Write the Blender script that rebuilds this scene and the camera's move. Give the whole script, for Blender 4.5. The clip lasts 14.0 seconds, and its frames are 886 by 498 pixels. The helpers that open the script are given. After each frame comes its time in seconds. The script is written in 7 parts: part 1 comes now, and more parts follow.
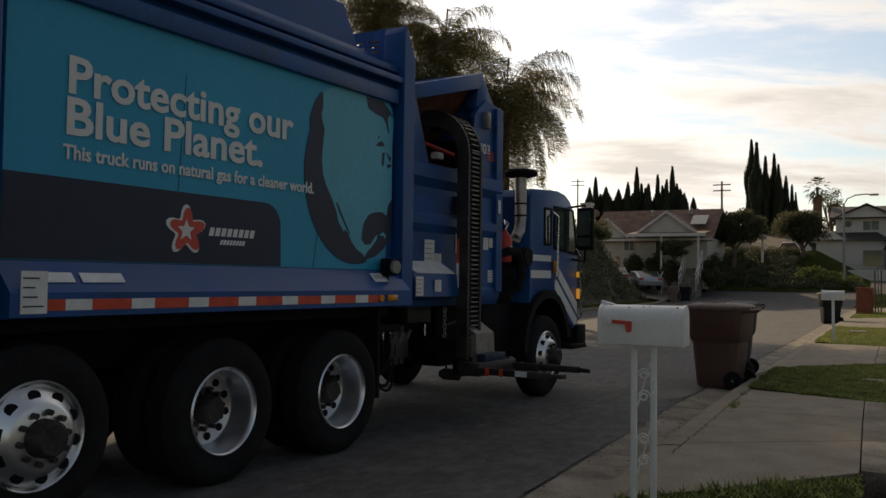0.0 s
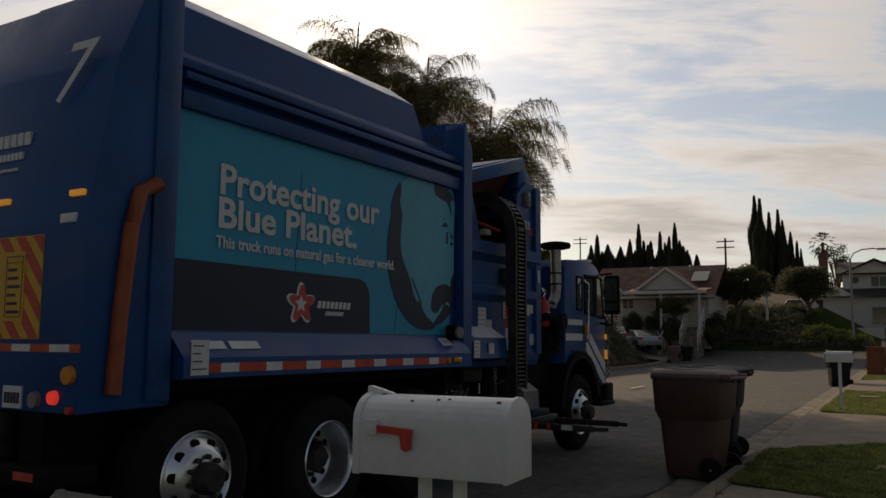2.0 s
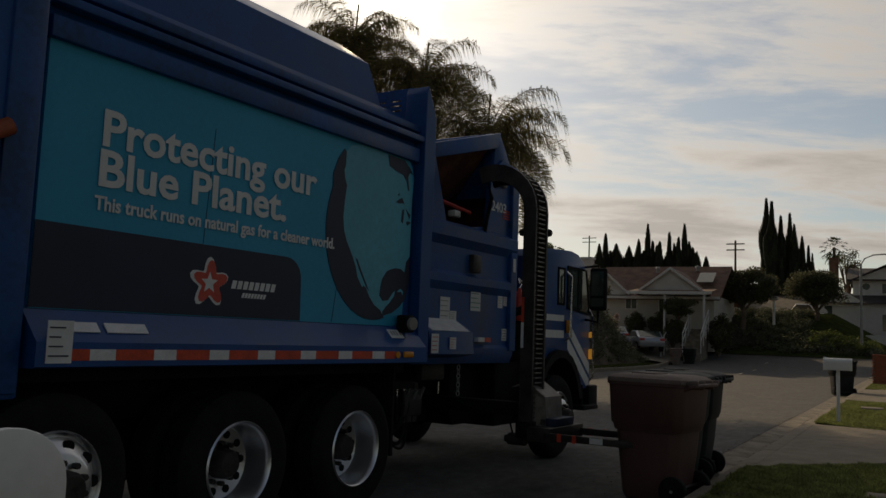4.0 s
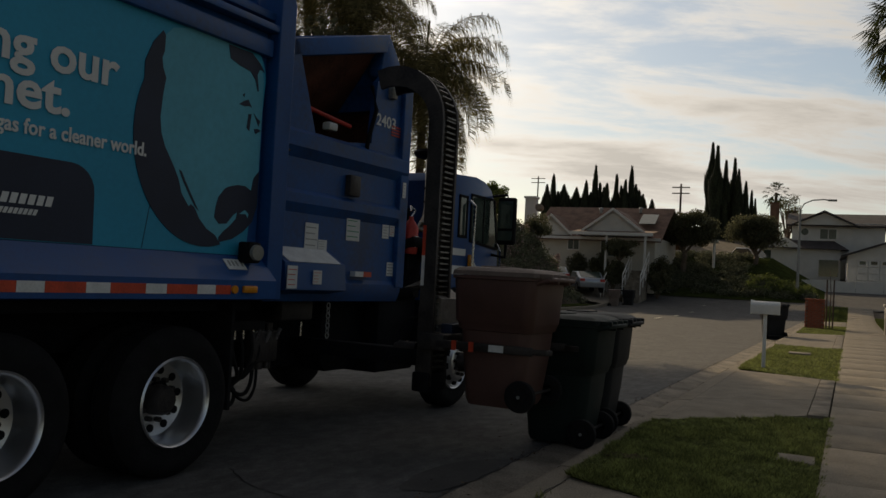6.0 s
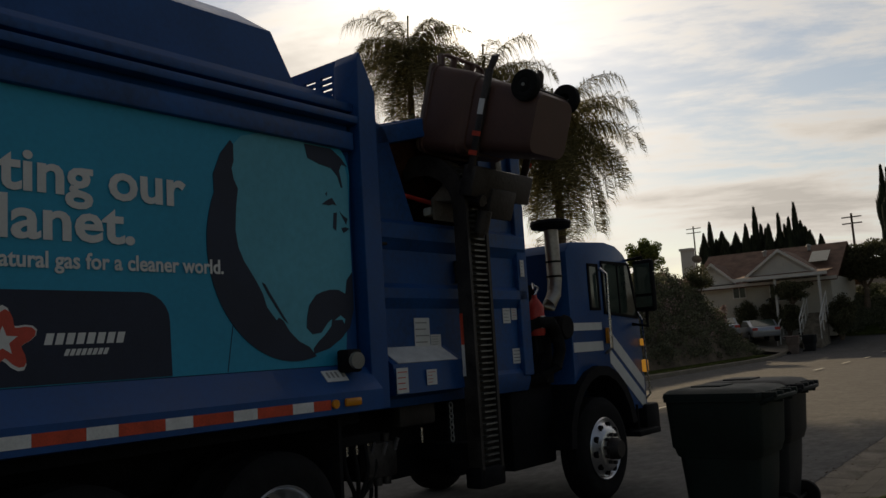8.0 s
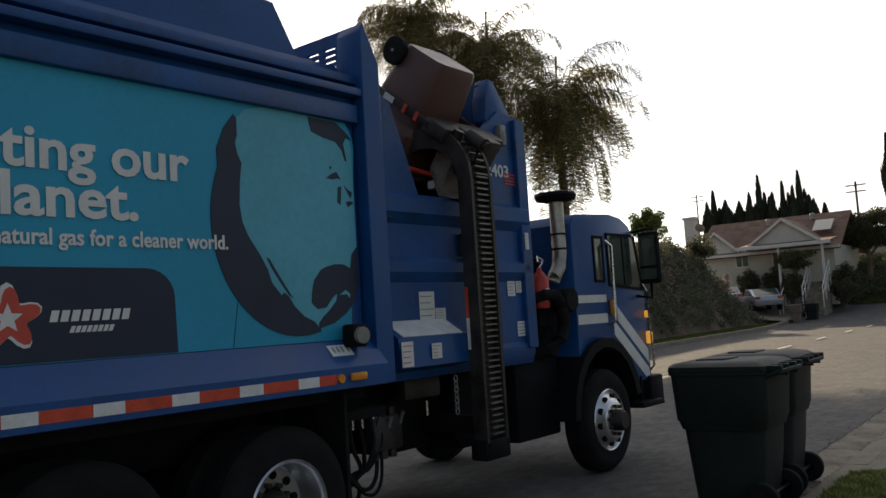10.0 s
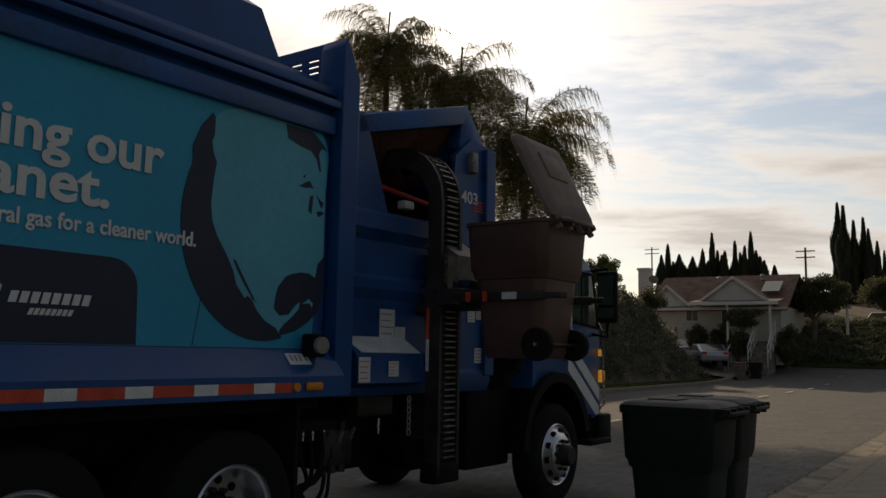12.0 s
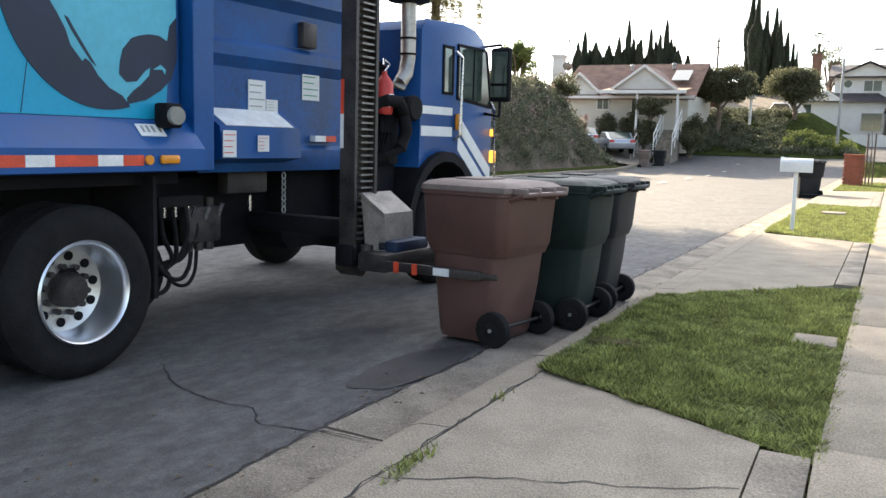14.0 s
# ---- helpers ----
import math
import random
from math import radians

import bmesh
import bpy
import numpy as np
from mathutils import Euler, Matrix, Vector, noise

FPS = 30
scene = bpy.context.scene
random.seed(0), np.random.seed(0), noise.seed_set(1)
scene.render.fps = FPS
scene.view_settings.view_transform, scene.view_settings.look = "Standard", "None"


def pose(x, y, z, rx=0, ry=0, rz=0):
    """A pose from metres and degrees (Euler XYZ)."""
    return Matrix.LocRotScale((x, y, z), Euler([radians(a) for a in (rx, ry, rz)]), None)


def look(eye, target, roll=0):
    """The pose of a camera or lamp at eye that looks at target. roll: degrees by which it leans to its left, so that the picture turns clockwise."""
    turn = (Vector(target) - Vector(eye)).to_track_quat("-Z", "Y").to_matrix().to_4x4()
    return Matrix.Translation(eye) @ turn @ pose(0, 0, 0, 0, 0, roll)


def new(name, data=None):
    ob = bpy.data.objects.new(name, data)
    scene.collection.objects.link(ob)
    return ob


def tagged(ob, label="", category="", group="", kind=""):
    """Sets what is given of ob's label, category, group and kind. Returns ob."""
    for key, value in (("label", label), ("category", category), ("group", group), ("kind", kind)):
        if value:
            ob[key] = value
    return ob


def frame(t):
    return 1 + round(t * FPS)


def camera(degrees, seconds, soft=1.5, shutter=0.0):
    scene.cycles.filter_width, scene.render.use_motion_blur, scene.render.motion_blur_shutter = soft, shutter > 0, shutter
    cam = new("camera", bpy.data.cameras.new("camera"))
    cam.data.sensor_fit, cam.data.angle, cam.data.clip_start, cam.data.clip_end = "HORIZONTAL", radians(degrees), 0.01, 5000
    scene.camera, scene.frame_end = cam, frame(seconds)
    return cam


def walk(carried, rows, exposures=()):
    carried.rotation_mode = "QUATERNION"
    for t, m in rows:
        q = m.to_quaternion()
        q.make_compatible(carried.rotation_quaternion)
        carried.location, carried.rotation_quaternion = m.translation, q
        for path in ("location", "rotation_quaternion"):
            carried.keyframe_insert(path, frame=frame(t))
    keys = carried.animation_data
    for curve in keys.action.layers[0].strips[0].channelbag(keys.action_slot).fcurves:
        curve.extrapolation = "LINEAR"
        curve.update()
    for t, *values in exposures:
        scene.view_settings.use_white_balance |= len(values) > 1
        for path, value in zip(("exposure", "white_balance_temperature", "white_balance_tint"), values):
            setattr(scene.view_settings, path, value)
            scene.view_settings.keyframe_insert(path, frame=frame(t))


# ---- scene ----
cam = camera(55.2, 14.0)
PATH = [
    (0, (1.405, -9.999, 1.435), (0.506, -8.214, 1.509), 0.69),
    (0.5, (1.358, -9.128, 1.444), (0.393, -7.377, 1.493), 0.72),
    (1, (1.380, -8.601, 1.452), (0.474, -6.822, 1.566), -0.52),
    (1.5, (1.413, -8.009, 1.459), (0.437, -6.267, 1.588), 1.38),
    (2, (1.397, -7.420, 1.467), (0.488, -5.651, 1.682), 0.37),
    (2.5, (1.377, -6.873, 1.462), (0.373, -5.158, 1.680), 1.89),
    (2.7, (1.370, -6.689, 1.434), (0.402, -4.952, 1.653), 2.51),
    (4.8, (1.605, -5.427, 1.466), (0.708, -3.647, 1.623), 1.58),
    (5, (1.603, -5.240, 1.448), (0.768, -3.425, 1.519), 1.08),
    (5.5, (1.577, -4.819, 1.464), (0.819, -2.970, 1.541), 1.45),
    (6, (1.617, -4.493, 1.449), (0.789, -2.673, 1.513), 3.07),
    (6.5, (1.543, -4.208, 1.498), (0.699, -2.402, 1.664), 3.99),
    (7, (1.548, -3.951, 1.529), (0.676, -2.164, 1.750), -0.09),
    (7.5, (1.628, -3.817, 1.579), (0.568, -2.154, 1.909), -0.66),
    (8, (1.614, -3.734, 1.580), (0.476, -2.107, 1.818), -3.52),
    (8.2, (1.615, -3.710, 1.599), (0.441, -2.110, 1.848), -3.04),
    (10.3, (1.583, -3.727, 1.623), (0.441, -2.092, 1.780), -3.34),
    (10.5, (1.591, -3.737, 1.619), (0.458, -2.107, 1.863), -2.30),
    (11, (1.601, -3.767, 1.604), (0.436, -2.185, 1.981), -0.20),
    (11.5, (1.563, -3.831, 1.570), (0.412, -2.243, 1.965), 0.29),
    (12, (1.536, -3.790, 1.527), (0.476, -2.111, 1.766), 1.07),
    (12.5, (1.536, -3.783, 1.495), (0.503, -2.073, 1.592), -0.73),
    (13, (1.546, -3.717, 1.465), (0.573, -1.983, 1.250), -1.46),
    (13.5, (1.612, -3.553, 1.476), (0.661, -1.809, 1.240), -1.36),
    (14, (1.663, -3.384, 1.439), (0.783, -1.606, 1.185), 1.56),
]
EXPO = [0.1, -0.7, -0.76, -0.4, -0.55, 0.75, 0.5, -0.35, -0.3, 2.15, 2.65]
SKY, GLOW, SUN_POWER = 0.075, (1.12, 0.75, 0.10), 2.9
walk(cam, [(t, look(eye, target, roll)) for t, eye, target, roll in PATH],
     exposures=[(0, EXPO[0], 6850, 12), (1.2, -0.1, 6850, 14), (2.0, -0.5, 6850, 14), (2.7, EXPO[1], 6850, 14), (4.8, EXPO[2], 6950, 10), (5.4, -0.5, 6900, 10), (6.0, EXPO[3], 6900, 10), (6.4, -0.05, 6900, 10), (7.1, -0.62, 6900, 11), (7.6, -0.5, 6900, 11),
                (8.2, EXPO[4], 6900, 11), (10.3, EXPO[5], 6450, 11), (10.8, EXPO[6], 6450, 11), (11.5, EXPO[7], 6600, 12), (12.5, EXPO[8], 6900, 12),
                (13.0, EXPO[9], 6100, 10), (13.4, 2.82, 6050, 10), (14.0, EXPO[10], 6100, 11)])

# ---- light ----
SUN_LEFT, SUN_UP = 33.2, 21.7      # degrees left of the street's direction, and above the horizon
sun_dir = Vector((-math.sin(radians(SUN_LEFT)) * math.cos(radians(SUN_UP)),
                  math.cos(radians(SUN_LEFT)) * math.cos(radians(SUN_UP)), math.sin(radians(SUN_UP))))


def make_world():
    world = bpy.data.worlds.new("sky")
    scene.world = world
    world.use_nodes = True
    nt = world.node_tree
    nt.nodes.clear()
    N, L = nt.nodes.new, nt.links.new
    out, bg = N("ShaderNodeOutputWorld"), N("ShaderNodeBackground")
    sky = N("ShaderNodeTexSky")
    sky.sky_type, sky.sun_disc = "NISHITA", False
    sky.sun_elevation, sky.sun_rotation = radians(SUN_UP), radians(-SUN_LEFT)
    sky.dust_density, sky.air_density = 0.3, 1.1
    co = N("ShaderNodeTexCoord")
    sep = N("ShaderNodeSeparateXYZ")
    L(co.outputs["Generated"], sep.inputs[0])

    def m(op, a, b=None, clamp=False):
        n = N("ShaderNodeMath")
        n.operation, n.use_clamp = op, clamp
        for i, v in enumerate((a, b)):
            if v is None:
                continue
            if isinstance(v, (int, float)):
                n.inputs[i].default_value = v
            else:
                L(v, n.inputs[i])
        return n.outputs[0]
    # clouds lie on a high sheet: the direction is spread over it
    zz = m("ADD", m("MAXIMUM", sep.outputs[2], 0.0), 0.22)
    comb = N("ShaderNodeCombineXYZ")
    L(m("DIVIDE", sep.outputs[0], zz), comb.inputs[0])
    L(m("DIVIDE", sep.outputs[1], zz), comb.inputs[1])
    mp = N("ShaderNodeMapping")
    mp.vector_type = "TEXTURE"      # the streaks lie across the street
    mp.inputs["Rotation"].default_value = (0, 0, radians(22))
    mp.inputs["Scale"].default_value = (1.9, 0.75, 1)
    mp.inputs["Location"].default_value = (3.1, 1.7, 0)
    L(comb.outputs[0], mp.inputs[0])
    n1, n2 = N("ShaderNodeTexNoise"), N("ShaderNodeTexNoise")
    for n, sc, de, ro, di in ((n1, 2.7, 10, 0.62, 0.25), (n2, 1.1, 4, 0.5, 0.2)):
        n.inputs["Scale"].default_value, n.inputs["Detail"].default_value = sc, de
        n.inputs["Roughness"].default_value, n.inputs["Distortion"].default_value = ro, di
        L(mp.outputs[0], n.inputs["Vector"])
    cov = m("ADD", m("MULTIPLY", n1.outputs[0], 0.6), m("MULTIPLY", n2.outputs[0], 0.4))
    mask = N("ShaderNodeMapRange")
    mask.interpolation_type = "SMOOTHSTEP"
    mask.inputs["From Min"].default_value, mask.inputs["From Max"].default_value = 0.42, 0.56
    L(cov, mask.inputs[0])
    # thin cloud glows round the sun
    dot = N("ShaderNodeVectorMath")
    dot.operation = "DOT_PRODUCT"
    L(co.outputs["Generated"], dot.inputs[0])
    dot.inputs[1].default_value = sun_dir
    d = m("MAXIMUM", dot.outputs["Value"], 0.0)
    near, wide = m("POWER", d, 60.0), m("POWER", d, 2.3)
    core = m("POWER", d, 1400.0)
    bright = m("ADD", m("ADD", m("MULTIPLY", wide, GLOW[0]), m("MULTIPLY", near, GLOW[1])), GLOW[2])
    cl = N("ShaderNodeMix")
    cl.data_type = "RGBA"
    cl.inputs[6].default_value, cl.inputs[7].default_value = (1.0, 0.965, 0.93, 1), (1.0, 0.95, 0.875, 1)
    L(wide, cl.inputs[0])
    # cloud light, a little darker in the thick of it
    thick = N("ShaderNodeMapRange")
    thick.inputs["From Min"].default_value, thick.inputs["From Max"].default_value = 0.50, 0.62
    thick.inputs["To Min"].default_value, thick.inputs["To Max"].default_value = 1.10, 0.74
    L(cov, thick.inputs[0])
    cb = N("ShaderNodeVectorMath")
    cb.operation = "SCALE"
    L(cl.outputs[2], cb.inputs[0])
    L(m("MULTIPLY", bright, thick.outputs[0]), cb.inputs["Scale"])
    sk = N("ShaderNodeVectorMath")
    sk.operation = "SCALE"
    L(sky.outputs[0], sk.inputs[0])
    sk.inputs["Scale"].default_value = SKY
    haze = N("ShaderNodeVectorMath")
    haze.operation = "SCALE"
    haze.inputs[0].default_value = (1.0, 0.93, 0.8)
    L(m("ADD", m("MULTIPLY", core, 4.0), m("MULTIPLY", near, 0.25)), haze.inputs["Scale"])
    sum1 = N("ShaderNodeVectorMath")
    veil = N("ShaderNodeVectorMath")
    veil.operation = "MULTIPLY_ADD"
    L(cb.outputs[0], veil.inputs[0])
    veil.inputs[1].default_value = (0.24, 0.26, 0.30)
    L(sk.outputs[0], veil.inputs[2])
    L(veil.outputs[0], sum1.inputs[0])
    L(haze.outputs[0], sum1.inputs[1])
    mix = N("ShaderNodeMix")
    mix.data_type = "RGBA"
    L(mask.outputs[0], mix.inputs[0])
    L(sum1.outputs[0], mix.inputs[6])
    add2 = N("ShaderNodeVectorMath")
    L(cb.outputs[0], add2.inputs[0])
    L(haze.outputs[0], add2.inputs[1])
    L(add2.outputs[0], mix.inputs[7])
    L(mix.outputs[2], bg.inputs[0])
    bg.inputs[1].default_value = 1.0
    L(bg.outputs[0], out.inputs[0])


make_world()
lamp = new("sun", bpy.data.lights.new("sun", "SUN"))
lamp.data.energy, lamp.data.angle, lamp.data.color = SUN_POWER, radians(0.6), (1.0, 0.80, 0.53)
lamp.matrix_world = look(sun_dir * 50, (0, 0, 0))


# ---- materials ----
def mat(name, col, rough=0.6, metal=0.0, var=0.25, scale=6.0, fine=60.0, bump=0.0, bump_scale=40.0, rnd=0.0, spec=0.5,
        col2=None, stretch=(1, 1, 1), trans=0.0, coat=0.0, coords="Object", rough_var=0.0):
    """A surface with variation at two scales; rnd: how far pieces differ from each other."""
    mt = bpy.data.materials.new(name)
    mt.use_nodes = True
    nt = mt.node_tree
    b = nt.nodes["Principled BSDF"]
    N, L = nt.nodes.new, nt.links.new
    co, mp = N("ShaderNodeTexCoord"), N("ShaderNodeMapping")
    L(co.outputs[coords], mp.inputs[0])
    mp.inputs["Scale"].default_value = stretch
    if stretch == (1, 1, 1):
        mp.inputs["Rotation"].default_value = (0.5, 0.35, 0.7)
    a, f = N("ShaderNodeTexNoise"), N("ShaderNodeTexNoise")
    a.inputs["Scale"].default_value, a.inputs["Detail"].default_value = scale, 5
    f.inputs["Scale"].default_value, f.inputs["Detail"].default_value = fine, 3
    L(mp.outputs[0], a.inputs["Vector"])
    L(mp.outputs[0], f.inputs["Vector"])
    s = N("ShaderNodeMath")
    s.operation = "MULTIPLY_ADD"
    L(a.outputs[0], s.inputs[0])
    s.inputs[1].default_value = 0.65
    k = N("ShaderNodeMath")
    k.operation = "MULTIPLY"
    L(f.outputs[0], k.inputs[0])
    k.inputs[1].default_value = 0.35
    L(k.outputs[0], s.inputs[2])
    ramp = N("ShaderNodeValToRGB")
    lo = col2 or tuple(c * (1 - var) for c in col)
    hi = tuple(min(1, c * (1 + var)) for c in col) if col2 is None else col
    ramp.color_ramp.elements[0].position, ramp.color_ramp.elements[0].color = 0.36, (*lo, 1)
    ramp.color_ramp.elements[1].position, ramp.color_ramp.elements[1].color = 0.64, (*hi, 1)
    L(s.outputs[0], ramp.inputs[0])
    last = ramp.outputs[0]
    if rnd:
        oi, hsv, mr = N("ShaderNodeObjectInfo"), N("ShaderNodeHueSaturation"), N("ShaderNodeMapRange")
        L(oi.outputs["Random"], mr.inputs[0])
        mr.inputs["To Min"].default_value, mr.inputs["To Max"].default_value = 1 - rnd, 1 + rnd
        L(mr.outputs[0], hsv.inputs["Value"])
        L(last, hsv.inputs["Color"])
        last = hsv.outputs[0]
    L(last, b.inputs["Base Color"])
    b.inputs["Roughness"].default_value, b.inputs["Metallic"].default_value = rough, metal
    if rough_var:
        rr = N("ShaderNodeMapRange")
        L(s.outputs[0], rr.inputs[0])
        rr.inputs["From Min"].default_value, rr.inputs["From Max"].default_value = 0.35, 0.65
        rr.inputs["To Min"].default_value, rr.inputs["To Max"].default_value = rough - rough_var, rough + rough_var
        L(rr.outputs[0], b.inputs["Roughness"])
    b.inputs["Specular IOR Level"].default_value = spec
    b.inputs["Coat Weight"].default_value = coat
    if trans:
        b.inputs["Transmission Weight"].default_value = trans
    if bump:
        bn, bt = N("ShaderNodeTexNoise"), N("ShaderNodeBump")
        bn.inputs["Scale"].default_value, bn.inputs["Detail"].default_value = bump_scale, 6
        L(mp.outputs[0], bn.inputs["Vector"])
        L(bn.outputs[0], bt.inputs["Height"])
        bt.inputs["Strength"].default_value, bt.inputs["Distance"].default_value = bump, 0.02
        L(bt.outputs[0], b.inputs["Normal"])
    return mt


def leaf_mat(name, col, var=0.4, glow=0.35):
    """Leaves let some light through from behind."""
    mt = bpy.data.materials.new(name)
    mt.use_nodes = True
    nt = mt.node_tree
    nt.nodes.clear()
    N, L = nt.nodes.new, nt.links.new
    out, di, tr, mx = N("ShaderNodeOutputMaterial"), N("ShaderNodeBsdfPrincipled"), N("ShaderNodeBsdfTranslucent"), N("ShaderNodeMixShader")
    geo, ramp = N("ShaderNodeNewGeometry"), N("ShaderNodeValToRGB")
    ramp.color_ramp.elements[0].color = (*[c * (1 - var) for c in col], 1)
    ramp.color_ramp.elements[1].color = (*[c * (1 + var) for c in col], 1)
    L(geo.outputs["Random Per Island"], ramp.inputs[0])
    co, no, mr, hs = N("ShaderNodeTexCoord"), N("ShaderNodeTexNoise"), N("ShaderNodeMapRange"), N("ShaderNodeHueSaturation")
    no.inputs["Scale"].default_value, no.inputs["Detail"].default_value = 5.0, 7
    L(co.outputs["Object"], no.inputs["Vector"])
    mr.inputs["From Min"].default_value, mr.inputs["From Max"].default_value = 0.35, 0.65
    mr.inputs["To Min"].default_value, mr.inputs["To Max"].default_value = 0.68, 1.36
    L(no.outputs[0], mr.inputs[0])
    L(mr.outputs[0], hs.inputs["Value"])
    L(ramp.outputs[0], hs.inputs["Color"])
    L(hs.outputs[0], di.inputs["Base Color"])
    di.inputs["Roughness"].default_value, di.inputs["Specular IOR Level"].default_value = 0.65, 0.25
    L(hs.outputs[0], tr.inputs[0])
    mx.inputs[0].default_value = glow
    L(di.outputs[0], mx.inputs[1])
    L(tr.outputs[0], mx.inputs[2])
    L(mx.outputs[0], out.inputs[0])
    return mt


def glow_mat(name, col, strength):
    mt = bpy.data.materials.new(name)
    mt.use_nodes = True
    b = mt.node_tree.nodes["Principled BSDF"]
    b.inputs["Base Color"].default_value = (*col, 1)
    b.inputs["Emission Color"].default_value, b.inputs["Emission Strength"].default_value = (*col, 1), strength
    return mt


def asphalt_mat():
    mt = mat("asphalt", (0.101, 0.097, 0.093), 0.9, spec=0.15, var=0.16, scale=1.6, fine=30.0, bump=0.12, bump_scale=60, coords="Object")
    nt = mt.node_tree
    N, L = nt.nodes.new, nt.links.new
    b = nt.nodes["Principled BSDF"]
    co = N("ShaderNodeTexCoord")
    # worn pale blotches, longer along the street
    mp2, lt = N("ShaderNodeMapping"), N("ShaderNodeMapRange")
    mp2.inputs["Scale"].default_value = (1.4, 0.8, 1)
    L(co.outputs["Object"], mp2.inputs[0])
    vo = N("ShaderNodeTexNoise")
    vo.inputs["Scale"].default_value, vo.inputs["Detail"].default_value, vo.inputs["Roughness"].default_value = 5.5, 8, 0.7
    L(mp2.outputs[0], vo.inputs["Vector"])
    lt.inputs["From Min"].default_value, lt.inputs["From Max"].default_value = 0.42, 0.66
    lt.inputs["To Min"].default_value, lt.inputs["To Max"].default_value = 0.88, 1.38
    L(vo.outputs[0], lt.inputs[0])
    # pale grit
    gr, gm = N("ShaderNodeTexNoise"), N("ShaderNodeMapRange")
    gr.inputs["Scale"].default_value, gr.inputs["Detail"].default_value = 130, 2
    L(co.outputs["Object"], gr.inputs["Vector"])
    gm.inputs["From Min"].default_value, gm.inputs["From Max"].default_value = 0.45, 0.68
    gm.inputs["To Min"].default_value, gm.inputs["To Max"].default_value = 0.9, 1.3
    L(gr.outputs[0], gm.inputs[0])
    mu = N("ShaderNodeMath")
    mu.operation = "MULTIPLY"
    L(lt.outputs[0], mu.inputs[0])
    L(gm.outputs[0], mu.inputs[1])
    hs = N("ShaderNodeHueSaturation")
    src = b.inputs["Base Color"].links[0].from_socket
    L(src, hs.inputs["Color"])
    L(mu.outputs[0], hs.inputs["Value"])
    L(hs.outputs[0], b.inputs["Base Color"])
    return mt


def grit(mt, scale, lo, hi):
    """Salt-and-pepper aggregate over a surface's colour."""
    nt = mt.node_tree
    N, L = nt.nodes.new, nt.links.new
    b = nt.nodes["Principled BSDF"]
    co, gr, gm, hs = N("ShaderNodeTexCoord"), N("ShaderNodeTexNoise"), N("ShaderNodeMapRange"), N("ShaderNodeHueSaturation")
    gr.inputs["Scale"].default_value, gr.inputs["Detail"].default_value = scale, 3
    L(co.outputs["Object"], gr.inputs["Vector"])
    gm.inputs["From Min"].default_value, gm.inputs["From Max"].default_value = 0.36, 0.64
    gm.inputs["To Min"].default_value, gm.inputs["To Max"].default_value = lo, hi
    L(gr.outputs[0], gm.inputs[0])
    src = b.inputs["Base Color"].links[0].from_socket
    L(src, hs.inputs["Color"])
    L(gm.outputs[0], hs.inputs["Value"])
    L(hs.outputs[0], b.inputs["Base Color"])
    return mt


M_ASPHALT = asphalt_mat()
M_CONC = mat("concrete", (0.262, 0.226, 0.178), 0.92, spec=0.15, var=0.17, scale=3.2, fine=110, bump=0.6, bump_scale=90, rnd=0.06)
M_GUTTER = mat("gutter_concrete", (0.235, 0.203, 0.163), 0.92, spec=0.15, var=0.4, scale=3.0, fine=60, bump=0.4, bump_scale=80, rnd=0.08)
grit(M_CONC, 120, 0.78, 1.24)
grit(M_GUTTER, 120, 0.74, 1.26)
M_DIRT = mat("dry_soil", (0.10, 0.075, 0.05), 0.95, var=0.4, scale=1.2, fine=25, bump=0.6, bump_scale=25)
M_GRASSBASE = mat("turf", (0.045, 0.055, 0.018), 1.0, spec=0.0, var=0.4, scale=2, fine=70, bump=0.8, bump_scale=60)
M_GRASS = leaf_mat("grass_blades", (0.19, 0.215, 0.07), 0.7, 0.5)
M_BLUE = mat("blue_truck_paint", (0.006, 0.070, 0.245), 0.45, spec=0.4, var=0.18, scale=2.2, fine=30, coat=0.1, bump=0.03, bump_scale=6, rough_var=0.12)
M_BLUE2 = mat("scuffed_blue_paint", (0.007, 0.068, 0.23), 0.5, var=0.4, scale=1.8, fine=22, bump=0.12, bump_scale=5, rough_var=0.15)
M_TEAL = mat("teal_banner", (0.013, 0.33, 0.53), 0.5, var=0.08, scale=0.9, fine=30)
M_TEAL2 = mat("pale_teal_print", (0.10, 0.43, 0.56), 0.5, var=0.12, scale=1.1, fine=20)
M_NAVY = mat("dark_navy_print", (0.010, 0.018, 0.045), 0.5, var=0.2, scale=3)
M_PRINTW = mat("white_print", (0.74, 0.74, 0.72), 0.55, var=0.06, scale=8)
M_GREENINK = mat("green_ink", (0.03, 0.28, 0.12), 0.6, var=0.1)
M_PRINTR = mat("red_print", (0.62, 0.08, 0.05), 0.55, var=0.1)
M_BLACK = mat("black_chassis", (0.007, 0.007, 0.009), 0.75, spec=0.18, var=0.4, scale=5, fine=40, bump=0.1)
M_RUBBER = mat("tyre_rubber", (0.013, 0.0125, 0.013), 0.88, spec=0.2, var=0.3, scale=8, fine=60, bump=0.25, bump_scale=60)
M_ALU = mat("polished_aluminium", (0.76, 0.76, 0.77), 0.33, 1.0, var=0.05, scale=4, fine=12, rough_var=0.04)
M_CHROME = mat("worn_chrome", (0.6, 0.6, 0.62), 0.26, 1.0, var=0.2, scale=6, fine=40, rough_var=0.1)
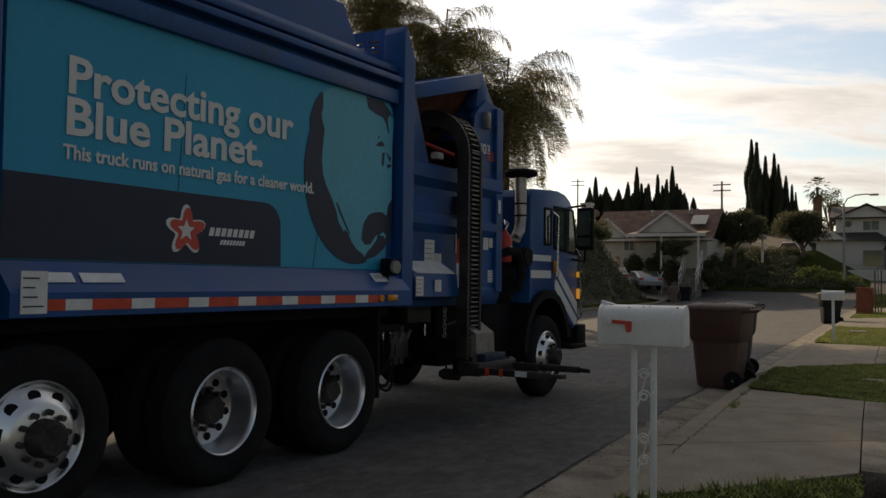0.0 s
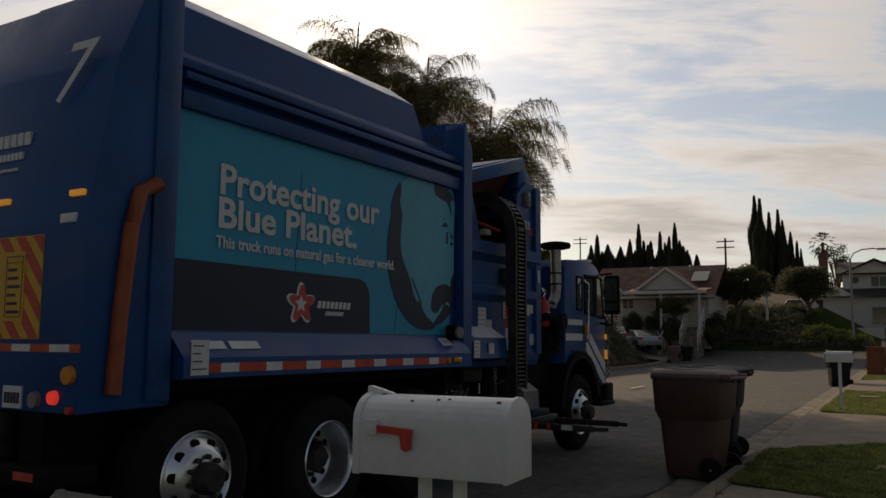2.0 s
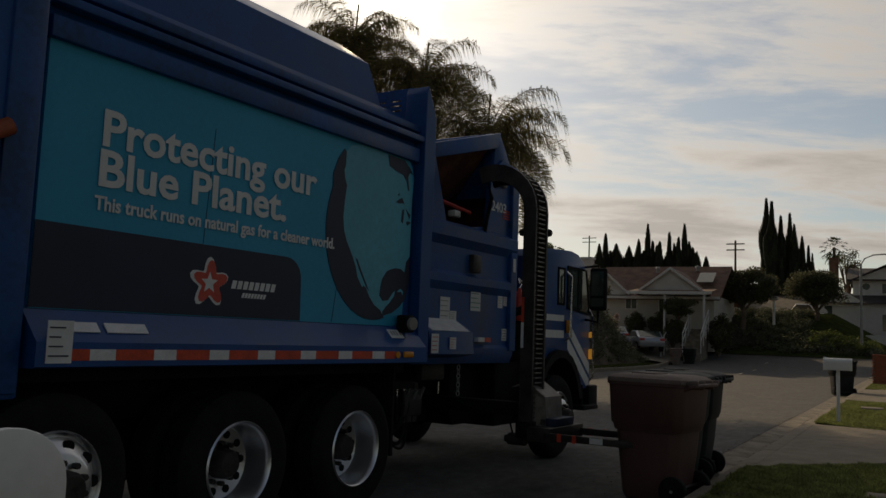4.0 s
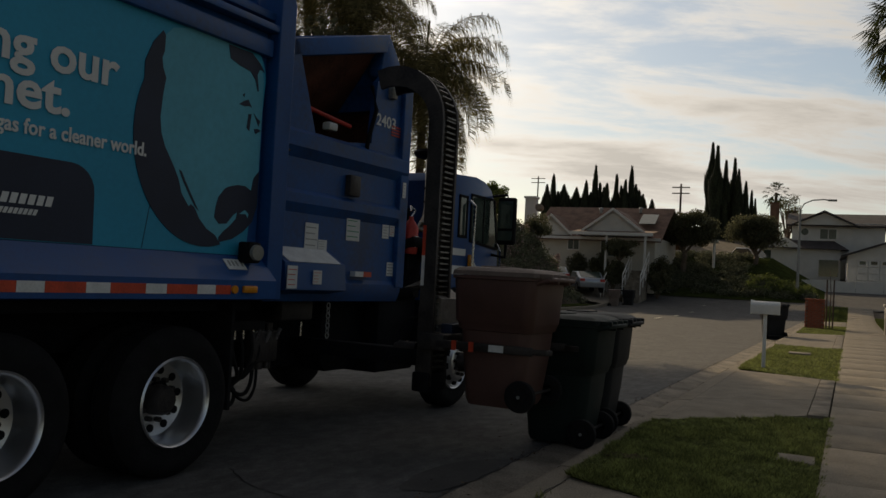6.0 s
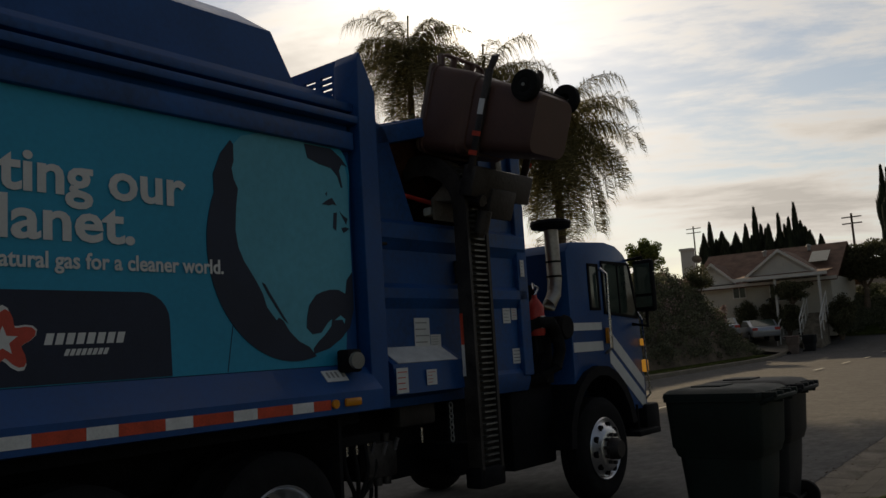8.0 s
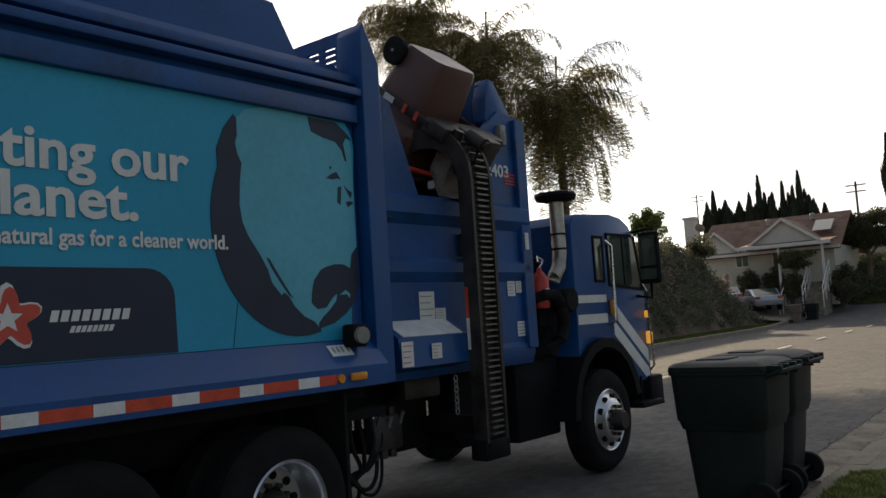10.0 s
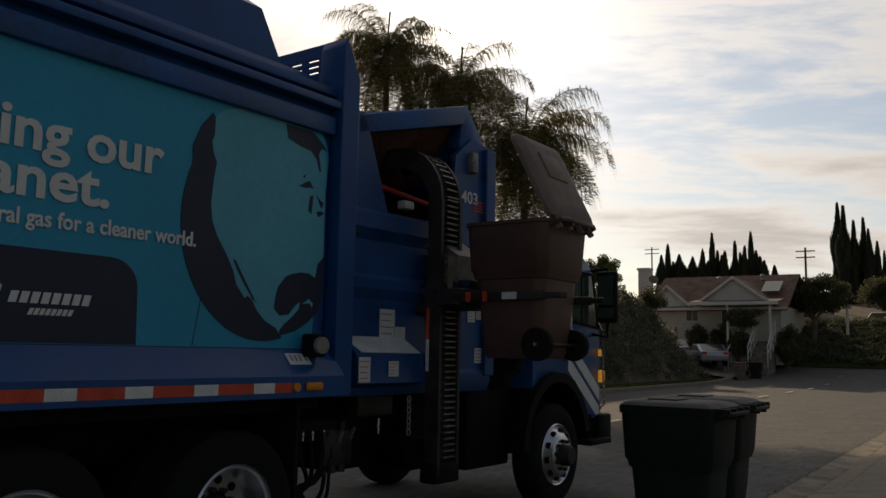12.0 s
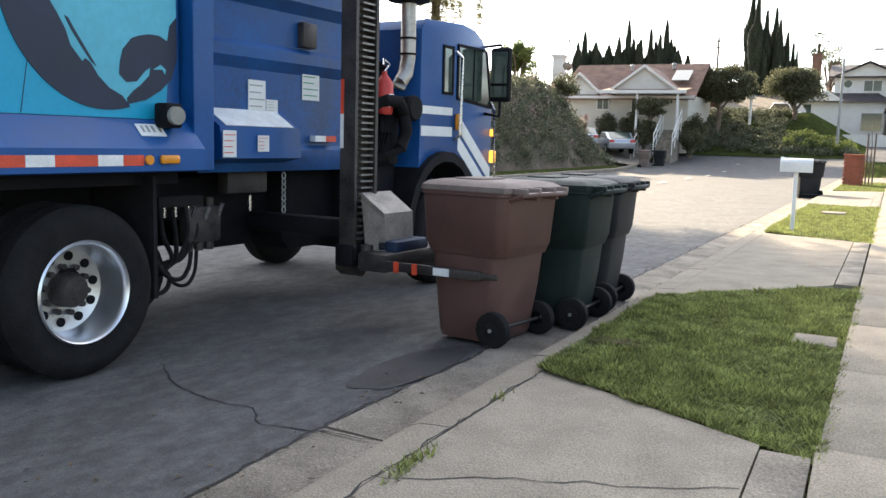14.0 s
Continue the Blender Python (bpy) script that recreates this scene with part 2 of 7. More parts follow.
M_HEADBLUE = mat("greasy_blue_paint", (0.008, 0.022, 0.062), 0.6, var=0.5, scale=4, fine=30, bump=0.15, bump_scale=12, rough_var=0.15)
M_STEEL = mat("dark_worn_steel", (0.055, 0.048, 0.045), 0.55, 0.5, var=0.5, scale=5, fine=50, bump=0.2, bump_scale=30, rough_var=0.15)
M_STACK = mat("dulled_stack_steel", (0.40, 0.37, 0.33), 0.45, 0.9, var=0.25, scale=5, fine=30, rough_var=0.08)
M_STEELG = mat("scraped_grey_steel", (0.22, 0.21, 0.19), 0.5, 0.55, var=0.4, scale=6, fine=40, bump=0.15)
M_BAREPLATE = mat("bare_scratched_plate", (0.27, 0.24, 0.21), 0.65, 0.25, var=0.3, scale=7, fine=50, bump=0.15)
M_RUST = mat("rusty_hopper_steel", (0.10, 0.035, 0.02), 0.85, 0.1, var=0.5, scale=3, fine=30, bump=0.3, bump_scale=20)
M_RED = mat("red_paint", (0.55, 0.045, 0.03), 0.45, var=0.2)
M_TAPER = mat("red_reflective_tape", (0.62, 0.07, 0.03), 0.4, var=0.2, scale=10, fine=80)
M_TAPEW = mat("white_reflective_tape", (0.75, 0.75, 0.74), 0.4, var=0.12, scale=10, fine=80)
M_AMBER = mat("amber_lens", (0.75, 0.28, 0.02), 0.25, var=0.1)
M_ORANGE = mat("orange_paint", (0.36, 0.08, 0.025), 0.5, var=0.25)
M_YELLOW = mat("yellow_sign", (0.75, 0.42, 0.03), 0.5, var=0.08)
M_GLASS = mat("dark_window_glass", (0.05, 0.07, 0.058), 0.06, var=0.2, spec=0.8)
M_LENS = mat("clear_lamp_lens", (0.25, 0.25, 0.23), 0.15, var=0.15)
M_BROWN = mat("brown_bin_plastic", (0.108, 0.054, 0.045), 0.5, var=0.16, scale=4, fine=50, bump=0.05, bump_scale=90, rough_var=0.08)
M_BROWNLID = mat("dusty_brown_lid", (0.215, 0.165, 0.142), 0.75, spec=0.25, var=0.18, scale=4, fine=50, bump=0.05, bump_scale=90)
M_GREEN = mat("dark_green_bin_plastic", (0.014, 0.022, 0.020), 0.68, spec=0.22, var=0.25, scale=4, fine=50, bump=0.05, bump_scale=90, rough_var=0.08)
M_BINBLK = mat("black_bin_plastic", (0.020, 0.021, 0.023), 0.68, spec=0.22, var=0.25, scale=4, fine=50, bump=0.05, bump_scale=90)
M_WHITE = mat("white_enamel", (0.78, 0.78, 0.76), 0.42, var=0.07, scale=5, fine=40, rough_var=0.08)
M_STUCCO = mat("pale_stucco", (0.62, 0.58, 0.50), 0.9, var=0.08, scale=1.2, fine=40, bump=0.3, bump_scale=40)
M_STUCCOW = mat("white_stucco", (0.72, 0.70, 0.66), 0.9, var=0.07, scale=1.2, fine=40, bump=0.3, bump_scale=40)
M_TRIM = mat("white_trim", (0.76, 0.74, 0.70), 0.6, var=0.06)
M_SHINGLE = mat("brown_shingles", (0.17, 0.095, 0.065), 0.9, var=0.35, scale=2, fine=14, bump=0.5, bump_scale=12)
M_SHINGLED = mat("dark_shingles", (0.06, 0.05, 0.05), 0.85, var=0.35, scale=2, fine=14, bump=0.5, bump_scale=12)
M_BRICK = mat("red_brick_pillar", (0.34, 0.10, 0.055), 0.85, var=0.25, scale=6, fine=30, bump=0.3, rnd=0.15)
M_BARK = mat("grey_bark", (0.16, 0.12, 0.09), 0.95, var=0.35, scale=5, fine=30, bump=0.6, bump_scale=18, stretch=(1, 1, 3))
M_PALM = leaf_mat("queen_palm_leaf", (0.19, 0.165, 0.07), 0.5, 0.5)
M_FANPALM = leaf_mat("fan_palm_leaf", (0.05, 0.065, 0.025), 0.5, 0.3)
M_CYP = leaf_mat("cypress_leaf", (0.036, 0.044, 0.024), 0.4, 0.15)
M_LEAF = leaf_mat("broad_leaf", (0.125, 0.125, 0.070), 0.4, 0.4)
M_LEAFL = leaf_mat("light_leaf", (0.13, 0.16, 0.045), 0.45, 0.45)
M_IVY = leaf_mat("bank_ivy", (0.135, 0.142, 0.090), 0.4, 0.35)
M_IVYRED = leaf_mat("bank_flowers", (0.33, 0.24, 0.22), 0.5, 0.3)
M_LITTER = leaf_mat("dry_leaf", (0.10, 0.065, 0.035), 0.5, 0.15)
M_WOODPOLE = mat("weathered_pole_wood", (0.11, 0.08, 0.06), 0.9, var=0.3, stretch=(3, 3, 0.3))
M_SILVER = mat("silver_car_paint", (0.42, 0.45, 0.50), 0.3, 0.5, var=0.06, coat=0.4)
M_GALV = mat("galvanised_steel", (0.34, 0.34, 0.33), 0.5, 0.6, var=0.15)
M_TAIL = glow_mat("lit_red_lens", (0.9, 0.05, 0.03), 0.6)
M_AMBERLIT = glow_mat("lit_amber_lens", (0.9, 0.40, 0.05), 0.35)


# ---- mesh helpers ----
LOOSE = {"tape": "tape", "rung": "rung", "mark": "mark", "red_stripe": "red_stripe", "hub": "wheel_nut", "hinge_lug": "hinge_lug", "barge_board": "barge_board", "gable_vent": "slat",
         "garage_door": "door_panel", "amber_lamp": "amber_lamp", "plate_bar": "plate_bar", "small_print": "small_print", "print_bar": "print_bar", "bracket": "bracket", "rib": "rib", "land": "land", "door": "door", "hand_hole": "hand_hole", "grab_rail": "grab_rail", "turn_lamp": "turn_lamp", "rain_cap": "pipe_clamp", "fitting": "fitting"}


def part(name, bm, material, parent=None, label="", smooth=40.0):
    """Links a bmesh as one mesh object under a thing or a part; loose pieces of some kinds become parts of their own."""
    if name in LOOSE:
        bm.verts.index_update()
        left, pieces = set(bm.faces), []
        while left:
            todo = [left.pop()]
            piece = list(todo)
            while todo:
                for e in todo.pop().edges:
                    for f in e.link_faces:
                        if f in left:
                            left.remove(f)
                            todo.append(f)
                            piece.append(f)
            pieces.append(piece)
        if len(pieces) > 1:
            pieces.sort(key=lambda p: -max(f.calc_area() for f in p))
            obs = []
            for i, piece in enumerate(pieces):
                t, vm = bmesh.new(), {}
                for f in piece:
                    for v in f.verts:
                        if v not in vm:
                            vm[v] = t.verts.new(v.co)
                    t.faces.new([vm[v] for v in f.verts])
                obs.append(one_part(LOOSE[name] if i else name, t, material, parent, label, smooth))
            bm.free()
            return obs[0]
    return one_part(name, bm, material, parent, label, smooth)


def one_part(name, bm, material, parent=None, label="", smooth=40.0):
    me = bpy.data.meshes.new(name)
    bmesh.ops.recalc_face_normals(bm, faces=bm.faces)
    bm.to_mesh(me)
    bm.free()
    for mtl in (material if isinstance(material, (list, tuple)) else [material]):
        me.materials.append(mtl)
    if smooth:
        me.polygons.foreach_set("use_smooth", [True] * len(me.polygons))
        me.set_sharp_from_angle(angle=radians(smooth))
    ob = new(name, me)
    if parent:
        ob.parent = parent
    if label:
        ob["label"] = label
    return ob


def mesh_part(name, verts, faces, material, parent=None, label=""):
    me = bpy.data.meshes.new(name)
    me.from_pydata(verts, [], faces)
    me.materials.append(material)
    ob = new(name, me)
    if parent:
        ob.parent = parent
    if label:
        ob["label"] = label
    return ob


def thing(name, m, label, category, group="", kind=""):
    ob = new(name)
    ob.matrix_world = m
    ob.empty_display_size = 0.2
    return tagged(ob, label, category, group, kind)


def B():
    return bmesh.new()


def box(bm, x0, x1, y0, y1, z0, z1, bev=0.0, m=None):
    t = bmesh.new()
    vs = [t.verts.new((x, y, z)) for x in (x0, x1) for y in (y0, y1) for z in (z0, z1)]
    for f in ((0, 1, 3, 2), (4, 6, 7, 5), (0, 4, 5, 1), (2, 3, 7, 6), (0, 2, 6, 4), (1, 5, 7, 3)):
        t.faces.new([vs[i] for i in f])
    return merge(bm, t, bev, m)


def merge(bm, t, bev=0.0, m=None, seg=2):
    bmesh.ops.recalc_face_normals(t, faces=t.faces)
    if bev:
        bmesh.ops.bevel(t, geom=list(t.edges), offset=bev, segments=seg, affect="EDGES", profile=0.5, clamp_overlap=True)
    if m is not None:
        t.transform(m)
    me = bpy.data.meshes.new("tmp")
    t.to_mesh(me)
    t.free()
    bm.from_mesh(me)
    bpy.data.meshes.remove(me)
    return bm


def prism(bm, poly, axis, a, b, bev=0.0, m=None):
    """A flat outline pushed along an axis: x takes (y, z), y takes (x, z), z takes (x, y)."""
    t = bmesh.new()

    def v(p, c):
        return {"x": (c, p[0], p[1]), "y": (p[0], c, p[1]), "z": (p[0], p[1], c)}[axis]
    lo, hi = [t.verts.new(v(p, a)) for p in poly], [t.verts.new(v(p, b)) for p in poly]
    n = len(poly)
    t.faces.new(lo)
    t.faces.new(hi[::-1])
    for i in range(n):
        t.faces.new((lo[i], hi[i], hi[(i + 1) % n], lo[(i + 1) % n]))
    return merge(bm, t, bev, m)


def rod(bm, p0, p1, r, r2=None, seg=12, caps=True):
    p0, p1 = Vector(p0), Vector(p1)
    d = p1 - p0
    t = bmesh.new()
    bmesh.ops.create_cone(t, cap_ends=caps, segments=seg, radius1=r, radius2=r if r2 is None else r2, depth=d.length)
    m = Matrix.Translation((p0 + p1) / 2) @ d.to_track_quat("Z", "Y").to_matrix().to_4x4()
    return merge(bm, t, 0, m)


def tube(bm, pts, r, seg=8):
    """A bent pipe through points."""
    pts = [Vector(p) for p in pts]
    rings = []
    for i, p in enumerate(pts):
        d = (pts[min(i + 1, len(pts) - 1)] - pts[max(i - 1, 0)]).normalized()
        q = d.to_track_quat("Z", "Y")
        rr = r[i] if isinstance(r, (list, tuple)) else r
        rings.append([bm.verts.new(p + q @ Vector((math.cos(a) * rr, math.sin(a) * rr, 0))) for a in [2 * math.pi * k / seg for k in range(seg)]])
    for u, w in zip(rings, rings[1:]):
        for k in range(seg):
            j = min(range(seg), key=lambda s: (w[s].co - u[0].co).length) if k == 0 else j
            bm.faces.new((u[k], u[(k + 1) % seg], w[(k + 1 + j) % seg], w[(k + j) % seg]))
    bm.faces.new(rings[0][::-1])
    bm.faces.new(rings[-1])
    return bm


def lathe(bm, prof, axis="x", seg=40, m=None):
    """A profile of (along, radius) turned round an axis."""
    t = bmesh.new()
    rings = []
    for a, r in prof:
        ring = []
        for k in range(seg):
            w = 2 * math.pi * k / seg
            c, s = r * math.cos(w), r * math.sin(w)
            ring.append(t.verts.new({"x": (a, c, s), "z": (c, s, a), "y": (c, a, s)}[axis]))
        rings.append(ring)
    for u, w in zip(rings, rings[1:]):
        for k in range(seg):
            t.faces.new((u[k], u[(k + 1) % seg], w[(k + 1) % seg], w[k]))
    return merge(bm, t, 0, m)


def words(name, text, size, m, material, parent, extrude=0.002, bold=0.0, width=None, align="LEFT", shear=0.0):
    cu = bpy.data.curves.new(name, "FONT")
    cu.body, cu.size, cu.extrude, cu.offset, cu.align_x, cu.shear = text, size, extrude, bold, align, shear
    cu.resolution_u = 3
    tmp = bpy.data.objects.new("tmp", cu)
    scene.collection.objects.link(tmp)
    me = bpy.data.meshes.new_from_object(tmp.evaluated_get(bpy.context.evaluated_depsgraph_get()))
    bpy.data.objects.remove(tmp)
    me.name = name
    if width:
        w = max(v.co.x for v in me.vertices) - min(v.co.x for v in me.vertices)
        me.transform(Matrix.Diagonal((width / w, 1, 1, 1)))
    me.transform(m)
    me.materials.clear()
    me.materials.append(material)
    ob = new(name, me)
    ob.parent = parent
    return ob


def letters(text, size, m, material, parent, **how):
    """Lettering whose every character is a part of its own."""
    ob = words("letter", text, size, Matrix(), material, parent, **how)
    whole = bmesh.new()
    whole.from_mesh(ob.data)
    bpy.data.objects.remove(ob)
    left, pieces = set(whole.faces), []
    while left:
        todo = [left.pop()]
        piece = list(todo)
        while todo:
            for e in todo.pop().edges:
                for f in e.link_faces:
                    if f in left:
                        left.remove(f)
                        todo.append(f)
                        piece.append(f)
        xs = [v.co.x for f in piece for v in f.verts]
        pieces.append([min(xs), max(xs), piece])
    pieces.sort(key=lambda q: q[0])
    glyphs = []
    for lo, hi, piece in pieces:        # the dot of an i belongs to its stem
        if glyphs and (min(hi, glyphs[-1][1]) - max(lo, glyphs[-1][0])) > 0.5 * min(hi - lo, glyphs[-1][1] - glyphs[-1][0]):
            glyphs[-1][2] += piece
            glyphs[-1][1] = max(hi, glyphs[-1][1])
        else:
            glyphs.append([lo, hi, list(piece)])
    for _, _, piece in glyphs:
        t, vm = bmesh.new(), {}
        for f in piece:
            for v in f.verts:
                if v not in vm:
                    vm[v] = t.verts.new(v.co)
            t.faces.new([vm[v] for v in f.verts])
        t.transform(m)
        one_part("letter", t, material, parent, smooth=0)
    whole.free()


SIDE = pose(0, 0, 0, 90, 0, 90)     # lettering that faces +x and reads along +y
REAR = pose(0, 0, 0, 90, 0, 0)      # lettering that faces -y and reads along +x


# ---- ground and street (the street runs along +y; x = 0 is the inner edge of the near kerb) ----
def rise(x, y):
    """Height of the ground: level, then climbing gently beyond 46 m."""
    s = min(max((y - 44) / 36, 0), 1)
    h = 2.6 * s * s * (3 - 2 * s)
    s2 = min(max((y - 82) / 60, 0), 1)
    return h + 7.5 * s2 * s2 * (3 - 2 * s2)


def veer(y):
    """The near kerb draws slowly away from the y axis."""
    return 0.024 * min(max(y, 0.0), 58.0)


def sheet(name, xs, ys, z, material, label, category="", parent=None, thick=0.0):
    verts = [(x, y, rise(x, y) + z) for y in ys for x in xs]
    n = len(xs)
    faces = [(j * n + i, j * n + i + 1, (j + 1) * n + i + 1, (j + 1) * n + i) for j in range(len(ys) - 1) for i in range(n - 1)]
    ob = mesh_part(name, verts, faces, material, parent, label)
    if not parent:
        tagged(ob, label, category or name, kind="structure")
    return ob


def span(a, b, step):
    n = max(1, round((b - a) / step))
    return [a + (b - a) * i / n for i in range(n + 1)]


ys_far = span(-120, 40, 20) + span(44, 150, 3)[0:] + [200, 320, 600, 1200, 2500]
sheet("ground", [-2500, -600, -200, -90, -50, -30, -18, -11.3, -4, 0.5, 6, 14, 30, 60, 200, 600, 2500], ys_far, -0.06, M_DIRT, "dry brown soil and verges around the street", "ground")
road_ys = span(-60, 40, 10) + span(44, 79, 2.5)
sheet("road", [-11.2, -8, -5, -2.0, -0.60], road_ys, -0.05, M_ASPHALT, "worn grey asphalt street with fine cracks", "road")
for v in bpy.data.objects["road"].data.vertices:      # it rises a little to the gutter
    if v.co.x > -1:
        v.co.z += 0.05
        v.co.x += veer(v.co.y)
sheet("road_bend", [0.68, 3.2, 8, 14, 24, 40], span(56, 80, 2), 0.004, M_ASPHALT, "worn asphalt where the street bends away", "road")


def kerb_run(name, x_face, x_back, y0, y1, step, side, drops=()):
    """Kerb stones with a rounded nose and tight joints; where driveways cross, the face is laid back."""
    run = thing(name, Matrix(), "pale weathered concrete kerb with joints along the street", "kerb", kind="structure")
    nose = 0.03
    prof = [(x_back, -0.1), (x_back, 0.135), (x_face + nose * side, 0.13), (x_face + 0.006 * side, 0.115), (x_face - 0.01 * side, 0.0), (x_face - 0.01 * side, -0.1)]
    laid = [(x_back, -0.1), (x_back, 0.135), (x_face + 0.05 * side, 0.126), (x_face - 0.02 * side, 0.095), (x_face - 0.10 * side, 0.022), (x_face - 0.12 * side, -0.1)]
    kinds = []
    for p in (prof, laid):
        bm = B()
        prism(bm, p, "y", 0.006, step - 0.006)
        kinds.append(part("kerb_stone", bm, M_CONC, run))
    used = [False, False]
    y = y0
    while y < y1 - 0.01:
        k = int(any(a - 0.2 < y + step / 2 < b + 0.2 for a, b in drops))
        o = new("kerb_stone", kinds[k].data) if used[k] else kinds[k]
        used[k] = True
        o.parent = run
        o.location = (random.uniform(-0.004, 0.004) + (veer(y) if side > 0 else 0), y, rise(0, y) + random.uniform(-0.004, 0.004))
        o.rotation_euler = (math.atan((rise(0, y + step) - rise(0, y)) / step), 0, -0.024 if side > 0 and y >= 0 else 0)
        y += step
    if not used[1]:
        bpy.data.objects.remove(kinds[1])
    return run


APRONS = [(-4.95, 1.17), (3.95, 10.75), (18.6, 27.4), (36.5, 44)]
SKEWS = [(1.35, -0.78), (1.45, -0.85), (0, 0), (0, 0)]
kerb_run("kerb_near", -0.16, 0.05, -15, 57, 1.5, 1, APRONS)
kerb_run("kerb_far", -11.2, -11.36, -15, 50, 2.5, -1)
gut = thing("gutter", Matrix(), "stained concrete gutter pan between asphalt and kerb", "gutter", kind="structure")
bm = B()
prism(bm, [(-0.64, -0.05), (-0.64, 0.012), (-0.26, 0.002), (-0.165, 0.022), (-0.165, -0.05)], "y", 0.008, 2.992)
g0 = part("gutter_slab", bm, M_GUTTER, gut)
for i in range(24):
    o = g0 if i == 0 else new("gutter_slab", g0.data)
    o.parent = gut
    o.location = (veer(-15 + 3 * i), -15 + 3 * i, rise(0, -13.5 + 3 * i))
    if i >= 5:
        o.rotation_euler = (0, 0, -0.024)


def sagged(pts, n=5):
    """A smooth line through the given points, as a slack hose hangs."""
    q = [Vector(p) for p in (pts[0], *pts, pts[-1])]
    out = []
    for a, b, c, d in zip(q, q[1:], q[2:], q[3:]):
        for i in range(n):
            t = i / n
            out.append(0.5 * (2 * b + (c - a) * t + (2 * a - 5 * b + 4 * c - d) * t * t + (3 * b - a - 3 * c + d) * t ** 3))
    return [tuple(p) for p in out] + [tuple(pts[-1])]


def crack(bm, pts, w):
    """A jagged dark seam."""
    out = []
    for (xa, ya), (xb, yb) in zip(pts, pts[1:]):
        n = max(2, int(math.hypot(xb - xa, yb - ya) / 0.07))
        for i in range(n):
            f = i / n
            out.append((xa + (xb - xa) * f + random.uniform(-0.018, 0.018), ya + (yb - ya) * f + random.uniform(-0.018, 0.018)))
    out.append(pts[-1])
    vs = []
    for i, p in enumerate(out):
        q = out[min(i + 1, len(out) - 1)], out[max(i - 1, 0)]
        d = Vector((q[0][0] - q[1][0], q[0][1] - q[1][1])).normalized()
        ww = w * random.uniform(0.4, 1.3)
        vs.append([bm.verts.new((p[0] + s * d.y * ww, p[1] - s * d.x * ww, 0)) for s in (-1, 1)])
    for a, b in zip(vs, vs[1:]):
        bm.faces.new((a[0], a[1], b[1], b[0]))
    return bm


M_CRACK = mat("crack_tar", (0.022, 0.02, 0.018), 0.9, var=0.3)
bm = B()
crack(bm, [(-2.35, 0.62), (-1.9, 0.3), (-1.45, 0.14), (-1.2, 0.13), (-0.98, -0.06), (-0.62, -0.04), (-0.40, -0.06), (-0.20, -0.02)], 0.006)
crack(bm, [(-0.66, -6), (-0.68, -3.1), (-0.62, -1.6), (-0.66, 0.2), (-0.58, 2.0), (-0.55, 4), (-0.43, 9), (-0.17, 20)], 0.010)
crack(bm, [(-2.0, -4.2), (-1.4, -3.2), (-0.8, -2.6)], 0.005)
crack(bm, [(-3.0, 7.5), (-1.9, 7.0), (-0.8, 7.4)], 0.007)
ob = part("road_crack", bm, M_CRACK, None, smooth=0)
ob.location.z = 0.004
for v in ob.data.vertices:
    f = min(max((v.co.x - veer(v.co.y) + 2.0) / 1.40, 0), 1)
    v.co.z += -0.05 * (1 - f) + (0.014 if v.co.x > -0.68 + veer(v.co.y) else 0)
tagged(ob, "dark jagged cracks in the asphalt", "crack", kind="structure")
# an uneven dark oval laid just over the asphalt beside the gutter
M_PATCH = mat("dark_patch", (0.050, 0.046, 0.043), 0.8, var=0.3, scale=3, fine=40)
bm = B()
rim = []
for i in range(40):
    a = i * math.pi / 20
    r = 1 + 0.22 * noise.noise((math.cos(a) * 1.6, math.sin(a) * 1.6, 4.0)) + 0.06 * noise.noise((math.cos(a) * 7, math.sin(a) * 7, 1.0))
    x, y = -0.85 + 0.23 * r * math.cos(a), 1.30 + 0.66 * r * math.sin(a)
    rim.append(bm.verts.new((x + 0.05 * (y - 1.30), y, 0.0)))
bm.faces.new(rim)
for v in bm.verts:
    v.co.z = -0.05 * (1 - min(max((v.co.x + 2.0) / 1.40, 0), 1)) + 0.004 + (0.012 if v.co.x > -0.66 else 0)
tagged(part("road_patch", bm, M_PATCH, None, smooth=0), "dark oval patch on the asphalt near the gutter", "stain", kind="structure")
M_LINE = mat("worn_road_paint", (0.62, 0.58, 0.48), 0.8, var=0.35, scale=9, fine=50)
lines = thing("lane_line", Matrix(), "worn broken pale centre line on the asphalt", "road marking", kind="structure")
for i in range(8):
    bm = B()
    box(bm, -5.75, -5.65, 14 + i * 5.5, 15.6 + i * 5.5, rise(0, 15 + i * 5.5) + 0.003, rise(0, 15 + i * 5.5) + 0.007)
    part("dash", bm, M_LINE, lines)

# near side: driveway aprons, verge lawns, footpath
apr = thing("driveway_apron", Matrix(), "cracked pale concrete driveway aprons across the verge", "driveway", kind="structure")
for k, (a, b) in enumerate(APRONS):
    skew = SKEWS[k]
    n = 3
    for i in range(n):
        fa, fb = i / n, (i + 1) / n
        y00, y01 = a + (b - a) * fa, a + (b - a) * fb
        y10, y11 = a + skew[0] + (b + skew[1] - a - skew[0]) * fa, a + skew[0] + (b + skew[1] - a - skew[0]) * fb
        g = 0.006
        bm2 = B()
        prism(bm2, [(0.054, y00 + g), (1.335, y10 + g), (1.335, y11 - g), (0.054, y01 - g)], "z", -0.05, 0.0)
        for v in bm2.verts:
            v.co.z += 0.135 + 0.045 * max(0, v.co.x) / 1.5 + rise(0, v.co.y)
            v.co.x += veer(v.co.y)
        part("slab", bm2, M_CONC, apr)
bm = B()
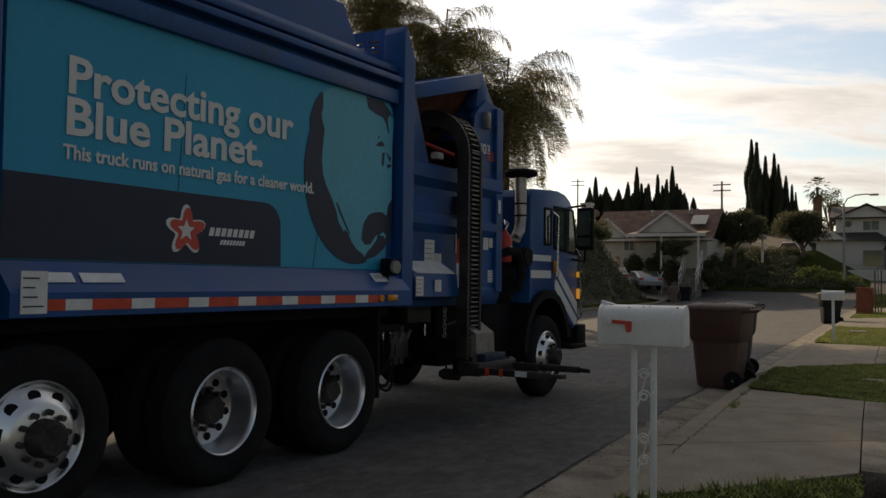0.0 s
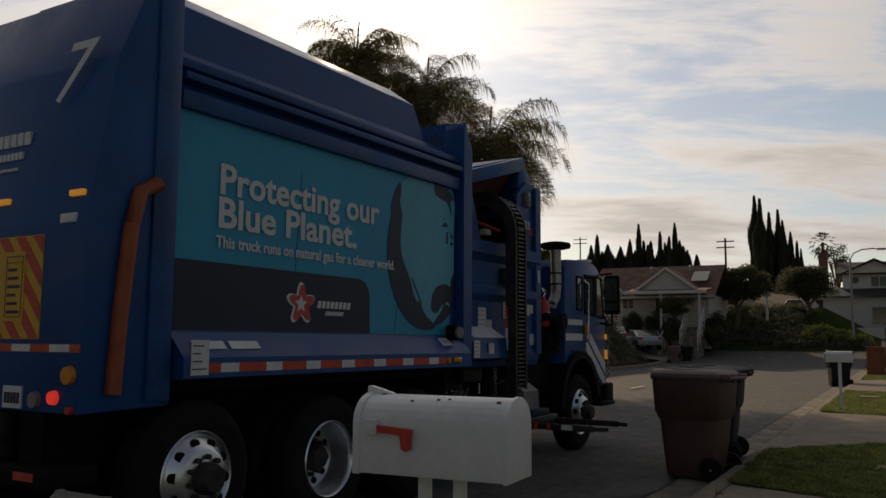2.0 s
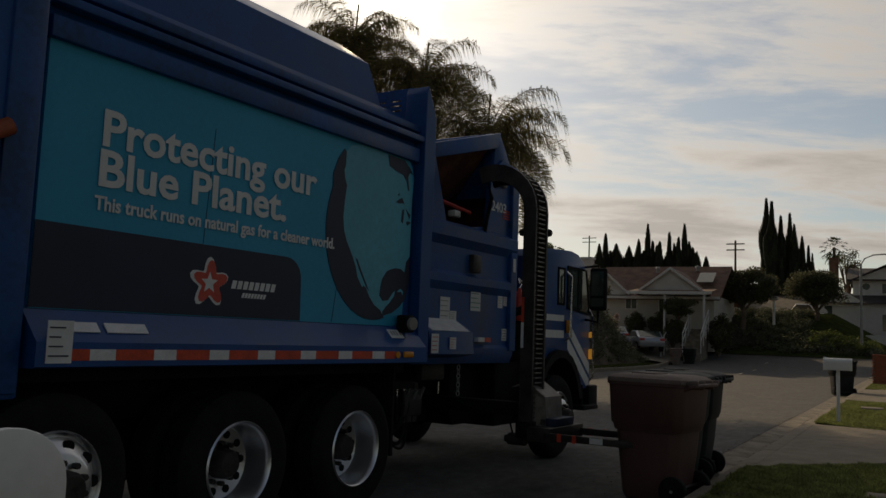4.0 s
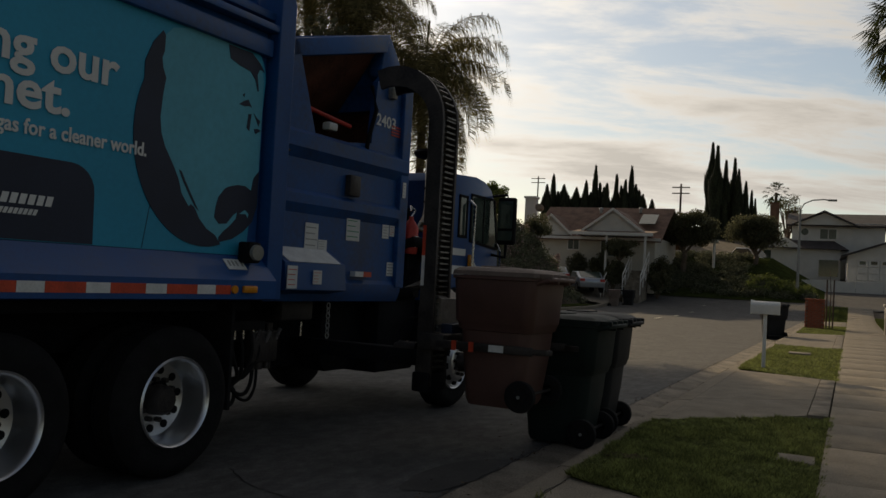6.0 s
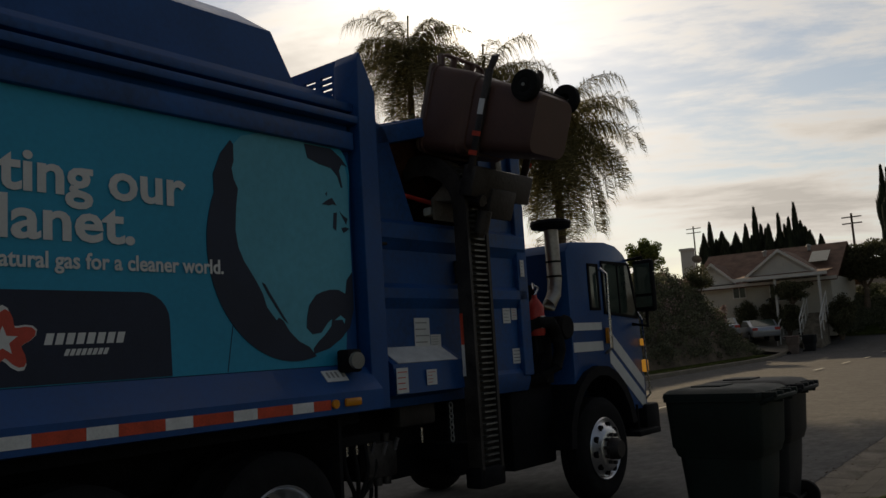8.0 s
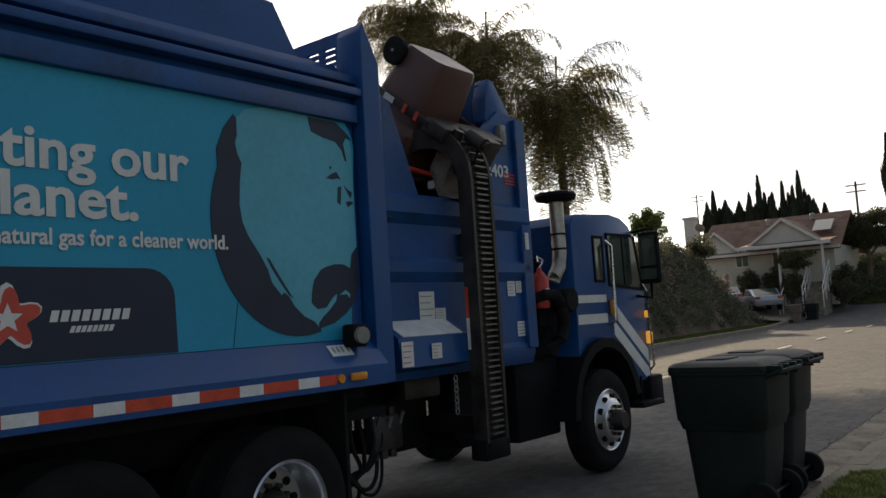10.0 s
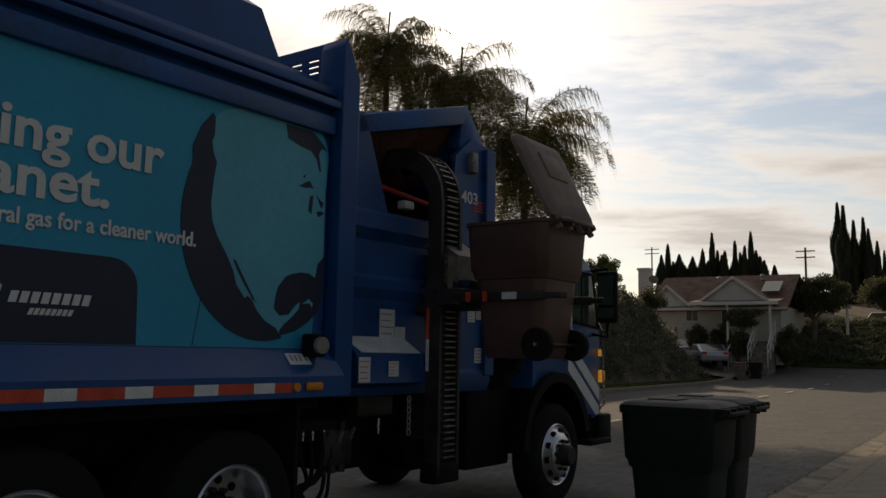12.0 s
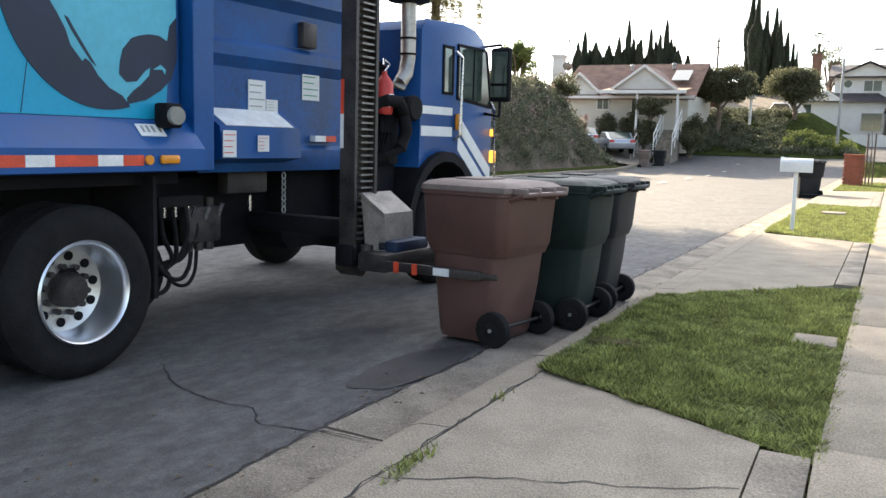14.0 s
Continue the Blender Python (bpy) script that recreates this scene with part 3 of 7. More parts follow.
crack(bm, [(0.01, -0.68), (0.25, -0.59), (0.41, -0.48), (0.62, -0.42), (0.81, -0.36), (1.01, -0.30), (1.33, -0.16)], 0.004)
crack(bm, [(0.052, -3.4), (0.056, -1.6), (0.050, -0.8), (0.054, 0.1), (0.052, 1.06)], 0.006)
ob = part("apron_crack", bm, M_CRACK, None, smooth=0)
for v in ob.data.vertices:
    v.co.z = 0.1375 + 0.045 * max(0, v.co.x) / 1.5 + rise(0, v.co.y)
    v.co.x += veer(v.co.y)
tagged(ob, "thin dark cracks in the driveway concrete", "crack", kind="structure")
path = thing("footpath", Matrix(), "pale concrete footpath in square slabs", "footpath", kind="structure")
bm = B()
box(bm, 1.562, 2.95, 0.006, 1.494, -0.06, 0.178, 0.004)
s0 = part("slab", bm, M_CONC, path)
for i in range(46):
    o = s0 if i == 0 else new("slab", s0.data)
    o.parent = path
    y = -13 + 1.5 * i
    o.location = (veer(y), y, rise(0, y) + random.uniform(-0.003, 0.003))
    o.rotation_euler = (math.atan((rise(0, y + 1.5) - rise(0, y)) / 1.5), 0, -0.024 if i >= 9 else 0)
for k, (a, b) in enumerate(APRONS):
    lo, hi = a + SKEWS[k][0] + 0.06, b + SKEWS[k][1] - 0.06
    n = max(1, round((hi - lo) / 1.5))
    for i in range(n):
        bm = B()
        y0, y1 = lo + (hi - lo) * i / n, lo + (hi - lo) * (i + 1) / n
        box(bm, 1.345, 1.545, y0 + 0.006, y1 - 0.006, -0.05 + rise(0, y0), 0.178 + rise(0, y0), 0.004)
        for v in bm.verts:
            v.co.x += veer(v.co.y)
        part("edging_slab", bm, M_GUTTER, path)


BARE = [(1.44, 2.76, 0.15, 0.17), (1.12, 15.65, 0.24, 0.27)]      # covers let into the lawns


def turf(name, y0, y1, y1r, x0, x1, y0r, dens, label):
    base = thing(name, Matrix(), label, "lawn", kind="stuff")
    bm = B()
    prism(bm, [(x0, y0), (x1, y0r), (x1, y1r), (x0, y1)], "z", -0.05, 0.155)
    bmesh.ops.subdivide_edges(bm, edges=bm.edges, cuts=2)
    sway = veer if x0 > -5 else (lambda q: 0.0)
    for v in bm.verts:
        v.co.z += rise(0, v.co.y)
        v.co.x += sway(v.co.y)
    part("soil", bm, M_GRASSBASE, base)
    vs, fs = [], []
    n = int(dens * (x1 - x0) * (max(y1, y1r) - min(y0, y0r)))
    for _ in range(n):
        u = random.uniform(-0.012, 1.015)
        x = x0 + (x1 - x0) * u
        a, b = y0 + (y0r - y0) * u, y1 + (y1r - y1) * u
        fr = 0.05 * noise.noise((x * 5, a, 1.0)) + 0.04
        y = a - fr + (b - a + 2 * fr) * random.random()
        nn = noise.noise((x * 2.3, y * 2.3, 0.5)) + 0.8 * noise.noise((x * 11, y * 11, 3))
        h = 0.030 * max(0.3, 1.05 + 1.0 * nn) * random.uniform(0.6, 1.5)
        w, an, le = random.uniform(0.004, 0.010), random.uniform(0, 6.28), random.uniform(-0.05, 0.05)
        c, s = math.cos(an) * w, math.sin(an) * w
        z = 0.153 + rise(0, y)
        x += sway(y)
        if any(abs(x - cx) < hx and abs(y - cy) < hy for cx, cy, hx, hy in BARE):
            continue
        k = len(vs)
        vs += [(x - c, y - s, z), (x + c, y + s, z), (x + le, y + random.uniform(-0.05, 0.05), z + h)]
        fs.append((k, k + 1, k + 2))
    mesh_part("blades", vs, fs, M_GRASS, base)


turf("verge_lawn", -14, -4.97, -3.62, 0.054, 1.335, -14, 1500, "short green verge grass beside the driveway")
turf("verge_lawn", 1.17, 3.95, 5.4, 0.054, 1.56, 0.33, 15000, "short green verge lawn between kerb and footpath")
turf("verge_lawn", 10.75, 18.6, 18.6, 0.054, 1.56, 9.85, 3500, "sunlit green verge lawn under a post box")
turf("verge_lawn", 27.4, 36.5, 36.5, 0.054, 1.56, 27.4, 1200, "sunlit verge lawn further down the street")
turf("verge_lawn", 44, 56, 56, 0.054, 1.56, 44, 500, "sunlit verge lawn further down the street")
turf("front_lawn", -14, 50, 50, 2.97, 7.5, -14, 260, "green front lawn beside the footpath")
turf("far_verge", -14, 47, 47, -13.2, -11.37, -14, 260, "thin strip of verge grass along the far kerb")


weeds = thing("joint_weeds", Matrix(), "small tufts of weed growing in the driveway joint", "weeds", kind="stuff")
vs, fs = [], []
for cx, cy, n in ((0.10, -0.50, 70), (0.12, -0.38, 50), (0.13, -0.62, 30), (1.55, 0.15, 60), (1.55, -0.2, 50), (1.55, -0.6, 30), (0.07, 0.55, 18)):
    for _ in range(n):
        x, y = cx + random.gauss(0, 0.018), cy + random.gauss(0, 0.06)
        a, h = random.uniform(0, 6.28), random.uniform(0.012, 0.045)
        c, d = math.cos(a) * 0.005, math.sin(a) * 0.005
        k = len(vs)
        vs += [(x - c, y - d, 0.136), (x + c, y + d, 0.136), (x + random.gauss(0, 0.02), y + random.gauss(0, 0.02), 0.14 + h)]
        fs.append((k, k + 1, k + 2))
mesh_part("tufts", vs, fs, M_GRASS, weeds)
scrape = thing("bare_scrape", Matrix(), "small scrape of bare brown soil and dead grass in the lawn", "bare soil", kind="stuff")
vs, fs = [], []
for _ in range(260):
    x, y = 0.33 + random.gauss(0, 0.07), 1.92 + random.gauss(0, 0.06)
    a, s = random.uniform(0, 6.28), random.uniform(0.008, 0.022)
    c, d = math.cos(a) * s, math.sin(a) * s
    z = 0.158 + random.uniform(0, 0.03)
    k = len(vs)
    vs += [(x - c, y - d, z), (x + d * 0.4, y - c * 0.4, z + 0.004), (x + c, y + d, z + random.uniform(-0.004, 0.012)), (x - d * 0.4, y + c * 0.4, z)]
    fs.append((k, k + 1, k + 2, k + 3))
mesh_part("crumbs", vs, fs, M_LITTER, scrape)


# fallen leaves and grit along the kerb
lit = thing("leaf_litter", Matrix(), "dry brown leaf litter and grit lying in the gutter", "leaf litter", kind="stuff")
vs, fs = [], []
for _ in range(2600):
    y = random.uniform(-6, 14)
    if noise.noise((y * 1.1, 3.3, 0.0)) < random.uniform(-0.35, 0.5):
        continue
    r = random.random()
    x = -0.26 + min(0.03, random.gauss(0, 0.03)) if r < 0.55 else (-0.62 + random.gauss(0, 0.06) if r < 0.85 else random.uniform(-1.7, -0.7))
    z = 0.006 - 0.05 * (1 - min(max((x + 2.0) / 1.40, 0), 1)) + (0.016 if x > -0.68 else 0)
    x += veer(y)
    a, s = random.uniform(0, 6.28), random.uniform(0.006, 0.022)
    c, d = math.cos(a) * s, math.sin(a) * s
    k = len(vs)
    vs += [(x - c, y - d, z), (x + d * 0.5, y - c * 0.5, z + random.uniform(0, 0.008)), (x + c, y + d, z + 0.002), (x - d * 0.5, y + c * 0.5, z + random.uniform(0, 0.008))]
    fs.append((k, k + 1, k + 2, k + 3))
mesh_part("leaves", vs, fs, M_LITTER, lit)


# ---- the refuse truck (its space: x to its right, y ahead, z up; origin below its right-hand reflective strip) ----
truck = thing("refuse_truck", pose(-2.354, 0.165, 0, 0, 0, -4), "blue side-loading refuse truck with a teal banner in the street", "truck")
MIDX = -1.25


def build_wheel(y, z, x_out, dish, twin, side=1):
    """A road wheel; dish -1: deep set as on twin tyres, +1: hub standing out. Its space has its hub at the origin."""
    r = 0.525
    w = 0.29
    bm = B()
    s = side
    prof = [(-w, 0.30), (-w, 0.42), (-w + 0.03, 0.49), (-w + 0.055, r), (-0.225, r), (-0.222, r - 0.014), (-0.210, r - 0.014), (-0.207, r), (-0.155, r), (-0.152, r - 0.014), (-0.140, r - 0.014), (-0.137, r), (-0.06, r), (-0.022, 0.495), (-0.004, 0.45), (0.0, 0.42), (-0.012, 0.34), (-0.02, 0.30)]
    lathe(bm, [(a * s, q) for a, q in prof], "x", 56)
    if twin:
        lathe(bm, [((a - 0.34) * s, q) for a, q in prof], "x", 48)
    wheel = part("wheel", bm, M_RUBBER, truck, "black rubber truck tyre", smooth=35)
    wheel.location = (x_out, y, z)
    bm = B()
    if dish < 0:
        p = [(-0.012, 0.318), (0.0, 0.308), (-0.01, 0.296), (-0.05, 0.288), (-0.18, 0.276), (-0.215, 0.258), (-0.225, 0.12), (-0.225, 0.0)]
    else:
        p = [(-0.012, 0.318), (0.0, 0.308), (-0.01, 0.292), (-0.03, 0.28), (-0.015, 0.262), (0.045, 0.205), (0.055, 0.185), (0.055, 0.0)]
    lathe(bm, [(a * s, q) for a, q in p], "x", 56)
    rim = part("rim", bm, M_ALU, wheel, "polished aluminium rim")
    face = -0.222 if dish < 0 else 0.05
    bm = B()
    for k in range(10):
        a = 2 * math.pi * (k + 0.5) / 10
        rr = 0.205 if dish < 0 else 0.235
        fx = face if dish < 0 else 0.012
        rod(bm, ((fx - 0.02) * s, rr * math.cos(a), rr * math.sin(a)), ((fx + 0.012) * s, rr * math.cos(a), rr * math.sin(a)), 0.029 if dish < 0 else 0.034, seg=14)
    part("hand_hole", bm, M_BLACK, wheel)
    bm = B()
    for k in range(10):
        a = 2 * math.pi * k / 10
        rod(bm, (face * s, 0.145 * math.cos(a), 0.145 * math.sin(a)), ((face + 0.045) * s, 0.145 * math.cos(a), 0.145 * math.sin(a)), 0.019, seg=6)
    lathe(bm, [((face - 0.01) * s, 0.112), ((face + 0.09) * s, 0.105), ((face + 0.12) * s, 0.085), ((face + 0.12) * s, 0.0)], "x", 24)
    part("hub", bm, M_STEEL, wheel, "dark greasy hub and nuts")
    return wheel


WHEELS = []
for yy, zz, xo, dd, tw in ((-0.02, 0.475, -0.10, -1, True), (-1.37, 0.475, -0.10, -1, True), (-2.86, 0.52, -0.06, 1, False), (4.36, 0.475, -0.2, 1, False)):
    WHEELS.append(build_wheel(yy, zz, xo, dd, tw))
    WHEELS.append(build_wheel(yy, zz, 2 * MIDX - xo - (0.35 if yy > 3 else 0.0), dd, tw, -1))

# container
bm = B()
prism(bm, [(-0.20, 1.35), (-0.20, 3.30), (-0.34, 3.58), (-2.16, 3.58), (-2.30, 3.30), (-2.30, 1.35)], "y", -3.08, 0.80)
container = part("container", bm, M_BLUE, truck, "deep blue painted steel container")
bm = B()
hump = [(-0.36, 3.57), (-0.40, 3.96), (-0.64, 4.14), (-1.86, 4.14), (-2.10, 3.96), (-2.14, 3.57)]
prism(bm, hump, "y", -3.08, 0.45)
for v in bm.verts:          # the front end is cut back
    if v.co.y > 0.4 and v.co.z > 3.88:
        v.co.y -= 0.30 if v.co.z > 4.0 else 0.18
part("roof_hump", bm, M_BLUE, truck)
for q in ((-0.26, -0.10, -3.06, 0.86, 3.30, 3.36, 0.012), (-0.30, -0.15, -3.06, 0.86, 3.40, 3.47, 0.015), (-0.25, -0.13, -3.06, 0.80, 3.10, 3.235, 0.01), (-2.38, -2.26, -3.06, 0.86, 3.2, 3.5, 0.02)):
    bm = B()
    box(bm, *q)
    part("top_rail", bm, M_BLUE2, truck)
bm = B()
prism(bm, [(-0.19, 1.52), (-0.165, 1.52), (0.0, 1.34), (0.0, 1.20), (-0.03, 1.19), (-0.19, 1.19)], "y", -3.08, 0.84)
part("skirt_ledge", bm, M_BLUE, truck)
bm = B()
prism(bm, [(-2.31, 1.52), (-2.335, 1.52), (-2.5, 1.34), (-2.5, 1.20), (-2.47, 1.19), (-2.31, 1.19)], "y", -3.08, 0.84)
part("skirt_ledge", bm, M_BLUE, truck)
bm = B()
prism(bm, [(0.825, 1.19), (0.825, 3.30), (0.83, 3.80), (0.86, 3.87), (1.01, 3.58), (1.01, 1.19)], "x", -0.34, -0.09, 0.008)
part("corner_post", bm, M_BLUE, truck, smooth=20)
bm = B()
prism(bm, [(0.825, 1.19), (0.825, 3.30), (0.83, 3.80), (0.86, 3.87), (1.01, 3.58), (1.01, 1.19)], "x", -2.41, -2.16)
part("corner_post", bm, M_BLUE, truck, "heavy blue corner post of the container")
bm = B()        # slotted screen across the front of the container
for z0, z1 in ((3.40, 3.625), (3.649, 3.675), (3.699, 3.725), (3.749, 3.775), (3.799, 3.90)):
    box(bm, -2.2, -0.33, 0.93, 0.96, z0, z1)
for k in range(10):
    xx = -0.44 - k * 0.19
    box(bm, xx - 0.03, xx + 0.03, 0.932, 0.958, 3.61, 3.81)
part("screen", bm, M_BLUE2, truck, "slotted blue steel screen")

# banner
bm = B()
outl = [(-3.04, 1.525), (0.66, 1.525)] + [(0.56 + 0.22 * math.cos(a), 2.9 + 0.26 * math.sin(a)) for a in [i * math.pi / 16 for i in range(9)]] + [(-3.04, 3.185)]
outl[1] = (0.66, 1.525)
prism(bm, outl, "x", -0.205, -0.176)
banner = part("banner", bm, M_TEAL, truck, "teal printed vinyl banner", smooth=0)
bm = B()
pan = [(-3.04, 1.53), (-0.75, 1.53), (-0.76, 1.85)] + [(-0.94 + 0.18 * math.cos(a), 1.85 + 0.17 * math.sin(a)) for a in [i * math.pi / 12 for i in range(7)]] + [(-3.04, 2.03)]
prism(bm, pan, "x", -0.18, -0.172)
part("dark_panel", bm, M_NAVY, banner, smooth=0)
# the printed globe: a dark disc with a paler face and two land shapes, cut by the banner's end
GY, GZ = 0.20, 2.335
LAND_EDGE = [(-0.267, 2.99), (-0.268, 2.88), (-0.285, 2.83), (-0.272, 2.764), (-0.240, 2.70), (-0.248, 2.654), (-0.259, 2.578), (-0.270, 2.43), (-0.252, 2.32), (-0.211, 2.232), (-0.168, 2.173), (-0.118, 2.103),
             (-0.068, 2.021), (-0.036, 1.931), (0.04, 1.845), (0.06, 1.865), (0.097, 1.843), (0.148, 1.77), (0.225, 1.703), (0.318, 1.662), (0.365, 1.612)]
bm = B()
left = [(-0.29, 3.015), (-0.369, 2.917), (-0.429, 2.776)] + [(GY + 0.69 * math.cos(a), GZ + 0.765 * math.sin(a)) for a in [math.radians(d) for d in range(155, 286, 5)]]
prism(bm, left + LAND_EDGE[::-1], "x", -0.181, -0.1705)
part("globe_rim", bm, M_NAVY, banner, smooth=0)
bm = B()
face = [(0.60, 3.09), (0.72, 3.03), (0.755, 2.9), (0.757, 2.2), (0.752, 1.9), (0.70, 1.79), (0.60, 1.70), (0.48, 1.64), (0.365, 1.612)]
prism(bm, face + LAND_EDGE[::-1] + [(-0.20, 3.06), (-0.05, 3.10), (0.3, 3.10)], "x", -0.181, -0.1735)
part("globe_face", bm, M_TEAL2, banner, smooth=0)
LANDS = [[(0.36, 1.612), (0.50, 1.645), (0.62, 1.71), (0.71, 1.79), (0.757, 1.92), (0.757, 2.19), (0.70, 2.13), (0.68, 2.03), (0.61, 2.058), (0.53, 2.058), (0.45, 2.04), (0.397, 2.019), (0.33, 1.946), (0.307, 1.868), (0.299, 1.792), (0.352, 1.747),
          (0.43, 1.756), (0.498, 1.827), (0.54, 1.852), (0.53, 1.80), (0.46, 1.735), (0.405, 1.698), (0.354, 1.648)],
         [(-0.071, 2.095), (-0.047, 2.085), (-0.007, 2.024), (0.07, 1.916), (0.137, 1.825), (0.10, 1.85), (0.035, 1.934), (-0.03, 2.023)],
         [(0.342, 3.09), (0.371, 2.991), (0.482, 2.96), (0.596, 2.945), (0.655, 2.891), (0.686, 2.811), (0.70, 2.812), (0.672, 2.936), (0.70, 2.985), (0.755, 2.975), (0.70, 3.03), (0.6, 3.09)],
         [(0.489, 2.67), (0.544, 2.706), (0.589, 2.725), (0.631, 2.672), (0.60, 2.678), (0.557, 2.667)],
         [(0.60, 2.615), (0.632, 2.622), (0.625, 2.55), (0.617, 2.487), (0.588, 2.505)],
         [(0.66, 2.63), (0.70, 2.60), (0.737, 2.584), (0.72, 2.54), (0.70, 2.57), (0.68, 2.60)],
         [(0.67, 2.51), (0.69, 2.475), (0.75, 2.51), (0.71, 2.52)],
         [(0.525, 2.75), (0.545, 2.765), (0.54, 2.735)]]
for outline in LANDS:
    bm = B()
    prism(bm, outline, "x", -0.18, -0.170)
    part("land", bm, M_NAVY, banner, smooth=0)
bm = B()
prism(bm, [(0.56, 1.84), (0.62, 1.875), (0.664, 1.847), (0.655, 1.815), (0.635, 1.845)], "x", -0.18, -0.1690)
part("lake", bm, M_TEAL2, banner, smooth=0)
for yy, lean, z0, z1 in ((-1.79, 0.05, 2.03, 2.85), (-0.36, 0.05, 1.53, 1.83)):
    bm = B()        # creases where the vinyl bridges the panel joints
    prism(bm, [(yy, z0), (yy + 0.004, z0), (yy + 0.004 + lean, z1), (yy + lean, z1)], "x", -0.178, -0.1735)
    part("crease", bm, M_NAVY, banner, smooth=0)
X = -0.1685
letters("Protecting our", 0.318, Matrix.Translation((X, -2.662, 2.548)) @ SIDE, M_PRINTW, banner, bold=0.0075, width=2.012)
letters("Blue Planet.", 0.318, Matrix.Translation((X, -2.672, 2.296)) @ SIDE, M_PRINTW, banner, bold=0.0075, width=1.675)
letters("This truck runs on natural gas for a cleaner world.", 0.124, Matrix.Translation((X, -2.672, 2.142)) @ SIDE, M_PRINTW, banner, bold=0.0028, width=2.30)
bm = B()        # maker's mark: a five-lobed star and two bars
star = []
for i in range(40):
    a = math.pi / 2 + 2 * math.pi * i / 40
    star.append((-1.715 + 0.17 * (0.82 + 0.26 * math.cos(5 * (a - math.pi / 2))) * math.cos(a), 1.760 + 0.17 * (0.82 + 0.26 * math.cos(5 * (a - math.pi / 2))) * math.sin(a)))
prism(bm, star, "x", -0.18, -0.1695)
part("mark", bm, M_PRINTW, banner, smooth=0)
bm = B()
prism(bm, [(-1.715 + (y + 1.73) * 0.88, 1.760 + (z - 1.760) * 0.88) for y, z in star], "x", -0.18, -0.1675)
part("mark", bm, M_PRINTR, banner, smooth=0)
bm = B()
sm = [(-1.715 + (0.078 if i % 2 == 0 else 0.034) * math.cos(math.pi / 2 + i * math.pi / 5), 1.760 + (0.078 if i % 2 == 0 else 0.034) * math.sin(math.pi / 2 + i * math.pi / 5)) for i in range(10)]
prism(bm, sm, "x", -0.18, -0.1655)
sl = 0.015
for (a, b, c, d, n) in ((-1.505, -1.045, 1.735, 1.795, 8), (-1.40, -1.15, 1.675, 1.71, 8)):
    st = (b - a) / n
    for i in range(n):
        prism(bm, [(a + i * st, c), (a + i * st + st * 0.72, c), (a + i * st + st * 0.72 + sl, d), (a + i * st + sl, d)], "x", -0.18, -0.1695)
part("mark", bm, M_PRINTW, banner, smooth=0)

# reflective strip, lamps, stickers on the skirt
for k in range(7):
    for off, ln, mt in ((0.0, 0.176, M_TAPEW), (-0.279, 0.277, M_TAPER)):
        bm = B()
        box(bm, -0.003, 0.003, -0.457 * k + off, -0.457 * k + off + ln, 1.235, 1.30)
        part("tape", bm, mt, truck, smooth=0)
bm = B()
box(bm, -0.003, 0.003, 0.178, 0.33, 1.235, 1.30)
part("tape", bm, M_TAPER, truck, smooth=0)
bm = B()
box(bm, 0.0, 0.03, 0.45, 0.60, 1.245, 1.30, 0.012)
part("marker_lamp", bm, M_AMBER, truck, "amber marker lamp")
bm = B()
rod(bm, (0.0, 0.365, 1.27), (0.02, 0.365, 1.27), 0.03, seg=16)
part("marker_lamp", bm, M_AMBER, truck)
bm = B()
box(bm, -0.14, -0.02, 0.53, 0.67, 1.47, 1.63, 0.02)
wl = part("work_lamp", bm, M_BLACK, truck)
bm = B()
rod(bm, (-0.03, 0.60, 1.55), (0.012, 0.595, 1.55), 0.062, 0.058, seg=20)
part("lens", bm, M_LENS, wl, "clear dusty lamp lens")


def sticker(y0, y1, z0, z1, x, bars=M_PRINTR, tilt=0.0):
    """A white safety sticker whose small print is plain bars."""
    bm = B()
    box(bm, x - 0.002, x + 0.003, y0, y1, z0, z1)
    st = part("sticker", bm, M_PRINTW, truck, "white safety sticker", smooth=0)
    bm = B()
    h = z1 - z0
    for i in range(4):
        zz = z1 - h * (0.16 + 0.22 * i)
        box(bm, x, x + 0.0055, y0 + 0.012, y1 - 0.012 - random.random() * (y1 - y0) * 0.4, zz - h * 0.025, zz + h * 0.01)
    part("print_bar", bm, bars, st, smooth=0)
    return st


# hopper between container and cab
bm = B()
side = [(1.02, 1.24), (3.22, 1.24), (3.30, 3.52), (2.92, 3.56), (2.66, 3.35), (2.60, 2.72), (1.72, 2.60), (1.40, 3.40), (1.02, 3.62)]
prism(bm, side, "x", -0.42, -0.36)
part("hopper_side", bm, M_BLUE2, truck, "scuffed blue hopper side with a loading notch")
bm = B()
prism(bm, [(1.08, 1.24), (3.22, 1.24), (3.30, 3.75), (1.08, 3.85)], "x", -2.3, -2.24)
part("hopper_side", bm, M_BLUE2, truck, "plain blue hopper side")
bm = B()        # pressed ribs along the side
for z0, z1, out in ((2.50, 2.62, 0.07), (2.02, 2.10, 0.05), (1.26, 1.33, 0.03)):
    prism(bm, [(-0.37, z0 - 0.10), (-0.36 + out, z0), (-0.36 + out, z1), (-0.37, z1 + 0.05)], "y", 1.12, 3.24)
box(bm, -0.37, -0.31, 3.12, 3.28, 1.3, 3.5, 0.012)
part("rib", bm, M_BLUE2, truck, smooth=22)
bm = B()        # sloping step below the notch
prism(bm, [(-0.37, 1.63), (-0.17, 1.50), (-0.15, 1.27), (-0.37, 1.22)], "y", 1.14, 2.0)
part("step_box", bm, M_BLUE, truck)
bm = B()
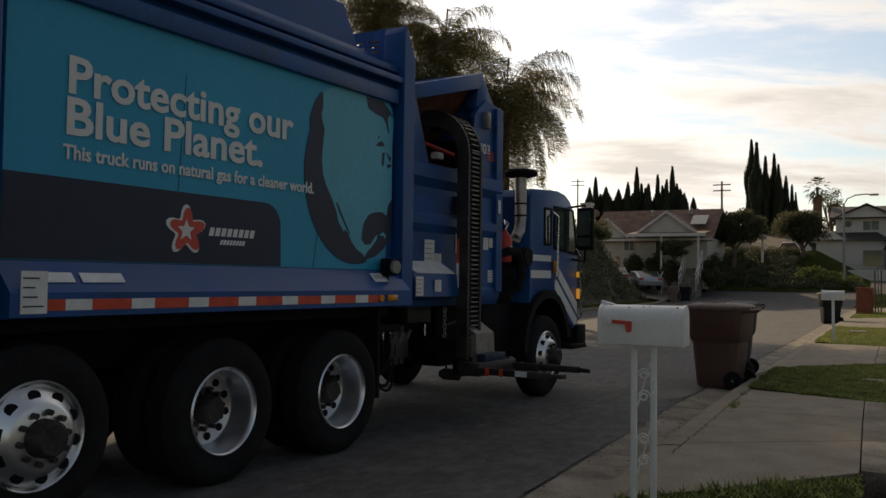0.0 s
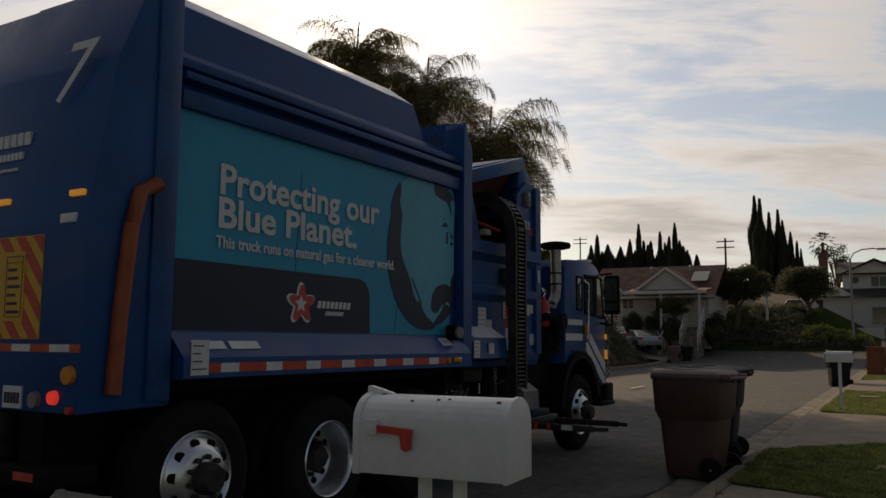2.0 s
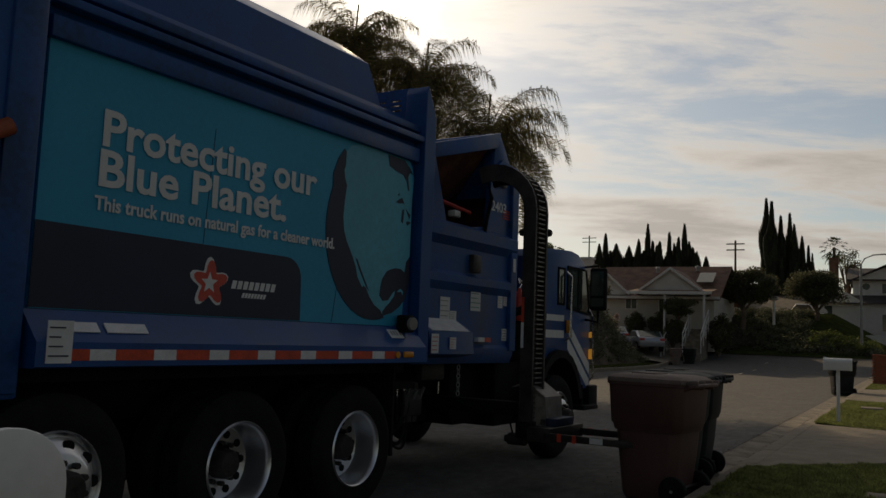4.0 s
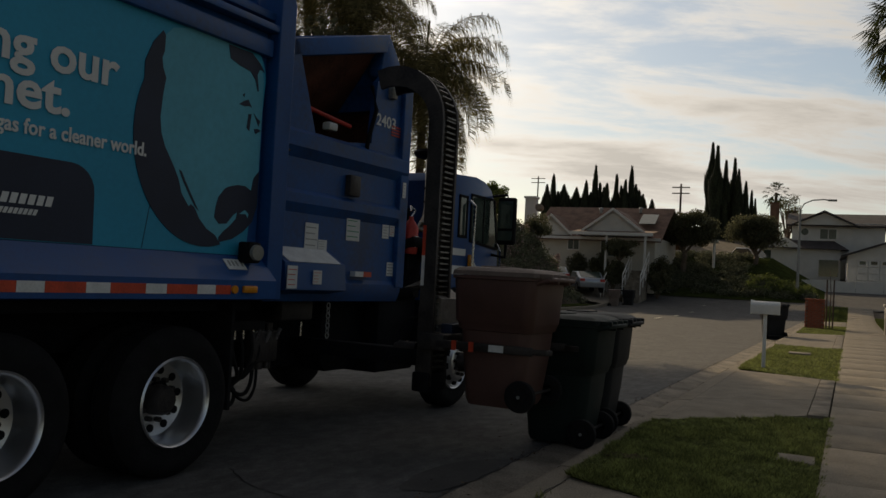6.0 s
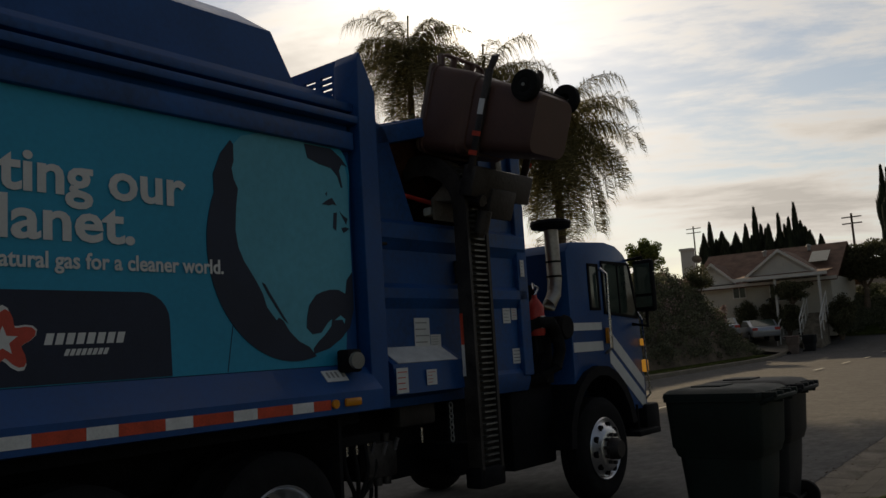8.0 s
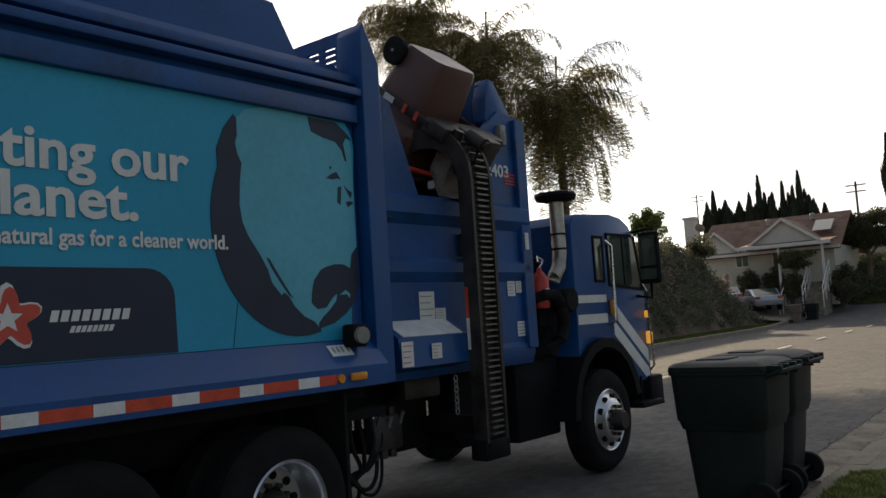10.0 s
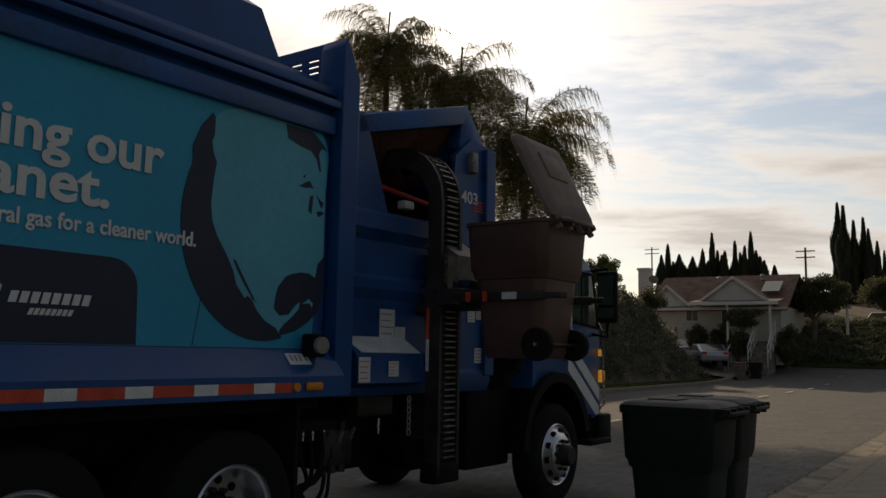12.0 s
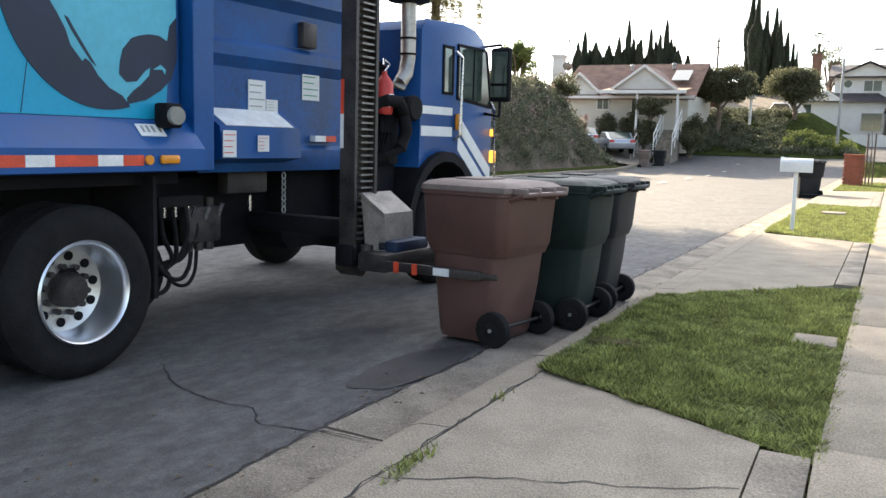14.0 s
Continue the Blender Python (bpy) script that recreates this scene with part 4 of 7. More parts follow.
prism(bm, [(-0.36, 1.632), (-0.168, 1.508), (-0.172, 1.503), (-0.362, 1.626)], "y", 1.20, 1.93)
part("worn_plate", bm, M_TAPEW, truck, "whitened worn plate")
bm = B()        # rusty inside
box(bm, -2.23, -0.5, 1.10, 1.14, 1.3, 3.55)
box(bm, -2.23, -0.43, 3.02, 3.1, 1.3, 3.5)
box(bm, -2.2, -2.15, 1.1, 3.1, 1.3, 3.7)
prism(bm, [(-0.43, 2.58), (-1.1, 2.2), (-2.2, 2.0), (-2.2, 1.9), (-1.1, 2.1), (-0.43, 2.48)], "y", 1.1, 3.1)
part("hopper_lining", bm, M_RUST, truck, "rusty scraped hopper inside")
bm = B()        # hood over the notch: a beam that climbs forward, a roof plate behind it and a cheek at the front
prism(bm, [(1.30, 3.26), (2.80, 3.68), (2.86, 3.88), (1.30, 3.42)], "x", -0.50, -0.36, 0.012)
prism(bm, [(1.14, 3.36), (2.84, 3.84), (2.84, 3.88), (1.14, 3.40)], "x", -2.2, -0.48)
hood = part("hood", bm, M_BLUE2, truck, "blue steel hood over the hopper")
bm = B()
prism(bm, [(2.78, 3.46), (2.80, 3.70), (2.86, 3.88), (2.93, 3.86), (3.30, 3.42), (3.24, 3.30), (2.98, 3.26)], "x", -0.56, -0.40, 0.012)
prism(bm, [(2.84, 3.1), (2.92, 3.1), (2.92, 3.84), (2.84, 3.84)], "x", -2.2, -0.5)
part("hood_cheek", bm, M_BLUE2, truck)
HOODV = [(-0.505, 1.34, 3.27), (-0.505, 2.82, 3.68), (-0.95, 2.82, 3.10), (-0.95, 1.34, 2.86), (-0.53, 1.34, 3.30), (-0.53, 2.82, 3.71), (-0.975, 2.82, 3.13), (-0.975, 1.34, 2.89)]
mesh_part("chute_plate", HOODV, [(0, 1, 2, 3), (7, 6, 5, 4), (0, 4, 5, 1), (1, 5, 6, 2), (2, 6, 7, 3), (3, 7, 4, 0)], M_RUST, hood, "rust-brown plate inside the hood")
bm = B()        # work lamp and camera in the mouth, with a red bar and a hose
box(bm, -0.62, -0.52, 2.12, 2.26, 2.78, 2.86, 0.02)
part("work_lamp", bm, M_WHITE, truck, "small white work lamp")
bm = B()
rod(bm, (-0.62, 1.78, 2.96), (-0.50, 2.42, 2.86), 0.022)
part("stay_bar", bm, M_RED, truck, "faded red stay bar")
bm = B()
tube(bm, [(-0.40, 2.62, 3.30), (-0.32, 2.60, 3.05), (-0.33, 2.50, 2.75), (-0.38, 2.52, 2.45)], 0.022, 8)
part("hose", bm, M_BLACK, truck)
bm = B()
box(bm, -0.42, -0.30, 2.86, 2.96, 3.22, 3.42, 0.02)
part("camera_box", bm, M_STEELG, truck)
bm = B()
box(bm, -0.40, -0.30, 2.20, 2.38, 2.16, 2.36, 0.015)
box(bm, -0.40, -0.32, 1.16, 1.32, 2.44, 2.49, 0.01)
box(bm, -0.36, -0.30, 1.9, 2.1, 1.40, 1.48, 0.01)
part("bracket", bm, M_STEEL, truck)
for args in ((1.62, 1.81, 1.62, 1.86, -0.355), (1.82, 1.95, 1.62, 1.72, -0.355), (1.50, 1.62, 1.32, 1.44, -0.146), (1.13, 1.26, 1.28, 1.47, -0.13)):
    sticker(*args, bars=M_PRINTR if args[4] > -0.2 else M_GALV)
sticker(2.25, 2.47, 1.74, 1.97, -0.355, bars=M_GREENINK)
sticker(-3.02, -2.86, 1.22, 1.46, 0.001, M_NAVY)
bm = B()
prism(bm, [(-0.132, 1.487), (-0.066, 1.415), (-0.062, 1.420), (-0.128, 1.492)], "y", 0.37, 0.57)
lb = part("ledge_label", bm, M_PRINTW, truck, "small white label on the ledge", smooth=0)
bm = B()
for yy in (0.40, 0.44, 0.48, 0.53):
    prism(bm, [(-0.120, 1.4795), (-0.084, 1.4402), (-0.081, 1.4425), (-0.117, 1.4818)], "y", yy, yy + 0.018)
part("print_bar", bm, M_GALV, lb, smooth=0)
for args, ink in (((2.88, 3.00, 1.80, 1.94, -0.355), M_GALV), ((3.02, 3.11, 1.83, 1.94, -0.355), M_PRINTR), ((3.00, 3.16, 1.42, 1.56, -0.355), M_NAVY), ((3.15, 3.21, 2.24, 2.40, -0.303), M_GALV)):
    sticker(*args, bars=ink)
for yy0 in (-2.95, -2.6):
    bm = B()
    prism(bm, [(-0.095, 1.45), (-0.045, 1.395), (-0.041, 1.40), (-0.09, 1.455)], "y", yy0, yy0 + 0.3)
    part("worn_label", bm, M_TAPEW, truck, "torn white label")
for off, mt in ((2.36, M_TAPEW), (2.50, M_TAPER)):
    bm = B()
    box(bm, -0.36, -0.30, off, off + 0.14, 1.40, 1.45)
    part("tape", bm, mt, truck, smooth=0)
letters("2403", 0.165, Matrix.Translation((-0.355, 2.66, 2.925)) @ SIDE, M_PRINTW, truck, width=0.36, bold=0.003)
bm = B()
for i in range(4):
    box(bm, -0.358, -0.352, 2.95, 3.15, 2.86 + i * 0.03, 2.874 + i * 0.03)
part("flag_sticker", bm, M_PRINTR, truck, smooth=0)

# chassis
bm = B()
for xx in (-0.84, -1.72):
    box(bm, xx - 0.05, xx + 0.05, -3.7, 5.2, 0.78, 1.10, 0.01)
for yy in (-3.2, -2.0, -0.7, 0.9, 1.7, 2.9, 3.7, 4.9):
    box(bm, -1.72, -0.84, yy - 0.06, yy + 0.06, 0.85, 1.05)
box(bm, -2.28, -0.22, -3.08, 0.8, 1.10, 1.34)
for yy in (0.0, -1.36, -2.78, 4.36):
    rod(bm, (-2.2, yy, 0.52), (-0.3, yy, 0.52), 0.085)
    rod(bm, (-1.28 - 0.2, yy, 0.52), (-1.28 + 0.2, yy, 0.52), 0.24, seg=18)
part("chassis", bm, M_BLACK, truck, "black oily chassis frame")
bm = B()
box(bm, -1.3, -0.80, 1.55, 2.15, 0.52, 1.18, 0.03)
box(bm, -0.95, -0.42, 3.0, 3.75, 0.42, 1.25, 0.03)
box(bm, -2.2, -1.6, 1.2, 3.4, 0.45, 1.2, 0.03)
part("tank", bm, M_BLACK, truck)
bm = B()
prism(bm, [(2.30, 0.56), (2.40, 0.46), (3.15, 0.46), (3.15, 1.22), (2.30, 1.22)], "x", -1.05, -0.62, 0.02)
part("valve_chest", bm, M_BLACK, truck, "black oily chest below the hopper")
bm = B()
box(bm, -0.62, -0.50, 1.55, 2.0, 0.98, 1.16, 0.02)
part("slide_rail", bm, M_STEEL, truck)
bm = B()
rod(bm, (-2.1, 1.05, 0.36), (-1.0, 1.05, 0.36), 0.3, seg=24)
part("air_tank", bm, M_BLACK, truck)
bm = B()
box(bm, -0.75, -0.12, 0.50, 0.53, 0.36, 1.16)
part("mudflap", bm, M_RUBBER, truck)
bm = B()
for k, (y0, z0) in enumerate(((0.75, 0.95), (0.86, 0.9), (0.97, 0.95), (1.05, 0.88))):
    q = 0.03 * k
    tube(bm, sagged([(-0.35, y0, z0), (-0.33, y0 + 0.01, 0.74), (-0.36, 0.86 + q, 0.56), (-0.39, 0.76 + q, 0.45 + q), (-0.46, 0.66 + q, 0.40 + q), (-0.58, 0.60 + q, 0.50)]), 0.017, 8)
tube(bm, sagged([(-0.42, 0.70, 0.56), (-0.34, 0.62, 0.46), (-0.32, 0.66, 0.35), (-0.33, 0.78, 0.36), (-0.36, 0.83, 0.45), (-0.42, 0.76, 0.53), (-0.5, 0.66, 0.50)]), 0.017, 8)
box(bm, -0.42, -0.32, 0.72, 1.12, 0.93, 1.0)
part("hose", bm, M_RUBBER, truck)
bm = B()
for y0 in (0.78, 0.88, 1.0, 1.62):
    rod(bm, (-0.34, y0, 0.98), (-0.34, y0, 0.86), 0.014)
part("fitting", bm, M_CHROME, truck)
bm = B()
for k in range(7):
    m = pose(-0.33, 2.0, 1.12 - k * 0.045, 0, 0, 90 * (k % 2)) @ Matrix.Rotation(math.pi / 2, 4, "X")
    t = B()
    for a in range(10):
        p, q = 2 * math.pi * a / 10, 2 * math.pi * (a + 1) / 10
        rod(t, (0.018 * math.cos(p), 0.03 * math.sin(p), 0), (0.018 * math.cos(q), 0.03 * math.sin(q), 0), 0.005, seg=5)
    merge(bm, t, 0, m)
part("chain", bm, M_GALV, truck)

# cab
CY0, CY1 = 3.92, 5.42
bm = B()
cab_side = [(CY0, 1.10), (CY0, 2.52), (4.02, 2.62), (4.75, 2.66), (5.0, 2.63), (5.18, 2.55), (5.29, 2.43), (5.36, 2.28), (5.45, 1.75), (5.48, 0.80), (4.98, 0.80), (4.95, 0.98)]
cab_side += [(4.36 + 0.62 * math.cos(a), 0.62 + 0.68 * math.sin(a)) for a in [math.radians(d) for d in (40, 60, 80, 100, 120, 140)]]
prism(bm, cab_side, "x", -2.25, -0.25, 0.03)
cab = part("cab", bm, M_BLUE, truck, "blue cab with white stripes")
bm = B()
arch = [(4.36 + 0.72 * math.cos(a), 0.55 + 0.78 * math.sin(a)) for a in [math.radians(d) for d in range(10, 181, 17)]]
arch += [(4.36 + 0.62 * math.cos(a), 0.55 + 0.68 * math.sin(a)) for a in [math.radians(d) for d in range(180, 9, -17)]]
prism(bm, arch, "x", -0.62, -0.18)
part("fender", bm, M_BLACK, cab, "black wheel arch")
bm = B()
prism(bm, [(4.66, 1.90), (5.40, 1.84), (5.31, 2.36), (5.24, 2.42), (4.66, 2.42)], "x", -0.252, -0.244)
prism(bm, [(4.36, 1.94), (4.52, 1.94), (4.52, 2.38), (4.36, 2.38)], "x", -0.252, -0.244)
part("window", bm, M_GLASS, cab, "dark cab side glass")
bm = B()
for p in ([(4.63, 1.87), (4.66, 1.87), (4.66, 2.44), (4.63, 2.44)], [(4.63, 2.42), (5.26, 2.42), (5.24, 2.45), (4.63, 2.45)], [(5.40, 1.82), (5.43, 1.84), (5.29, 2.44), (5.26, 2.42)], [(4.63, 1.87), (5.42, 1.81), (5.42, 1.84), (4.63, 1.90)],
          [(4.33, 1.91), (4.36, 1.91), (4.36, 2.41), (4.33, 2.41)], [(4.52, 1.91), (4.55, 1.91), (4.55, 2.41), (4.52, 2.41)], [(4.33, 2.38), (4.55, 2.38), (4.55, 2.41), (4.33, 2.41)], [(4.33, 1.91), (4.55, 1.91), (4.55, 1.94), (4.33, 1.94)], [(4.98, 1.88), (5.0, 1.88), (5.0, 2.42), (4.98, 2.42)]):
    prism(bm, p, "x", -0.256, -0.236)
part("window_frame", bm, M_BLACK, cab)
bm = B()
prism(bm, [(5.36, 1.9), (5.46, 1.75), (5.44, 1.9), (5.36, 2.36), (5.28, 2.52)], "x", -2.1, -0.3)
box(bm, -2.05, -0.45, 5.42, 5.50, 1.75, 2.35)
part("windscreen", bm, M_GLASS, cab)
bm = B()
for z0, z1, ya, yb in ((1.70, 1.78, 3.94, 4.55), (1.48, 1.58, 3.94, 4.55)):
    prism(bm, [(ya, z0), (yb, z0), (yb, z1), (ya, z1)], "x", -0.251, -0.2445)
for d in (0.0, 0.22):
    prism(bm, [(4.68, 1.72 - d), (4.68, 1.56 - d), (5.44, 0.98 - d), (5.44, 1.14 - d)], "x", -0.251, -0.2445)
part("stripe", bm, M_PRINTW, cab, "white reflective stripes", smooth=0)
bm = B()
tube(bm, [(-0.24, 4.60, 1.45), (-0.17, 4.60, 1.5), (-0.17, 4.60, 2.3), (-0.24, 4.60, 2.36)], 0.018, 8)
tube(bm, [(-0.24, 5.44, 0.9), (-0.19, 5.45, 0.95), (-0.19, 5.40, 1.8), (-0.24, 5.38, 1.9)], 0.014, 8)
part("grab_rail", bm, M_CHROME, cab, "chrome grab rail")
bm = B()
box(bm, -0.24, -0.20, 4.60, 4.66, 1.55, 1.72, 0.01)
part("side_marker", bm, M_AMBER, cab)
bm = B()
box(bm, -0.26, -0.20, 5.42, 5.50, 1.2, 1.34, 0.015)
box(bm, -0.26, -0.20, 5.42, 5.47, 1.5, 1.58, 0.015)
part("turn_lamp", bm, M_AMBERLIT, cab, "lit amber turn lamp")
bm = B()
box(bm, -2.3, -0.2, 5.35, 5.68, 0.50, 0.84, 0.03)
box(bm, -0.4, -0.12, 4.98, 5.5, 0.52, 0.58, 0.01)
rod(bm, (-0.25, 5.2, 0.55), (-0.25, 5.2, 0.85), 0.02)
part("bumper", bm, M_BLACK, cab)
for sx in (1, -1):
    bm = B()
    cx = -0.06 if sx > 0 else -2.44
    box(bm, cx - 0.12, cx + 0.12, 5.24, 5.33, 1.88, 2.47, 0.03)
    tube(bm, [(-0.27 if sx > 0 else -2.23, 5.25, 2.48), (cx, 5.27, 2.5), (cx, 5.28, 2.44)], 0.016)
    tube(bm, [(-0.27 if sx > 0 else -2.23, 5.28, 1.75), (cx, 5.27, 1.72), (cx, 5.28, 1.9)], 0.02)
    mir = part("mirror", bm, M_BLACK, cab, "black door mirror on a bent arm")
    bm = B()
    box(bm, cx - 0.095, cx + 0.095, 5.225, 5.242, 2.08, 2.42)
    box(bm, cx - 0.095, cx + 0.095, 5.225, 5.242, 1.93, 2.05)
    part("glass", bm, M_GLASS, mir)
# between cab and hopper
bm = B()
tube(bm, [(-0.33, 3.80, 2.78), (-0.33, 3.80, 2.22), (-0.33, 3.77, 2.08), (-0.34, 3.68, 1.97), (-0.40, 3.54, 1.92), (-0.7, 3.5, 1.9)], 0.075, 16)
part("exhaust_pipe", bm, M_STACK, truck, "dulled steel exhaust stack")
bm = B()
lathe(bm, [(2.84, 0.0), (2.84, 0.11), (2.86, 0.20), (2.90, 0.215), (2.93, 0.20), (2.95, 0.1), (2.95, 0.0)], "z", 28, Matrix.Translation((-0.33, 3.80, -0.10)))
for zz in (2.35, 2.5):
    lathe(bm, [(zz, 0.078), (zz, 0.083), (zz + 0.02, 0.083), (zz + 0.02, 0.078)], "z", 20, Matrix.Translation((-0.33, 3.80, -0.1)))
part("rain_cap", bm, M_BLACK, truck)
bm = B()
rod(bm, (-1.2, 3.55, 1.3), (-1.2, 3.55, 2.75), 0.07)
rod(bm, (-0.45, 3.85, 1.72), (-0.75, 3.85, 1.72), 0.13, seg=20)
rod(bm, (-0.5, 3.62, 1.2), (-0.5, 3.62, 1.7), 0.16, seg=20)
box(bm, -2.1, -0.6, 3.45, 3.85, 1.1, 2.2, 0.03)
for k in range(5):
    tube(bm, [(-0.45, 3.4 + k * 0.06, 1.2), (-0.36, 3.42 + k * 0.05, 1.5), (-0.42, 3.5 + k * 0.05, 1.8), (-0.6, 3.55, 1.95)], 0.02, 7)
part("engine_gear", bm, M_BLACK, truck, "black hoses and engine gear behind the cab")
bm = B()
lathe(bm, [(1.70, 0.0), (1.70, 0.075), (1.73, 0.085), (1.98, 0.085), (2.04, 0.05), (2.07, 0.025), (2.10, 0.025), (2.10, 0.0)], "z", 20, Matrix.Translation((-0.36, 3.45, -0.03)))
ext = part("fire_extinguisher", bm, M_RED, truck, "red fire extinguisher")
bm = B()
box(bm, -0.285, -0.272, 3.415, 3.485, 1.74, 1.86)
part("label_plate", bm, M_PRINTW, ext, smooth=0)
bm = B()
tube(bm, [(-0.36, 3.45, 2.06), (-0.36, 3.53, 2.14), (-0.36, 3.43, 2.18), (-0.32, 3.38, 2.12)], 0.012)
part("valve", bm, M_CHROME, ext)

bm = B()        # air cleaner with its cap and wide intake hose
rod(bm, (-0.46, 3.72, 1.74), (-0.20, 3.72, 1.74), 0.115, seg=24)
part("air_cleaner", bm, M_BLACK, truck, "black air cleaner drum")
bm = B()
rod(bm, (-0.20, 3.72, 1.74), (-0.165, 3.72, 1.74), 0.125, 0.11, seg=24)
part("drum_cap", bm, M_RUBBER, truck)
bm = B()
tube(bm, [(-0.45, 3.36, 1.74), (-0.30, 3.42, 1.80), (-0.24, 3.52, 1.79), (-0.24, 3.62, 1.68), (-0.24, 3.66, 1.52), (-0.26, 3.60, 1.36), (-0.32, 3.46, 1.26), (-0.5, 3.38, 1.2)], 0.062, 12)
part("intake_hose", bm, M_RUBBER, truck, "wide black intake hose")
bm = B()
box(bm, -0.42, -0.32, 0.98, 1.30, 0.66, 0.92, 0.02)
for yy in (1.02, 1.12, 1.22):
    rod(bm, (-0.37, yy, 0.60), (-0.37, yy, 0.98), 0.035)
part("valve_block", bm, M_STEEL, truck, "oily dark hydraulic valve block")
for yy, zz in ((1.02, 0.90), (1.15, 0.88), (1.28, 0.90)):
    bm = B()
    rod(bm, (-0.33, yy, zz - 0.05), (-0.29, yy, zz + 0.04), 0.016)
    part("hose_fitting", bm, M_CHROME, truck)
for dy, dz, r in ((0.0, 0.0, 0.016), (0.05, -0.05, 0.013)):
    bm = B()
    tube(bm, sagged([(-0.40, 0.62 + dy, 0.80 + dz), (-0.36, 0.68 + dy, 0.62 + dz), (-0.33, 0.78 + dy, 0.46 + dz), (-0.32, 0.90 + dy, 0.42 + dz), (-0.34, 1.00 + dy, 0.50 + dz), (-0.37, 1.05 + dy, 0.66 + dz)]), r, 8)
    part("hydraulic_hose", bm, M_RUBBER, truck)

# tailgate
bm = B()
tail = [(-3.10, 1.02), (-3.10, 3.95), (-3.36, 3.95), (-3.62, 3.3), (-3.80, 2.2), (-3.80, 1.0)]
prism(bm, tail, "x", -2.42, -0.10, 0.02)
tg = part("tailgate", bm, M_BLUE, truck, "dark blue ribbed tailgate")
bm = B()
box(bm, -0.14, -0.075, -3.32, -3.12, 1.05, 3.92, 0.015)
part("tail_post", bm, M_BLUE2, tg)
bm = B()
box(bm, -2.44, -2.38, -3.32, -3.12, 1.05, 3.92, 0.015)
part("tail_post", bm, M_BLUE2, tg)
bm = B()
tube(bm, [(-0.07, -3.58, 1.12), (-0.06, -3.56, 1.6), (-0.06, -3.50, 2.2), (-0.06, -3.44, 2.42), (-0.06, -3.3, 2.5)], 0.052, 10)
part("strut", bm, M_ORANGE, tg, "faded orange latch strut")
bm = B()
prism(bm, [(-2.05, 1.46), (-0.52, 1.46), (-0.52, 2.13), (-2.05, 2.13)], "y", -3.806, -3.80)
sign = part("warning_sign", bm, M_YELLOW, tg, "yellow and red striped warning sign", smooth=0)


def clip(poly, x0, x1, z0, z1):
    """A flat outline cut to a rectangle."""
    for axis, lim, sign in ((0, x0, 1), (0, x1, -1), (1, z0, 1), (1, z1, -1)):
        out = []
        for p, q in zip(poly, poly[1:] + poly[:1]):
            dp, dq = sign * (p[axis] - lim), sign * (q[axis] - lim)
            if dp >= 0:
                out.append(p)
            if dp * dq < 0:
                f = dp / (dp - dq)
                out.append((p[0] + (q[0] - p[0]) * f, p[1] + (q[1] - p[1]) * f))
        poly = out
        if len(poly) < 3:
            return []
    return poly


bm = B()        # slanting red bands over the whole board, a plain panel with the wording over them
for i in range(13):
    xa = -2.75 + i * 0.19
    q = clip([(xa, 2.16), (xa + 0.095, 2.16), (xa + 0.735, 1.43), (xa + 0.64, 1.43)], -2.045, -0.525, 1.465, 2.125)
    if q:
        prism(bm, q, "y", -3.810, -3.80)
part("red_stripe", bm, M_PRINTR, sign, smooth=0)
bm = B()
box(bm, -1.93, -0.70, -3.812, -3.80, 1.575, 2.03)
part("text_panel", bm, M_YELLOW, sign, smooth=0)
bm = B()
for q in ((-0.90, -0.72, 1.995, 2.0), (-0.90, -0.72, 1.60, 1.605), (-0.90, -0.895, 1.60, 2.0), (-0.725, -0.72, 1.60, 2.0), (-0.90, -0.72, 1.955, 1.96)):
    box(bm, q[0], q[1], -3.814, -3.80, q[2], q[3])
part("label_frame", bm, M_NAVY, sign, smooth=0)
letters("CAUTION", 0.28, Matrix.Translation((-1.84, -3.813, 1.76)) @ REAR, M_NAVY, sign, width=0.84, bold=0.004)
letters("STOPS FREQUENTLY", 0.085, Matrix.Translation((-1.84, -3.813, 1.63)) @ REAR, M_NAVY, sign, width=0.88, bold=0.002)
bm = B()
for i in range(6):
    box(bm, -0.88, -0.745 - 0.02 * (i % 3), -3.814, -3.80, 1.625 + i * 0.055, 1.645 + i * 0.055)
part("small_print", bm, M_NAVY, sign, smooth=0)
bm = B()
for i in range(12):
    box(bm, -1.30 + i * 0.1, -1.30 + i * 0.1 + 0.098, -3.806, -3.80, 1.38, 1.43)
part("tape", bm, M_TAPER, tg, smooth=0)
bm = B()
for i in (1, 2, 5, 6, 9, 10):
    box(bm, -1.30 + i * 0.1, -1.30 + i * 0.1 + 0.098, -3.808, -3.80, 1.382, 1.428)
part("tape", bm, M_TAPEW, tg, smooth=0)
for (xx, zz, rr, mt, nm) in ((-0.33, 1.10, 0.045, M_TAIL, "tail_lamp"), (-0.52, 1.08, 0.055, M_LENS, "reverse_lamp"), (-0.19, 1.24, 0.06, M_AMBER, "turn_lamp"), (-0.16, 1.03, 0.028, M_RED, "reflector")):
    bm = B()
    rod(bm, (xx, -3.80, zz), (xx, -3.83, zz), rr, rr * 0.9, seg=20)
    part(nm, bm, mt, tg)
bm = B()
box(bm, -0.86, -0.66, -3.812, -3.80, 1.02, 1.16)
pl = part("number_plate", bm, M_PRINTW, tg, smooth=0)
bm = B()
for i in range(5):
    box(bm, -0.84 + i * 0.034, -0.816 + i * 0.034, -3.816, -3.80, 1.05, 1.12)
part("plate_bar", bm, M_NAVY, pl, smooth=0)
SL = math.degrees(math.atan2(0.18, 1.1))
bm = B()
